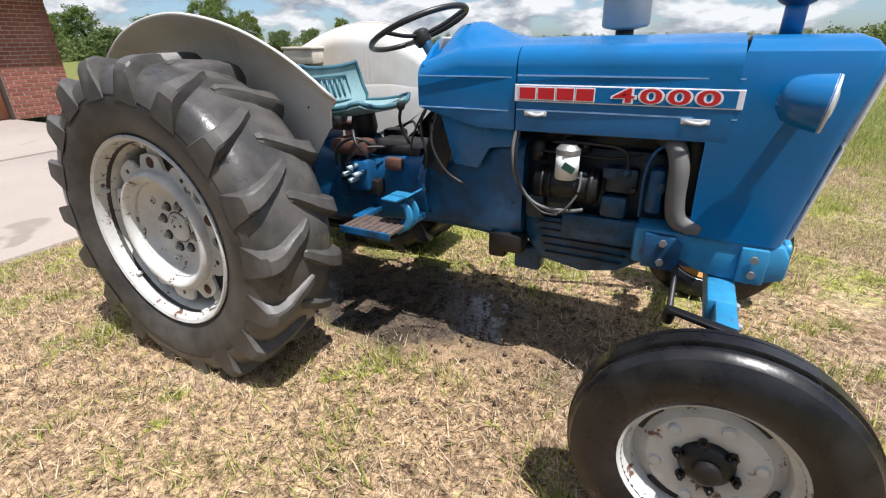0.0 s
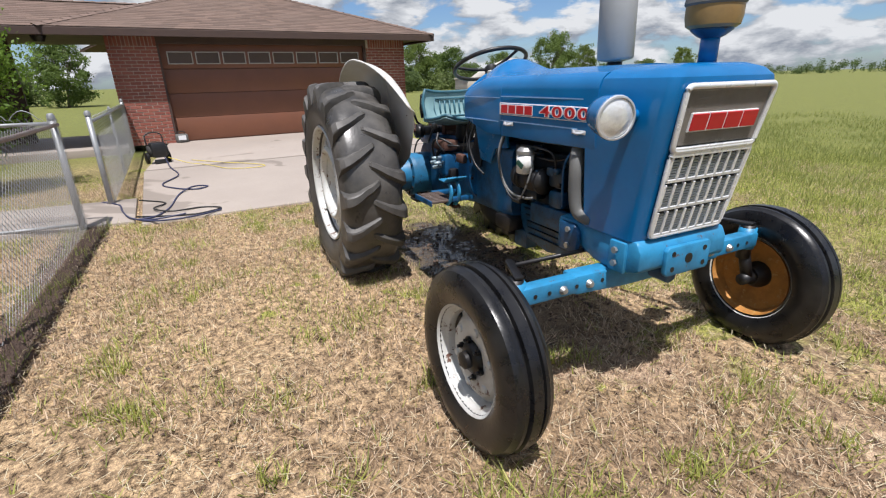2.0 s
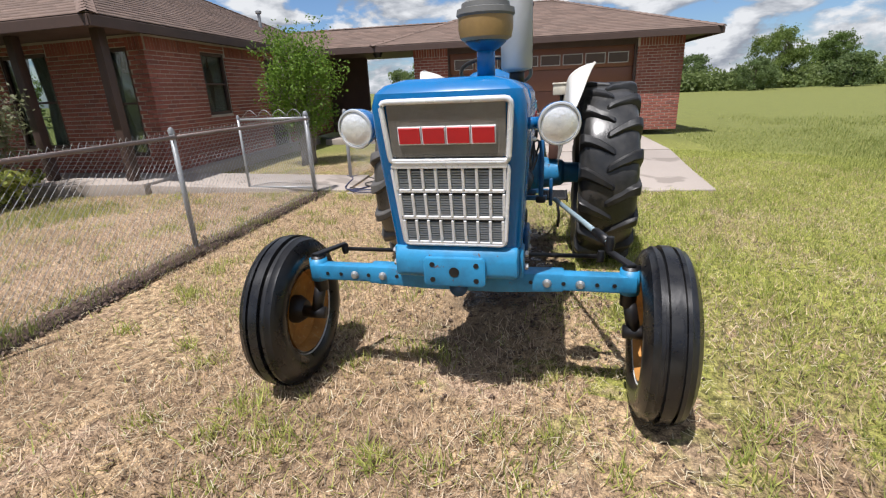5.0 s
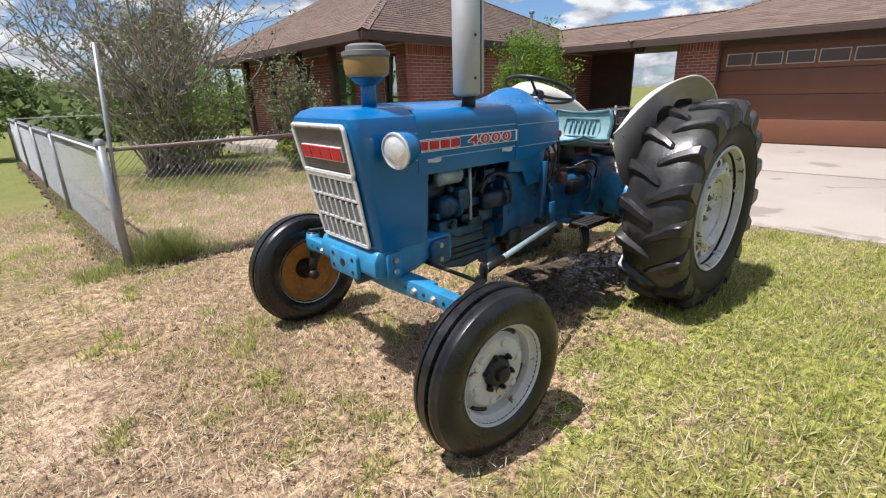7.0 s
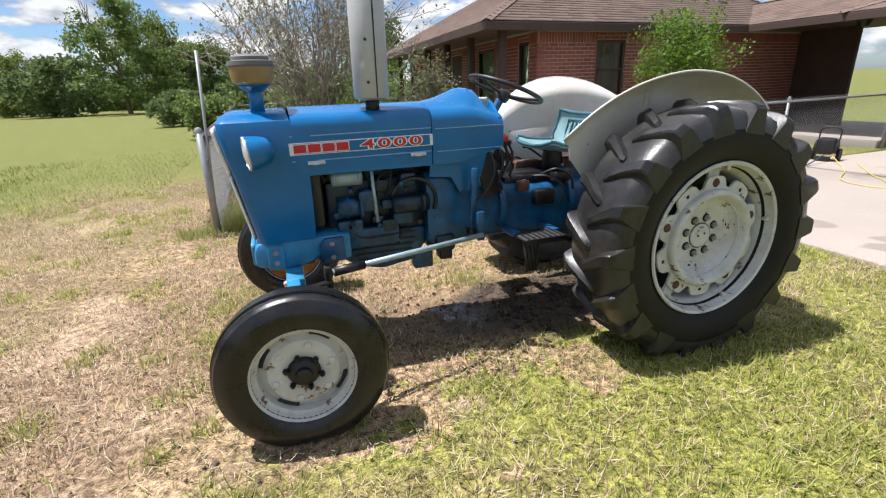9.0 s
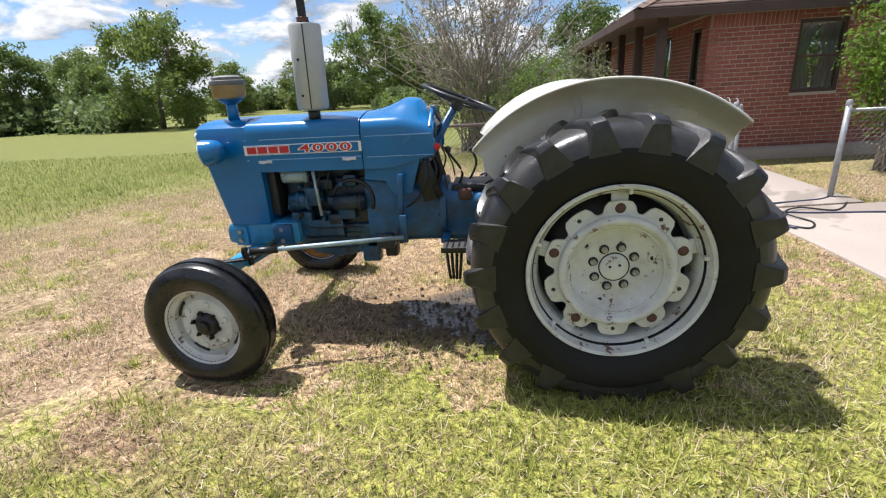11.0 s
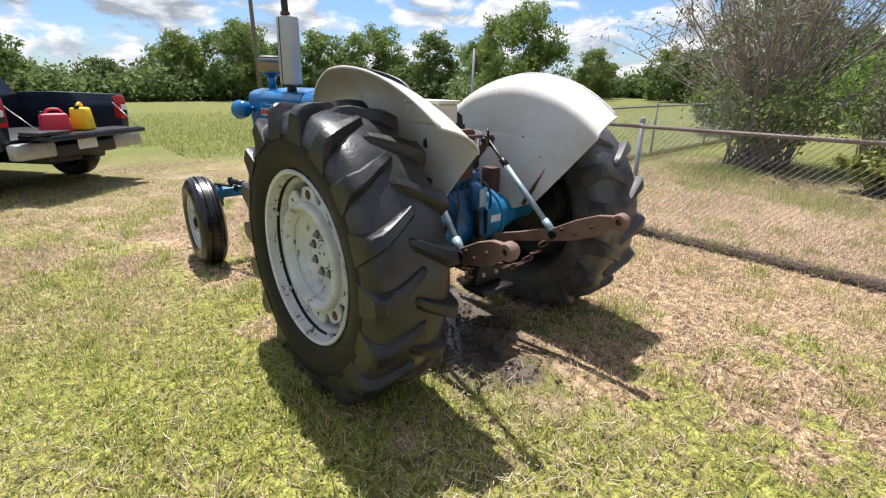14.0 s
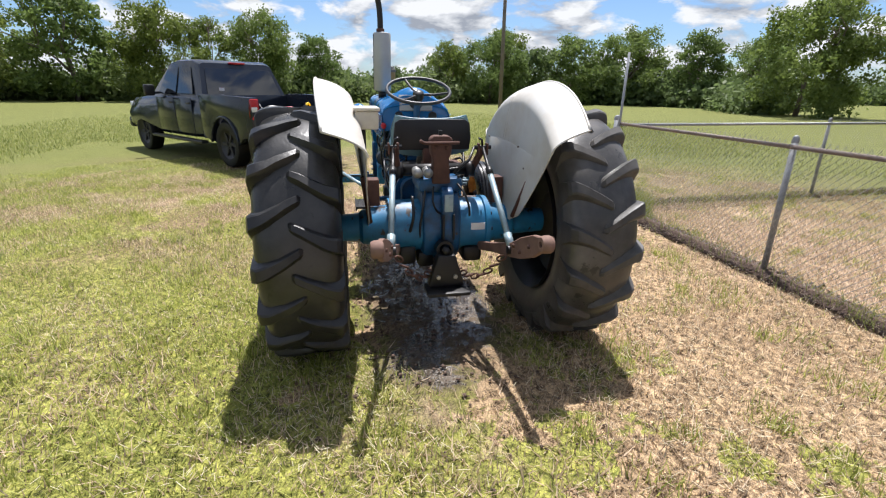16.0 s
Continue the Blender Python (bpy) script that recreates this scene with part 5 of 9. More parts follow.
# raised pressing lines along the sides, badge strips and catches
for s in (1, -1):
    for z, y in ((1.268, 0.2815), (1.148, 0.2812)):
        part("trim_line", boxes(((1.70, s * y, z), (0.72, 0.004, 0.005))), M["decalblue"], T, "thin pale blue line", 0)
        part("trim_line", boxes(((1.115, s * (y - 0.010), z - 0.008), (0.40, 0.006, 0.004))), M["decalblue"], T, "thin pale blue line", 0)
    strip = part("badge_strip", boxes(((1.700, s * 0.2825, 1.2075), (0.735, 0.006, 0.060)), bevel=0.002), M["decal"], T, "white badge strip with red characters", 0)
    part("badge_ground", boxes(((1.700, s * 0.2860, 1.2075), (0.700, 0.002, 0.051))), M["blue"], strip, "blue ground of the badge", 0)
    # four plain red blocks for the maker's name, then the model number
    for k in range(4):
        u = 0.345 - 0.058 - 0.069 * k + 0.03
        x = 1.700 + u if s > 0 else 1.700 - u
        part("name_block", boxes(((x, s * 0.2872, 1.2075), (0.067, 0.002, 0.047)), bevel=0.0008), M["decal"], strip, "", 0)
        part("name_block", boxes(((x, s * 0.2882, 1.2075), (0.060, 0.002, 0.040)), bevel=0.0008), M["red"], strip, "plain red block", 0)
    for k, ch in enumerate("4000"):
        for mat, off, dep in (("decal", 0.0048, 0.2872), ("red", 0.0012, 0.2884)):
            cu = bpy.data.curves.new("digit", "FONT")
            cu.body, cu.size, cu.extrude, cu.align_x, cu.align_y, cu.offset = ch, 0.068, 0.001, "CENTER", "CENTER", off
            tmp = bpy.data.objects.new("tmp", cu)
            me = bpy.data.meshes.new_from_object(tmp)
            me.materials.clear()
            me.materials.append(M[mat])
            o = new("digit", me)
            o.parent = strip
            o["label"] = "red digit " + ch if mat == "red" else "white outline of a digit"
            m3 = Matrix(((-1, 0, 0), (0, 0, 1), (0, 1, 0))) if s > 0 else Matrix(((1, 0, 0), (0, 0, -1), (0, 1, 0)))
            mm = m3.to_4x4() @ Matrix.Diagonal((2.05, 0.92, 1, 1))
            mm.translation = ((1.555 if s > 0 else 1.845) - s * (k - 1.5) * 0.084, s * dep, 1.2075)
            o.matrix_basis = mm
    for x in (1.415, 1.945):
        bm = bmesh.new()
        tube(bm, curve_pts([(x - 0.028, s * 0.284, 1.136), (x - 0.012, s * 0.299, 1.134), (x + 0.014, s * 0.299, 1.132), (x + 0.030, s * 0.284, 1.136)], 4), 0.006, 8)
        box(bm, (x, s * 0.2835, 1.136), (0.085, 0.004, 0.018), 0.002)
        part("catch", bm, M["chrome"], T, "bright bonnet catch", 40)
    # headlamp: bowl, lens, short arm
    y = s * 0.392
    lamp = part("headlamp", lathe(bmesh.new(), [(0.0, -0.100), (0.030, -0.096), (0.058, -0.075), (0.070, -0.04), (0.076, 0.0), (0.079, 0.018), (0.074, 0.026), (0.068, 0.020)], 40, "x"), M["blue"], T, "round blue headlamp", 40, pose(2.235, y, 1.218, 0, 6, s * 9))
    bm = lathe(bmesh.new(), [(0.0, 0.036), (0.030, 0.034), (0.055, 0.027), (0.069, 0.020)], 40, "x")
    part("lens", bm, M["lens"], lamp, "ribbed pale headlamp glass", 40)
    part("bezel", lathe(bmesh.new(), [(0.068, 0.018), (0.070, 0.027), (0.076, 0.026), (0.079, 0.016)], 40, "x"), M["chrome"], lamp, "thin bright bezel", 40)
    part("arm", rod(bmesh.new(), (-0.02, -s * 0.07, 0.0), (-0.02, -s * 0.125, 0.0), 0.022), M["blue"], lamp)

# grille on the raked face: u across, v up the face
GT, GB = Vector((2.386, 0, 1.322)), Vector((2.280, 0, 0.756))
gv = (GT - GB).normalized()
gn = Vector((gv.z, 0, -gv.x))


def on_face(u, v, out=0.0):
    return GB + gv * v + Vector((0, u, 0)) + gn * out


GF = Matrix(((0, gv.x, gn.x, GB.x), (1, 0, 0, 0), (0, gv.z, gn.z, GB.z), (0, 0, 0, 1)))
GH = (GT - GB).length


def face_box(rows, mat, parent, name, label="", bevel=0.002):
    bm = bmesh.new()
    for u, v, su, sv, o, so in rows:
        box(bm, (u, v, o), (su, sv, so), bevel, 1)
    return part(name, bm, mat, parent, label, 30, GF)


def gw(v):
    return 0.206 + 0.026 * v / GH


grille = face_box([(0, GH / 2, 0.40, GH - 0.03, 0.004, 0.008)], M["screen"], T, "grille", "dark radiator grille with silver bars and screen", 0.0)
grille.matrix_basis = GF
split = 0.345


def frame_bar(name, pts, r, mat, parent):
    bm = bmesh.new()
    tube(bm, [on_face(*p) for p in pts], r, 8, True)
    return part(name, bm, mat, parent, "silver grille frame", 40)


inv = GF.inverted()


def adopt(ob):
    ob.parent, ob.matrix_parent_inverse = grille, Matrix()
    ob.matrix_basis = inv @ ob.matrix_basis
    return ob


for v0, v1, r in ((split + 0.004, GH - 0.004, 0.011), (0.004, split - 0.004, 0.008)):
    pts = []
    for (su, v), (du, dv) in zip(((-1, v0), (1, v0), (1, v1), (-1, v1)), ((1, 1), (-1, 1), (-1, -1), (1, -1))):
        cx, cv = su * gw(v) + du * 0.02, v + dv * 0.02
        st = {(1, 1): math.pi, (-1, 1): 1.5 * math.pi, (-1, -1): 0.0, (1, -1): 0.5 * math.pi}[(du, dv)]
        pts += [(cx + 0.02 * math.cos(st + a), cv + 0.02 * math.sin(st + a), 0.012) for a in np.linspace(0, math.pi / 2, 4)]
    adopt(frame_bar("grille_frame", pts, r, M["grille_white"], None))
adopt(face_box([(0, split, 2 * gw(split) - 0.01, 0.036, 0.012, 0.018)], M["grille_white"], None, "cross_bar", "silver cross bar"))
# three rows of eight slots with louvres
rows3 = ((0.016, 0.112), (0.128, 0.224), (0.240, 0.328))
for v0, v1 in rows3:
    w = gw((v0 + v1) / 2) - 0.012
    adopt(face_box([(0, v0 - 0.004, 2 * w, 0.014, 0.012, 0.012)], M["grille_white"], None, "grille_bar", "silver grille bar"))
    for k in range(9):
        u = -w + 2 * w * k / 8
        adopt(face_box([(u, (v0 + v1) / 2, 0.012, v1 - v0, 0.012, 0.014)], M["grille_white"], None, "grille_bar", "silver grille bar"))
    for k in range(8):
        u = -w + 2 * w * (k + 0.5) / 8
        rows = [(u, v0 + 0.010 + j * 0.0105, 0.038, 0.0070, 0.011, 0.006) for j in range(int((v1 - v0 - 0.012) / 0.0105))]
        adopt(face_box(rows, M["louvre"], None, "louvre", "thin steel louvres", 0.0))
# upper screen of fine wires with the maker's name as plain red blocks
su = gw(0.46) - 0.014
bm = bmesh.new()
for k in range(44):
    v = split + 0.028 + k * 0.0042
    if v < GH - 0.02:
        box(bm, (0, v, 0.010), (2 * su, 0.0024, 0.002))
for k in range(88):
    box(bm, (-su + 2 * su * (k + 0.5) / 88, split + 0.024 + (GH - split - 0.045) / 2, 0.0115), (0.0012, GH - split - 0.045, 0.002))
adopt(face_box([(0, split + 0.012 + (GH - split) / 2, 2 * su, GH - split - 0.045, 0.0085, 0.002)], M["wire"], None, "screen_back", "grey-brown plate behind the screen", 0.0))
adopt(part("screen", bm, M["wire"], None, "fine grey-brown wire screen", 0, GF))
for k in range(4):
    u = -0.135 + 0.090 * k
    adopt(face_box([(u, 0.450, 0.088, 0.066, 0.014, 0.008)], M["decal"], None, "name_block", "", 0.001))
    adopt(face_box([(u, 0.451, 0.079, 0.057, 0.018, 0.010)], M["red"], None, "name_block", "plain red block", 0.001))

# --- front support, axle, steering ---
bm = bmesh.new()
slab(bm, [(1.813, 0.60), (1.813, 0.745), (2.283, 0.745), (2.308, 0.70), (2.308, 0.62), (2.203, 0.585), (2.053, 0.60), (1.973, 0.64), (1.913, 0.60)], -0.255, 0.255, 0.018)
sup = part("front_support", bm, M["blue_light"], T, "faded blue cast front support", 35)
for s in (1, -1):
    bm = bmesh.new()
    slab(bm, [(1.853, 0.60), (1.853, 0.735), (1.953, 0.735), (1.983, 0.70), (1.973, 0.60)], s * 0.255, s * 0.280, 0.008)
    part("side_lug", bm, M["blue_cast"], sup, "", 35)
    part("side_plate", boxes(((2.203, s * 0.262, 0.665), (0.085, 0.022, 0.13)), bevel=0.008), M["blue_light"], sup, "", 35)
    for x, z in ((1.918, 0.705), (1.918, 0.63), (2.203, 0.695), (2.203, 0.64)):
        part("bolt", hexbolt(bmesh.new(), (x, s * 0.278, z), 0.014, 0.012, s), M["steel"], sup, "", 30)
bm = bmesh.new()
slab(bm, [(-0.115, 0.585), (0.115, 0.585), (0.128, 0.60), (0.128, 0.695), (0.115, 0.71), (-0.115, 0.71), (-0.128, 0.695), (-0.128, 0.60)], 2.305, 2.328, 0.006, "x")
bp = part("tow_plate", bm, M["blue_light"], T, "pale blue weight bracket plate with holes", 35)
part("hole", lathe(bmesh.new(), [(0.0, 0.002), (0.021, 0.002), (0.021, 0.0)], 18, "x"), M["grease_and_shade"], bp, "", 30, Matrix.Translation((2.328, 0.0, 0.65)))
for y in (-0.09, 0.09):
    for z in (0.615, 0.68):
        part("hole", lathe(bmesh.new(), [(0.0, 0.002), (0.011, 0.002), (0.011, 0.0)], 12, "x"), M["grease_and_shade"], bp, "", 30, Matrix.Translation((2.328, y, z)))

AX, AZ = 2.125, 0.553
bm = bmesh.new()
slab(bm, [(-0.44, AZ - 0.040), (-0.16, AZ - 0.055), (0.16, AZ - 0.055), (0.44, AZ - 0.040), (0.44, AZ + 0.045), (0.16, AZ + 0.040), (-0.16, AZ + 0.040), (-0.44, AZ + 0.045)], AX - 0.045, AX + 0.045, 0.012, "x")
axle = part("front_axle", bm, M["blue_light"], T, "faded blue front axle beam with bolt holes", 35)
part("pivot", rod(bmesh.new(), (AX - 0.12, 0, AZ - 0.005), (AX + 0.13, 0, AZ - 0.005), 0.038, n=18), M["blue_cast"], axle, "", 40)
for s in (1, -1):
    bm = bmesh.new()
    box(bm, (AX + 0.012, s * 0.56, AZ + 0.004), (0.065, 0.34, 0.075), 0.010)
    part("axle_end", bm, M["blue_light"], axle, "sliding axle end", 35)
    for k in range(6):
        y = s * (0.30 + 0.068 * k)
        out = AX + 0.045 + (0.0 if k < 2 else 0.001)
        if k in (1, 3):
            part("bolt", lathe(bmesh.new(), [(0.0, 0.018), (0.012, 0.016), (0.018, 0.004), (0.020, 0.0)], 10, "x"), M["steel"], axle, "", 30, Matrix.Translation((out, y, AZ)))
        else:
            part("hole", lathe(bmesh.new(), [(0.0, 0.0015), (0.009, 0.0015), (0.009, 0.0)], 10, "x"), M["grease_and_shade"], axle, "", 30, Matrix.Translation((out, y, AZ + 0.002)))
    # knuckle: upright, spindle to the hub, steering arm
    bm = bmesh.new()
    rod(bm, (AX, s * 0.705, AZ - 0.10), (AX, s * 0.705, AZ + 0.075), 0.034, n=16)
    rod(bm, (AX, s * 0.705, AZ - 0.06), (2.15, s * 0.735, 0.34), 0.028, n=14)
    rod(bm, (2.15, s * 0.69, 0.338), (2.15, s * 0.80, 0.338), 0.030, n=14)
    part("spindle", bm, M["grease_and_shade"], axle, "greasy black steering spindle", 40)
    part("kingpin", rod(bmesh.new(), (AX, s * 0.705, AZ - 0.045), (AX, s * 0.705, AZ + 0.062), 0.042, n=18), M["blue_light"], axle, "", 40)
    bm = bmesh.new()
    slab(bm, [(AX + 0.03, s * 0.685), (AX + 0.025, s * 0.725), (AX - 0.15, s * 0.655), (AX - 0.165, s * 0.635), (AX - 0.15, s * 0.618)], AZ + 0.076, AZ + 0.092, 0.006, "z")
    part("steering_arm", bm, M["grease_and_shade"], axle, "greasy dark steering arm", 35)
    if s < 0:
        continue
    # drag link
    a, b = Vector((AX - 0.145, s * 0.635, AZ + 0.125)), Vector((1.10, s * 0.40, 0.675))
    link = part("drag_link", rod(bmesh.new(), a, b, 0.014, n=12), M["worn_rod"], T, "long worn grey-blue steering rod", 40)
    part("sleeve", rod(bmesh.new(), a.lerp(b, 0.03), a.lerp(b, 0.2), 0.022, n=12), M["grease_and_shade"], link, "", 40)
    part("ball_joint", lathe(bmesh.new(), [(0.0, 0.034), (0.016, 0.030), (0.022, 0.0), (0.015, -0.04), (0.0, -0.045)], 14, "z"), M["grease_and_shade"], link, "greasy ball joint", 40, Matrix.Translation(a))
    part("drop_arm", boxes(((1.10, s * 0.375, 0.72), (0.045, 0.022, 0.17)), bevel=0.008), M["blue_cast"], link, "", 35)

tie = part("tie_rod", rod(bmesh.new(), (AX - 0.15, -0.63, AZ + 0.06), (AX - 0.15, 0.60, AZ + 0.06), 0.010, n=10), M["grease_and_shade"], T, "dark tie rod behind the axle", 40)
for y in (-0.63, 0.60):
    part("ball_joint", lathe(bmesh.new(), [(0.0, 0.03), (0.014, 0.026), (0.019, 0.0), (0.014, -0.024), (0.0, -0.027)], 12, "z"), M["grease_and_shade"], tie, "", 40, Matrix.Translation((AX - 0.15, y, AZ + 0.06)))

# --- engine and driveline ---
def block(name, c, s, mat="engine", bevel=0.015, label="", parent=None, m=None):
    bm = bmesh.new()
    box(bm, c, s, bevel, 2, m)
    return part(name, bm, M[mat], parent or T, label, 35)


def drum(name, a, b, r, mat="engine", label="", parent=None, rings=()):
    bm = bmesh.new()
    rod(bm, a, b, r, n=24)
    a, b = Vector(a), Vector(b)
    for u, rr, h in rings:
        d = (b - a).normalized() * h / 2
        c = a.lerp(b, u)
        rod(bm, c - d, c + d, rr, n=24)
    return part(name, bm, M[mat], parent or T, label, 40)


engine = block("engine_block", (1.63, 0, 0.84), (0.56, 0.27, 0.32), "engine", 0.02, "oily dark blue engine block")
block("cylinder_head", (1.63, 0, 1.045), (0.54, 0.22, 0.10), "engine", 0.015, "", engine)
block("valve_cover", (1.63, 0, 1.135), (0.52, 0.17, 0.10), "engine", 0.03, "", engine)
bm = bmesh.new()
slab(bm, [(1.36, 0.70), (1.36, 0.60), (1.43, 0.50), (1.62, 0.47), (1.76, 0.50), (1.88, 0.58), (1.90, 0.70)], -0.16, 0.16, 0.02)
part("oil_pan", bm, M["engine_blue"], engine, "oily cast oil pan", 35)
for k in range(5):
    z = 0.54 + 0.034 * k
    for s in (1, -1):
        part("rib", boxes(((1.62, s * 0.162, z), (0.40 - 0.02 * (4 - k), 0.014, 0.009)), bevel=0.003), M["engine"], engine, "", 30)
bm = bmesh.new()
sec = []
for x, w, zb, zt in ((1.36, 0.215, 0.60, 1.02), (1.28, 0.225, 0.575, 1.03), (1.18, 0.205, 0.575, 1.00), (1.02, 0.185, 0.575, 0.93), (0.86, 0.175, 0.57, 0.90), (0.62, 0.175, 0.55, 0.88), (0.40, 0.185, 0.52, 0.88), (0.22, 0.19, 0.50, 0.90)):
    r = 0.07
    row = []
    for cy, cz, st in ((w - r, zt - r, 0), (-w + r, zt - r, 90), (-w + r, zb + r, 180), (w - r, zb + r, 270)):
        for k in range(5):
            t = radians(st + 22.5 * k)
            row.append((x, cy + r * math.cos(t), cz + r * math.sin(t)))
    sec.append(row)
loft(bm, sec)
trans = part("gearbox", bm, M["blue_cast"], T, "blue cast gearbox housing streaked with oil", 40)
for x in (1.30, 0.88, 0.40):
    bm = bmesh.new()
    rows = []
    for xx in (x - 0.018, x + 0.018):
        rows.append([(xx, math.cos(t) * 0.225, 0.76 + math.sin(t) * 0.205) for t in np.linspace(0, 2 * math.pi, 28, endpoint=False)])
    loft(bm, rows)
    part("flange", bm, M["blue_cast"], trans, "", 40)
    for k in range(10):
        t = 2 * math.pi * k / 10
        part("bolt", hexbolt(bmesh.new(), (0, 0, 0), 0.010, 0.010, 1), M["grease_and_shade"], trans, "", 30, pose(x + 0.018, math.cos(t) * 0.212, 0.76 + math.sin(t) * 0.192, 0, 0, -90))
block("clutch_cover", (1.30, -0.19, 0.575), (0.16, 0.10, 0.09), "grease_and_shade", 0.02, "", trans)
block("clutch_cover", (1.26, 0.20, 0.60), (0.12, 0.08, 0.10), "engine", 0.02, "", trans)
# frame rails between engine and front support
for s in (1, -1):
    block("frame_rail", (1.98, s * 0.215, 0.655), (0.26, 0.05, 0.09), "blue_cast", 0.01, "blue frame rail")
    block("frame_rail", (1.70, s * 0.190, 0.690), (0.34, 0.045, 0.105), "engine_blue", 0.010, "oily blue side rail under the engine")
    block("sump_lug", (1.38, s * 0.120, 0.490), (0.12, 0.09, 0.11), "engine_blue", 0.015, "")
    block("sump_lug", (1.24, s * 0.130, 0.520), (0.08, 0.10, 0.09), "grease_and_shade", 0.012, "")
strut = part("steering_strut", boxes(((0, 0, 0), (0.035, 0.030, 0.36)), bevel=0.008), M["blue_cast"], T, "upright blue steering strut", 30, pose(1.12, 0.315, 0.86, 0, -4, 0))
part("strut_end", boxes(((0, 0, -0.18), (0.05, 0.06, 0.04)), bevel=0.01), M["grease_and_shade"], strut, "", 30)
# radiator, shroud, fan
rad = block("radiator", (2.06, 0, 1.0), (0.08, 0.46, 0.50), "grease_and_shade", 0.01, "black radiator behind the cowling")
block("fan_shroud", (1.965, 0, 0.99), (0.07, 0.44, 0.42), "black", 0.02, "", rad)
fan = part("fan_hub", rod(bmesh.new(), (1.905, 0, 0.98), (1.94, 0, 0.98), 0.05, n=18), M["grease_and_shade"], T, "black engine fan", 40)
for k in range(4):
    t = k * math.pi / 2 + 0.4
    bm = bmesh.new()
    box(bm, Vector((1.92, 0, 0.98)) + Matrix.Rotation(t, 3, "X") @ Vector((0, 0, 0.115)), (0.006, 0.07, 0.15), 0.002, 1, Matrix.Rotation(t, 4, "X") @ Matrix.Rotation(0.5, 4, "Z"))
    part("fan_blade", bm, M["steel"], fan, "", 30)
# right side: generator, filter, hose, pipes
gen = drum("generator", (1.42, -0.205, 0.865), (1.66, -0.205, 0.865), 0.062, "grease_and_shade", "black cylindrical generator", None, ((0.12, 0.066, 0.012), (0.25, 0.066, 0.008), (0.9, 0.067, 0.02)))
block("bracket", (1.74, -0.19, 0.90), (0.12, 0.07, 0.10), "engine", 0.02, "", gen)
flt = drum("oil_filter", (1.545, -0.262, 0.905), (1.545, -0.262, 0.995), 0.044, "filter", "white spin-on filter can with a dark panel", None, ((0.02, 0.041, 0.012),))
part("filter_cap", lathe(bmesh.new(), [(0.0, 0.035), (0.03, 0.034), (0.046, 0.018), (0.046, 0.0)], 24, "z"), M["steel"], flt, "steel filter cap", 40, Matrix.Translation((1.545, -0.262, 0.995)))
part("filter_print", boxes(((0, 0, 0), (0.046, 0.004, 0.026))), M["green"], flt, "", 0, pose(1.560, -0.3055, 0.95, 0, 30, 8))
drum("fuel_filter", (1.42, -0.20, 0.95), (1.42, -0.20, 1.03), 0.03, "grease_and_shade", "black fuel filter bowl")
tube(bm := bmesh.new(), curve_pts([(1.86, -0.15, 1.06), (1.90, -0.235, 1.05), (1.925, -0.262, 0.98), (1.93, -0.262, 0.87), (1.95, -0.255, 0.79), (2.02, -0.235, 0.765)], 6), 0.033, 14)
part("radiator_hose", bm, M["hose_grey"], T, "thick grey radiator hose", 45)
block("water_pump", (1.86, -0.17, 0.87), (0.06, 0.10, 0.17), "blue_cast", 0.02, "blue pump casting")
part("belt", tube(bmesh.new(), [(1.90, math.cos(t) * 0.10 - 0.08, 0.90 + math.sin(t) * 0.16) for t in np.linspace(0, 2 * math.pi, 24, endpoint=False)], 0.008, 6, True), M["black"], T, "black fan belt", 40)
for pts, r, mat in (
    ([(1.345, -0.25, 1.10), (1.335, -0.285, 1.00), (1.36, -0.29, 0.88), (1.44, -0.285, 0.79), (1.56, -0.275, 0.775), (1.62, -0.265, 0.785)], 0.007, "hose_grey"),
    ([(1.355, -0.255, 1.09), (1.35, -0.292, 0.97), (1.38, -0.295, 0.85), (1.46, -0.29, 0.765), (1.53, -0.28, 0.755)], 0.005, "black"),
    ([(1.60, -0.262, 0.93), (1.60, -0.285, 0.86), (1.57, -0.29, 0.80), (1.53, -0.28, 0.765), (1.46, -0.275, 0.775)], 0.005, "hose_grey"),
    ([(1.48, -0.24, 1.03), (1.62, -0.25, 1.035), (1.74, -0.25, 1.02), (1.76, -0.24, 0.95)], 0.006, "grease_and_shade"),
    ([(1.40, -0.22, 0.99), (1.55, -0.22, 0.985), (1.70, -0.22, 0.98), (1.80, -0.2, 1.0)], 0.005, "grease_and_shade"),
    ([(1.82, -0.24, 0.78), (1.82, -0.245, 0.95), (1.85, -0.235, 1.03), (1.92, -0.20, 1.06)], 0.006, "blue_cast"),
    ([(0.56, -0.28, 1.02), (0.60, -0.31, 0.96), (0.63, -0.27, 0.90)], 0.008, "black"),
    ([(1.46, 0.20, 0.70), (1.60, 0.22, 0.69), (1.76, 0.21, 0.70), (1.80, 0.20, 0.80)], 0.006, "grease_and_shade"),
    ([(1.50, 0.18, 1.06), (1.56, 0.25, 1.05), (1.58, 0.26, 0.98), (1.60, 0.22, 0.92)], 0.005, "grease_and_shade"),
    ([(1.54, 0.17, 1.06), (1.62, 0.24, 1.04), (1.65, 0.25, 0.97), (1.64, 0.21, 0.92)], 0.005, "grease_and_shade"),
):
    part("pipe", tube(bmesh.new(), curve_pts(pts, 5), r, 8), M[mat], engine, "thin engine pipe", 45)
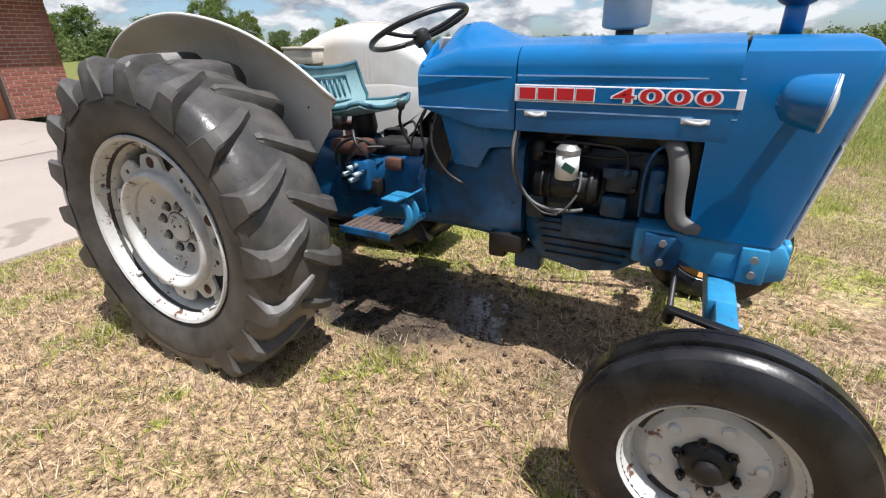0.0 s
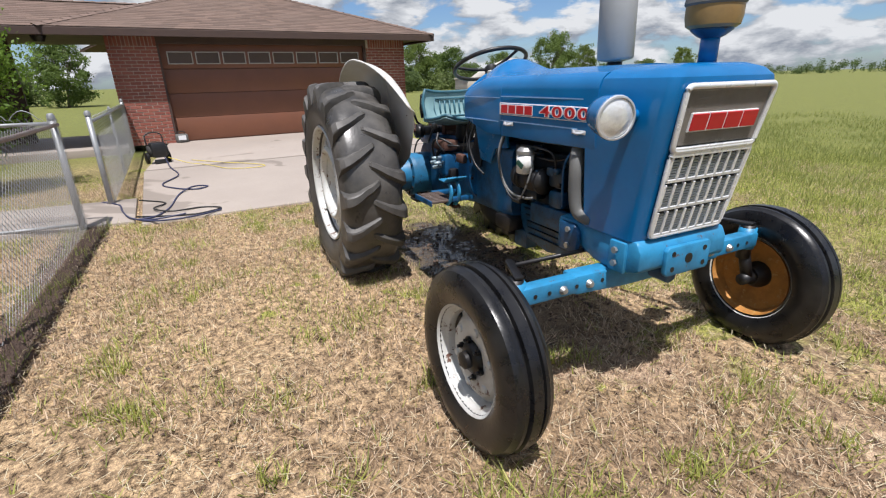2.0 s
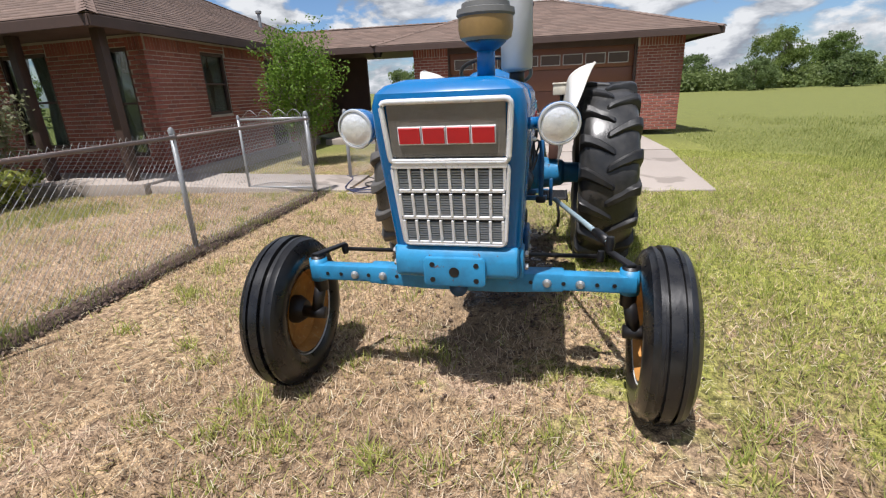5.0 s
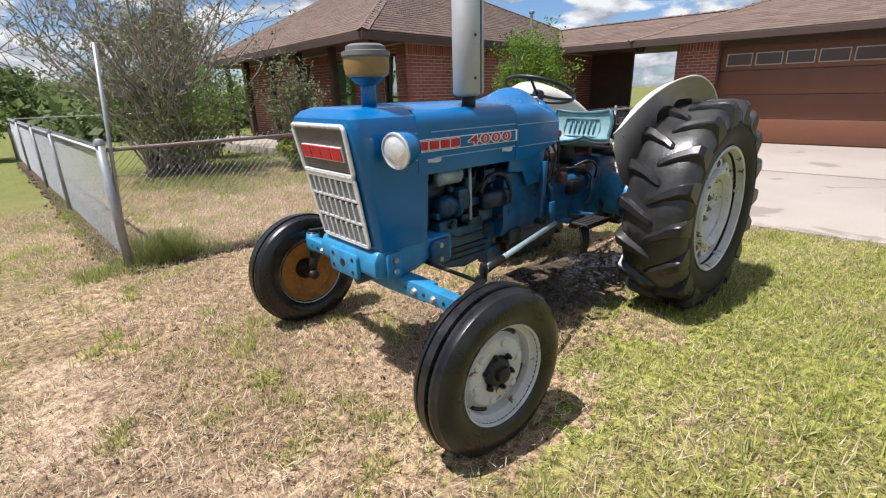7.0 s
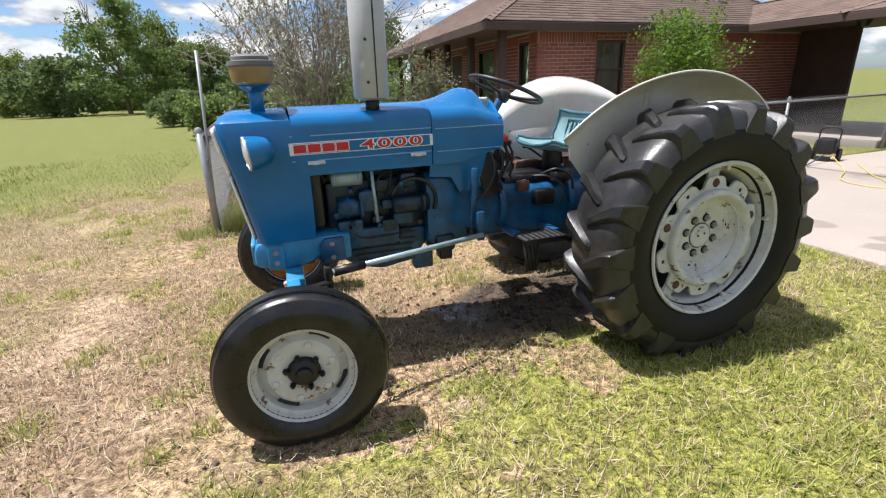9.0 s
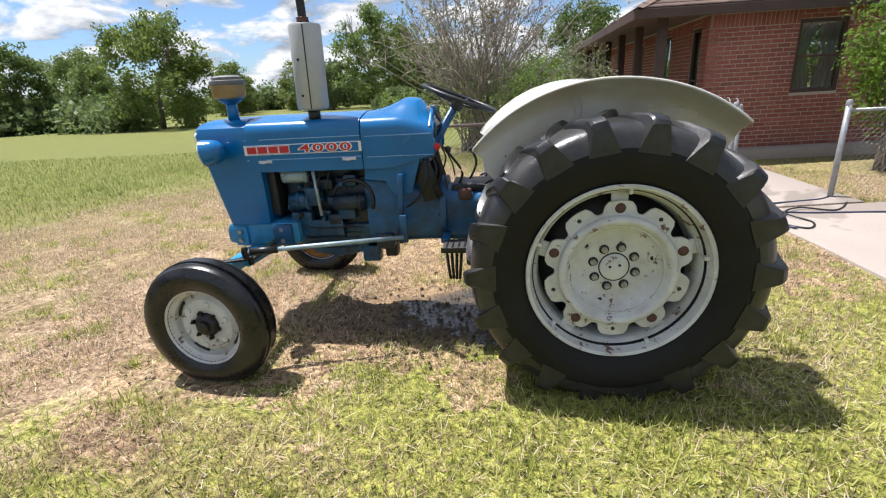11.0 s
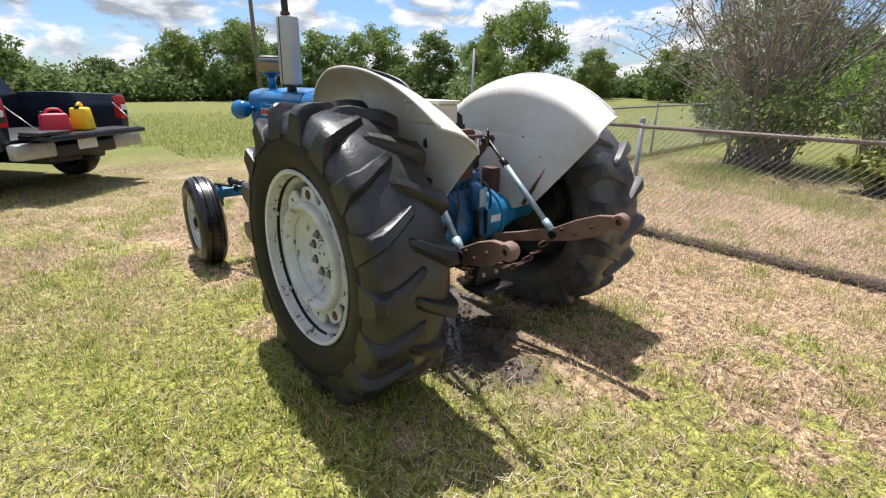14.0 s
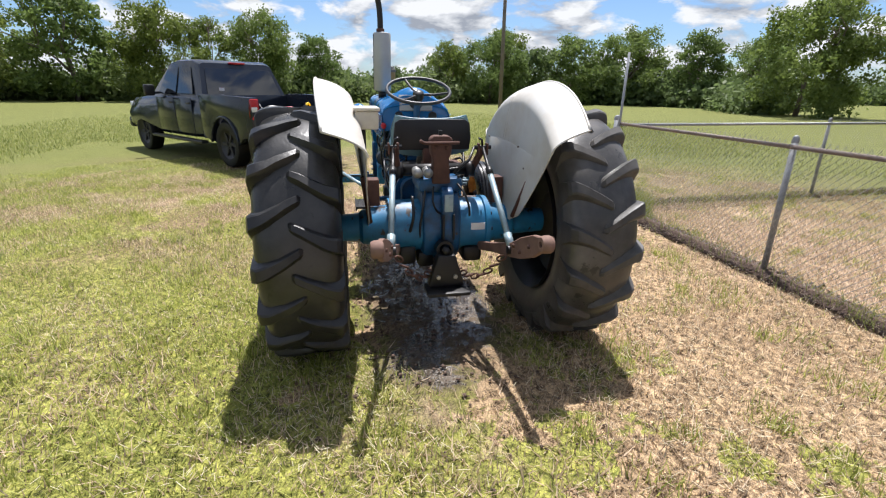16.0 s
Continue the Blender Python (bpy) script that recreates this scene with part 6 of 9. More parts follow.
# left side: injection pump, breather, starter, dipstick tube
pump = drum("injection_pump", (1.72, 0.19, 0.87), (1.86, 0.19, 0.87), 0.055, "engine_blue", "blue oily injection pump", None, ((0.1, 0.07, 0.02), (0.6, 0.062, 0.015)))
block("pump_head", (1.70, 0.20, 0.90), (0.10, 0.09, 0.12), "engine_blue", 0.02, "", pump)
drum("air_drum", (1.72, 0.205, 1.035), (1.88, 0.205, 1.035), 0.045, "worn_rod", "pale worn cylindrical breather", None, ((0.1, 0.047, 0.01), (0.9, 0.047, 0.01)))
part("dipstick_tube", rod(bmesh.new(), (1.655, 0.235, 0.78), (1.67, 0.245, 1.08), 0.010, n=10), M["worn_rod"], engine, "grey dipstick tube", 40)
drum("starter", (1.36, 0.225, 0.86), (1.56, 0.225, 0.86), 0.05, "engine", "oily starter motor", None, ((0.15, 0.055, 0.02),))
part("bell_arc", tube(bmesh.new(), [(1.44 + 0.13 * math.cos(t), 0.225, 0.87 + 0.13 * math.sin(t)) for t in np.linspace(0.3, 3.6, 16)], 0.012, 8), M["black"], T, "thick black cable loop", 45)
for k, (x, y, z, sx, sy, sz) in enumerate(((1.50, 0.17, 0.80, 0.12, 0.08, 0.12), (1.58, 0.18, 0.74, 0.10, 0.07, 0.08), (1.80, 0.18, 0.76, 0.14, 0.08, 0.08), (1.62, 0.165, 0.97, 0.10, 0.08, 0.07), (1.46, 0.17, 0.99, 0.09, 0.08, 0.08), (1.50, -0.17, 0.78, 0.14, 0.07, 0.06), (1.72, -0.17, 0.79, 0.10, 0.08, 0.09), (1.42, -0.20, 0.76, 0.08, 0.07, 0.10))):
    block("casting", (x, y, z), (sx, sy, sz), "engine" if k % 2 else "engine_blue", 0.018, "", engine)
rc = random.Random(21)
for side in (1, -1):
    for k in range(16):
        x, z = rc.uniform(1.40, 1.90), rc.uniform(0.72, 1.04)
        y = side * rc.uniform(0.19, 0.235)
        kind = k % 4
        if kind == 0:
            part("bolt_head", hexbolt(bmesh.new(), (0, 0, 0), rc.uniform(0.010, 0.016), 0.014, side), M["grease_and_shade"], engine, "", 30, Matrix.Translation((x, y, z)))
        elif kind == 1:
            part("fitting", rod(bmesh.new(), (x, y - side * 0.04, z), (x + rc.uniform(-0.02, 0.02), y + side * 0.012, z), rc.uniform(0.012, 0.022), n=10), M["engine_blue"], engine, "", 40)
        elif kind == 2:
            dx, dz = rc.uniform(-0.10, 0.10), rc.uniform(-0.12, 0.12)
            part("pipe", tube(bmesh.new(), curve_pts([(x, y - side * 0.03, z), (x + dx * 0.4, y + side * 0.015, z + dz * 0.2), (x + dx, y - side * 0.03, z + dz)], 5), rc.uniform(0.004, 0.007), 7), M["grease_and_shade"], engine, "", 45)
        else:
            block("casting", (x, y - side * 0.03, z), (rc.uniform(0.03, 0.07), 0.06, rc.uniform(0.03, 0.08)), "engine_blue", 0.010, "", engine)
# manifold and heat shield under the bonnet
block("manifold", (1.62, 0.15, 1.115), (0.44, 0.08, 0.07), "rust", 0.02, "rusty exhaust manifold")
block("heat_shield", (1.62, -0.22, 1.075), (0.34, 0.06, 0.03), "engine", 0.008, "")
# tank side panels below the cowl
for s in (1, -1):
    bm = bmesh.new()
    slab(bm, [(0.99, 1.13), (1.34, 1.075), (1.35, 1.00), (1.22, 0.985), (1.17, 0.895), (1.06, 0.905)], s * 0.225, s * 0.243, 0.006)
    part("tank_panel", bm, M["blue"], T, "blue tank panel under the cowl", 35)
block("fuel_tank", (1.13, 0, 1.16), (0.36, 0.42, 0.20), "blue_cast", 0.04, "blue fuel tank inside the cowl")
# steering column, gear levers and pedals
col = part("steering_column", rod(bmesh.new(), (1.06, 0, 0.98), (0.785, 0, 1.405), 0.030, 0.024, 16), M["blue_cast"], T, "dark steering column", 40)
block("steering_box", (1.07, 0, 0.97), (0.16, 0.18, 0.16), "grease_and_shade", 0.03, "greasy steering box")
SW = pose(0.765, 0, 1.438, 0, -22, 0)
ring = [(0.228 * math.cos(t), 0.228 * math.sin(t), 0.0) for t in np.linspace(0, 2 * math.pi, 48, endpoint=False)]
sw = part("steering_wheel", tube(bmesh.new(), ring, 0.0125, 10, True), M["black"], T, "black ribbed steering wheel", 45, SW)
for k in range(3):
    t = 2 * math.pi * k / 3 + 0.35
    part("spoke", tube(bmesh.new(), curve_pts([(0.03 * math.cos(t), 0.03 * math.sin(t), -0.030), (0.12 * math.cos(t), 0.12 * math.sin(t), -0.022), (0.225 * math.cos(t), 0.225 * math.sin(t), 0.0)], 4), 0.009, 8), M["black"], sw, "", 45)
part("hub", lathe(bmesh.new(), [(0.0, 0.0), (0.026, -0.004), (0.038, -0.014), (0.042, -0.05), (0.030, -0.075)], 24, "z"), M["black"], sw, "", 40)
for pts, knob, lab in (
    ([(0.80, 0.09, 0.90), (0.76, 0.10, 1.00), (0.84, 0.13, 1.13)], (0.84, 0.13, 1.145), "black"),
    ([(0.74, -0.05, 0.90), (0.68, -0.06, 1.02), (0.70, -0.08, 1.10)], (0.70, -0.08, 1.11), "black"),
    ([(0.90, 0.22, 0.95), (0.87, 0.24, 1.05), (0.89, 0.25, 1.17)], (0.89, 0.25, 1.18), "red"),
    ([(0.30, -0.24, 0.93), (0.42, -0.26, 1.02), (0.47, -0.27, 1.05)], (0.475, -0.27, 1.055), "black"),
):
    lev = part("lever", tube(bmesh.new(), curve_pts(pts, 5), 0.008, 8), M["grease_and_shade"], T, "bent control lever with knob", 45)
    part("knob", lathe(bmesh.new(), [(0.0, 0.024), (0.018, 0.016), (0.022, 0.0), (0.014, -0.018), (0.0, -0.02)], 14, "z"), M[lab], lev, "", 40, Matrix.Translation(knob))
for s in (1, -1):
    # footboards with their hangers
    step = part("footboard", boxes(((0.735, s * 0.395, 0.622), (0.26, 0.17, 0.016)), bevel=0.004), M["plate" if s < 0 else "screen"], T, "worn ribbed steel footboard", 30)
    for k in range(7):
        part("tread_rib", boxes(((0.63 + 0.035 * k, s * 0.395, 0.632), (0.010, 0.155, 0.006)), bevel=0.002), M["plate" if s < 0 else "grease_and_shade"], step, "", 0)
    part("edge", boxes(((0.735, s * 0.484, 0.617), (0.27, 0.010, 0.034)), bevel=0.004), M["blue_cast" if s < 0 else "grease_and_shade"], step, "worn edge of the footboard", 0)
    part("hanger", boxes(((0.86, s * 0.27, 0.63), (0.05, 0.16, 0.03)), bevel=0.006), M["blue_cast"], step, "", 30)
    part("hanger", boxes(((0.60, s * 0.27, 0.62), (0.05, 0.18, 0.03)), bevel=0.006), M["blue_cast"], step, "", 30)
    for k in range(2 if s < 0 else 0):
        # flat curved arm that bows forwards round the footboard, with a long pad bent up at its front
        y = s * (0.300 + 0.055 * k)
        bow = [(0.840 - 0.01 * k, 0.585), (0.885, 0.625), (0.905, 0.675), (0.893, 0.715), (0.868, 0.745 - 0.012 * k)]
        bow = [(q.x, q.z) for q in (Vector(v) for v in curve_pts([(x, 0, z) for x, z in bow], 4))]
        inner = [(x - 0.034 + 0.012 * n / len(bow), z - 0.006) for n, (x, z) in enumerate(bow)]
        ped = part("pedal_arm", slab(bmesh.new(), bow + inner[::-1], y - 0.008, y + 0.008, 0.003), M["blue_light"], T, "flat curved blue pedal arm", 35)
        part("edge", tube(bmesh.new(), [(x, y, z) for x, z in bow], 0.007, 6), M["blue_light"], ped, "", 45)
        bm = bmesh.new()
        slab(bm, [(0.765, 0.742), (0.845, 0.738), (0.905, 0.772), (0.900, 0.780), (0.845, 0.749), (0.765, 0.752)], y - 0.030, y + 0.050, 0.003)
        part("pad", bm, M["blue_light"], ped, "worn pedal pad", 35)
    if s > 0:
        # hanging step under the left footboard
        bm = bmesh.new()
        for dx in (-0.045, -0.015, 0.015, 0.045):
            tube(bm, [(0.80 + dx, 0.42, 0.60), (0.80 + dx * 0.8, 0.435, 0.50), (0.80 + dx * 0.6, 0.43, 0.42)], 0.009, 6)
        part("battery_step", bm, M["grease_and_shade"], step, "dark barred hanger", 40)
# black side panel of the left footwell and control valve body
block("valve_body", (0.55, -0.215, 0.80), (0.12, 0.09, 0.15), "blue_cast", 0.02, "blue hydraulic valve body with fittings")
for k in range(4):
    t = k * 1.6
    part("fitting", rod(bmesh.new(), (0.55 + 0.03 * math.cos(t), -0.26, 0.82 + 0.03 * math.sin(t)), (0.55 + 0.03 * math.cos(t), -0.325, 0.82 + 0.03 * math.sin(t)), 0.012, n=8), M["worn_rod"], T, "pale worn pipe fitting", 40)
block("valve_body", (0.50, -0.20, 0.93), (0.20, 0.12, 0.07), "rust", 0.02, "rusty control housing")
block("side_tin", (0.97, -0.20, 0.97), (0.12, 0.012, 0.24), "grease_and_shade", 0.004, "black tin panel by the column", None, Matrix.Rotation(radians(18), 4, "Y"))
block("side_tin", (0.97, 0.20, 0.97), (0.12, 0.012, 0.24), "grease_and_shade", 0.004, "black tin panel by the column", None, Matrix.Rotation(radians(18), 4, "Y"))
for s in (1, -1):
    for pts, r in (([(0.94, s * 0.235, 1.15), (0.90, s * 0.245, 1.05), (0.93, s * 0.25, 0.93), (0.90, s * 0.22, 0.86)], 0.006), ([(0.92, s * 0.20, 1.15), (0.86, s * 0.235, 1.02), (0.84, s * 0.24, 0.92)], 0.005), ([(0.98, s * 0.22, 1.12), (0.96, s * 0.262, 1.0), (1.02, s * 0.26, 0.88), (1.10, s * 0.24, 0.82)], 0.007), ([(0.62, s * 0.20, 0.94), (0.55, s * 0.27, 0.98), (0.46, s * 0.28, 0.93), (0.42, s * 0.25, 0.84)], 0.008), ([(0.66, s * 0.17, 0.93), (0.58, s * 0.24, 0.93), (0.50, s * 0.27, 0.86), (0.50, s * 0.24, 0.76)], 0.007)):
        part("cable", tube(bmesh.new(), curve_pts(pts, 5), r, 8), M["black"], T, "black cable beside the column", 45)
for k, (x, y, z, sx, sy, sz, mt) in enumerate(((0.60, -0.20, 0.74, 0.10, 0.07, 0.08, "grease_and_shade"), (0.46, -0.21, 0.85, 0.08, 0.06, 0.10, "engine"), (0.72, -0.19, 0.86, 0.09, 0.05, 0.06, "rust"), (0.60, 0.20, 0.80, 0.14, 0.07, 0.10, "grease_and_shade"), (0.74, 0.19, 0.88, 0.08, 0.06, 0.07, "rust"), (0.48, 0.20, 0.92, 0.12, 0.08, 0.06, "grease_and_shade"))):
    block("casting", (x, y, z), (sx, sy, sz), mt, 0.016, "", trans)
block("gear_cover", (0.66, 0, 0.905), (0.34, 0.26, 0.05), "grease_and_shade", 0.015, "greasy gearbox cover")

# --- exhaust and air intake ---
ex = part("muffler_neck", rod(bmesh.new(), (1.625, 0.197, 1.36), (1.625, 0.197, 1.43), 0.036, n=18), M["grease_and_shade"], T, "dark exhaust neck", 40)
bm = lathe(bmesh.new(), [(0.0, 0.0), (0.040, 0.002), (0.085, 0.012), (0.092, 0.022), (0.092, 0.462), (0.086, 0.474), (0.040, 0.482), (0.0, 0.482)], 40, "z")
bmesh.ops.transform(bm, matrix=Matrix.Diagonal((1.0, 0.80, 1, 1)), verts=bm.verts[:])
part("muffler", bm, M["muffler"], ex, "tall silver oval muffler", 35, pose(1.625, 0.197, 1.415, 0.8, -1.2, 12))
part("seam", boxes(((0, 0.0745, 0.24), (0.006, 0.004, 0.45))), M["grease_and_shade"], ex, "dark muffler seam", 0, pose(1.625, 0.197, 1.415, 0.8, -1.2, 12))
for z in (1.505, 1.70):
    part("rivet", lathe(bmesh.new(), [(0.0, 0.004), (0.007, 0.003), (0.008, 0.0)], 10), M["grease_and_shade"], ex, "", 40, Matrix.Translation((1.650, 0.270, z)))
part("tailpipe", tube(bmesh.new(), curve_pts([(1.617, 0.200, 1.885), (1.617, 0.200, 2.00), (1.617, 0.207, 2.10), (1.597, 0.232, 2.19), (1.557, 0.277, 2.26)], 5), 0.024, 14), M["grease_and_shade"], ex, "dark bent exhaust stack", 45)
part("clamp", lathe(bmesh.new(), [(0.026, -0.015), (0.034, -0.012), (0.034, 0.012), (0.026, 0.015)], 20, "z", None, True), M["rust"], ex, "", 35, Matrix.Translation((1.617, 0.200, 1.91)))
pre = part("intake_pipe", rod(bmesh.new(), (2.185, 0.122, 1.37), (2.185, 0.122, 1.51), 0.034, n=20), M["blue"], T, "blue air intake pipe", 40)
part("collar", lathe(bmesh.new(), [(0.034, -0.02), (0.050, -0.012), (0.075, 0.008), (0.075, 0.014), (0.034, 0.014)], 30, "z", None, True), M["blue_cast"], pre, "", 35, Matrix.Translation((2.185, 0.122, 1.500)))
part("bowl", lathe(bmesh.new(), [(0.0, 0.0), (0.080, 0.0), (0.094, 0.010), (0.100, 0.040), (0.100, 0.078), (0.0, 0.078)], 40, "z"), M["amber"], pre, "amber plastic pre-cleaner bowl", 35, Matrix.Translation((2.185, 0.122, 1.514)))
part("lid", lathe(bmesh.new(), [(0.0, 0.058), (0.07, 0.056), (0.086, 0.046), (0.088, 0.030), (0.104, 0.026), (0.106, 0.008), (0.100, 0.0), (0.0, 0.0)], 40, "z"), M["hose_grey"], pre, "dusty grey pre-cleaner lid", 35, Matrix.Translation((2.185, 0.122, 1.592)))

# --- seat ---
seat_rows = []
for v in np.linspace(0, 1, 13):
    row = []
    for u in np.linspace(-1, 1, 15):
        if v < 0.6:
            q = v / 0.6
            x, z = 0.595 - 0.335 * q, 1.085 - 0.030 * math.sin(q * math.pi * 0.5) + 0.012 * (1 - q) ** 2
        else:
            q = (v - 0.6) / 0.4
            x, z = 0.260 - 0.060 * q - 0.02 * math.sin(q * math.pi), 1.055 + 0.215 * q
        w = 0.245 * (0.90 + 0.10 * math.sin(min(1, v * 1.6) * math.pi / 2)) * (1 - 0.10 * max(0, v - 0.85) / 0.15)
        dish = 0.035 * (abs(u) ** 3)
        row.append((x + (0.03 * abs(u) ** 3 if v > 0.6 else -0.03 * abs(u) ** 4 * (v < 0.1)), u * w, z + (dish if v <= 0.6 else dish * (1 - (v - 0.6)))))
    seat_rows.append(row)
seat = part("seat", shell(seat_rows, 0.018), M["seat"], T, "worn teal vinyl seat with cracked pale patches", 50)
edge = [seat_rows[0][k] for k in range(15)] + [r[-1] for r in seat_rows[1:]] + seat_rows[-1][::-1][1:] + [r[0] for r in seat_rows[::-1][1:-1]]
part("piping", tube(bmesh.new(), edge, 0.011, 8, True), M["seatdark"], seat, "dark teal edge roll", 50)
for k in range(6):
    y = -0.10 + 0.04 * k
    part("seat_rib", tube(bmesh.new(), [(0.232, y, 1.12), (0.222, y, 1.16), (0.214, y, 1.21)], 0.007, 6), M["seatdark"], seat, "stitched rib", 50)
part("rib_frame", tube(bmesh.new(), [(0.238 - 0.028 * (z - 1.10) / 0.13, y, z) for y, z in ((-0.14, 1.10), (0.14, 1.10), (0.15, 1.15), (0.14, 1.225), (-0.14, 1.225), (-0.15, 1.15))], 0.006, 6, True), M["seatdark"], seat, "", 50)
bm = bmesh.new()
slab(bm, [(-0.235, 1.09), (0.235, 1.09), (0.245, 1.16), (0.235, 1.255), (0.20, 1.275), (-0.20, 1.275), (-0.235, 1.255), (-0.245, 1.16)], 0.165, 0.180, 0.005, "x")
part("seat_back", bm, M["grease_and_shade"], seat, "dark steel back of the seat", 30)
part("seat_spring", lathe(bmesh.new(), [(0.0, 0.13), (0.06, 0.12), (0.07, 0.05), (0.05, 0.0), (0.0, 0.0)], 20, "z"), M["grease_and_shade"], seat, "", 40, Matrix.Translation((0.42, 0, 0.93)))
part("seat_bracket", boxes(((0.30, 0, 0.98), (0.30, 0.09, 0.03)), ((0.18, 0, 1.03), (0.05, 0.12, 0.14)), bevel=0.008), M["rust"], seat, "rusty seat bracket", 35)
toolbox = part("tool_tray", boxes(((-0.33, 0.425, 1.310), (0.24, 0.11, 0.085)), bevel=0.010), M["woodbox"], T, "cream painted tool tray beside the seat", 30)
part("tray_lid", boxes(((-0.33, 0.425, 1.360), (0.255, 0.125, 0.016)), bevel=0.005), M["woodbox"], toolbox, "", 30)
part("tray_foot", boxes(((-0.33, 0.445, 1.22), (0.03, 0.03, 0.12)), bevel=0.004), M["grease_and_shade"], toolbox, "", 30)


# --- fenders ---
def fender(s):
    """Upright inner plate that follows the tyre, cut to a blunt point below, with a narrow rolled crown along its top."""
    n = 36
    cz = 0.66
    a0, a1 = radians(38), radians(142)  # from the front tip over the top to the back tip
    yi = 0.425
    yt = 0.480
    low_pts = [(0.60, 1.06), (0.42, 0.86), (0.20, 0.74), (-0.12, 0.695), (-0.285, 0.766), (-0.648, 1.165)]

    def low_at(u):
        k = min(int(u * 5), 4)
        q = u * 5 - k
        (xa, za), (xb, zb) = low_pts[k], low_pts[k + 1]
        return xa + (xb - xa) * q, za + (zb - za) * q
    rows = []
    for k in range(n + 1):
        u = k / n
        t = a0 + (a1 - a0) * u
        back = max(0.0, (u - 0.55) / 0.45) ** 1.6
        r = 0.846 + 0.041 * back
        yr = yt - 0.042 * back
        w = 0.028 + 0.165 * min(1.0, u / 0.42) ** 0.8
        deep = 0.135 * (0.4 + 0.6 * w / 0.19) * (1 - 0.54 * back)
        row = []
        # the sheet flares outwards in a quarter round to its highest, outer edge
        for j in range(12):
            q = radians(76) * (1 - j / 11)
            rr = r - deep * (1 - math.sin(q))
            tt = t - radians(6) * (1 - j / 11) * u ** 4
            row.append((rr * math.cos(tt), s * (yr + 1.32 * w * (1 - math.cos(q))), cz + rr * math.sin(tt)))
        rr = r - deep
        top = (rr * math.cos(t), cz + rr * math.sin(t))
        lx, lz = low_at(u)
        fall = min(1.0, math.hypot(top[0] - lx, top[1] - lz) / 0.55)
        for j in range(1, 7):
            q = j / 6
            row.append((top[0] + (lx - top[0]) * q, s * (yr + (yi - yr) * fall * q ** 0.8), top[1] + (lz - top[1]) * q))
        rows.append(row)
    f = part("fender", shell(rows, 0.005), M["fender"], T, "weathered white fender with rust spots", 40)
    edge = [r[0] for r in rows]
    part("rolled_edge", tube(bmesh.new(), edge, 0.007, 8), M["fender"], f, "", 45)
    for side_rows, nm in ((rows[0], "front_edge"), (rows[-1], "rear_edge")):
        part(nm, tube(bmesh.new(), side_rows, 0.006, 6), M["fender"], f, "", 45)
    # pressed ribs across the plate and the embossed arch
    for u in (0.40, 0.44):
        row = rows[int(u * n)]
        part("stiffener", tube(bmesh.new(), [(p[0], p[1] + s * 0.004, p[2]) for p in row[7:16]], 0.006, 6), M["fender"], f, "pressed stiffening rib", 45)
    # shallow raised panel inside the arch, towards the seat
    pan = []
    for k in range(4, 31):
        r0, r1 = Vector(rows[k][13]), Vector(rows[k][16])
        fade = math.sin((k - 4) / 26 * math.pi) ** 0.5
        o = Vector((0, -s * 0.006 * fade, 0))
        pan.append([r0 + Vector((0, s * 0.001, 0)), r0.lerp(r1, 0.06) + o, r0.lerp(r1, 0.5) + o, r0.lerp(r1, 0.94) + o])
    bm = bmesh.new()
    loft(bm, pan, False, False)
    part("embossed_panel", bm, M["fender"], f, "shallow pressed panel", 40)
    for u, q in ((0.12, 13), (0.62, 13), (0.75, 14)):
        p = Vector(rows[int(u * n)][q])
        part("fender_bolt", lathe(bmesh.new(), [(0.0, 0.009), (0.0045, 0.008), (0.005, -0.008), (0.0, -0.008)], 10), M["rust"], f, "", 40, Matrix.Translation(p))
    part("fender_bracket", boxes(((0.05, s * 0.385, 0.86), (0.10, 0.07, 0.16)), bevel=0.008), M["rust"], f, "rusty fender bracket", 35)
    part("fender_brace", rod(bmesh.new(), (-0.20, s * 0.42, 0.74), (-0.36, s * (yi + 0.03), 1.02), 0.014, n=10), M["rust"], f, "rusty rear brace", 40)
    return f


fender(1), fender(-1)

# --- rear end ---
RC = 0.0
bm = bmesh.new()
rows = []
for y, r in ((-0.68, 0.075), (-0.48, 0.085), (-0.46, 0.105), (-0.40, 0.115), (-0.31, 0.130), (-0.305, 0.168), (-0.275, 0.172), (-0.27, 0.158), (-0.16, 0.160), (0.16, 0.160), (0.27, 0.158), (0.275, 0.172), (0.305, 0.168), (0.31, 0.130), (0.40, 0.115), (0.46, 0.105), (0.48, 0.085), (0.68, 0.075)):
    rows.append([(0.0 + math.cos(t) * r, y, 0.655 + math.sin(t) * r) for t in np.linspace(0, 2 * math.pi, 36, endpoint=False)])
loft(bm, rows)
ra = part("rear_axle", bm, M["blue_axle"], T, "bright blue rear axle housing streaked with grease", 30)
for y, d in ((-0.305, -1), (0.305, 1)):
    for k in range(10):
        t = 2 * math.pi * k / 10
        part("bolt", hexbolt(bmesh.new(), (0, 0, 0), 0.011, 0.010, d), M["grease_and_shade"], ra, "", 30, pose(math.cos(t) * 0.150, y, 0.655 + math.sin(t) * 0.150))
part("label_plate", boxes(((0, 0, 0), (0.004, 0.085, 0.044)), bevel=0.001), M["decal"], ra, "small pale label plate", 0, pose(-0.160, -0.222, 0.675, 0, -6, 0))
bm = bmesh.new()
slab(bm, [(0.24, 0.86), (0.20, 0.90), (-0.06, 0.90), (-0.13, 0.86), (-0.175, 0.80), (-0.19, 0.64), (-0.16, 0.52), (-0.10, 0.46), (0.20, 0.48)], RC - 0.115, RC + 0.115, 0.03)
dif = part("differential_case", bm, M["blue_cast"], T, "blue cast rear case streaked with grease", 35)
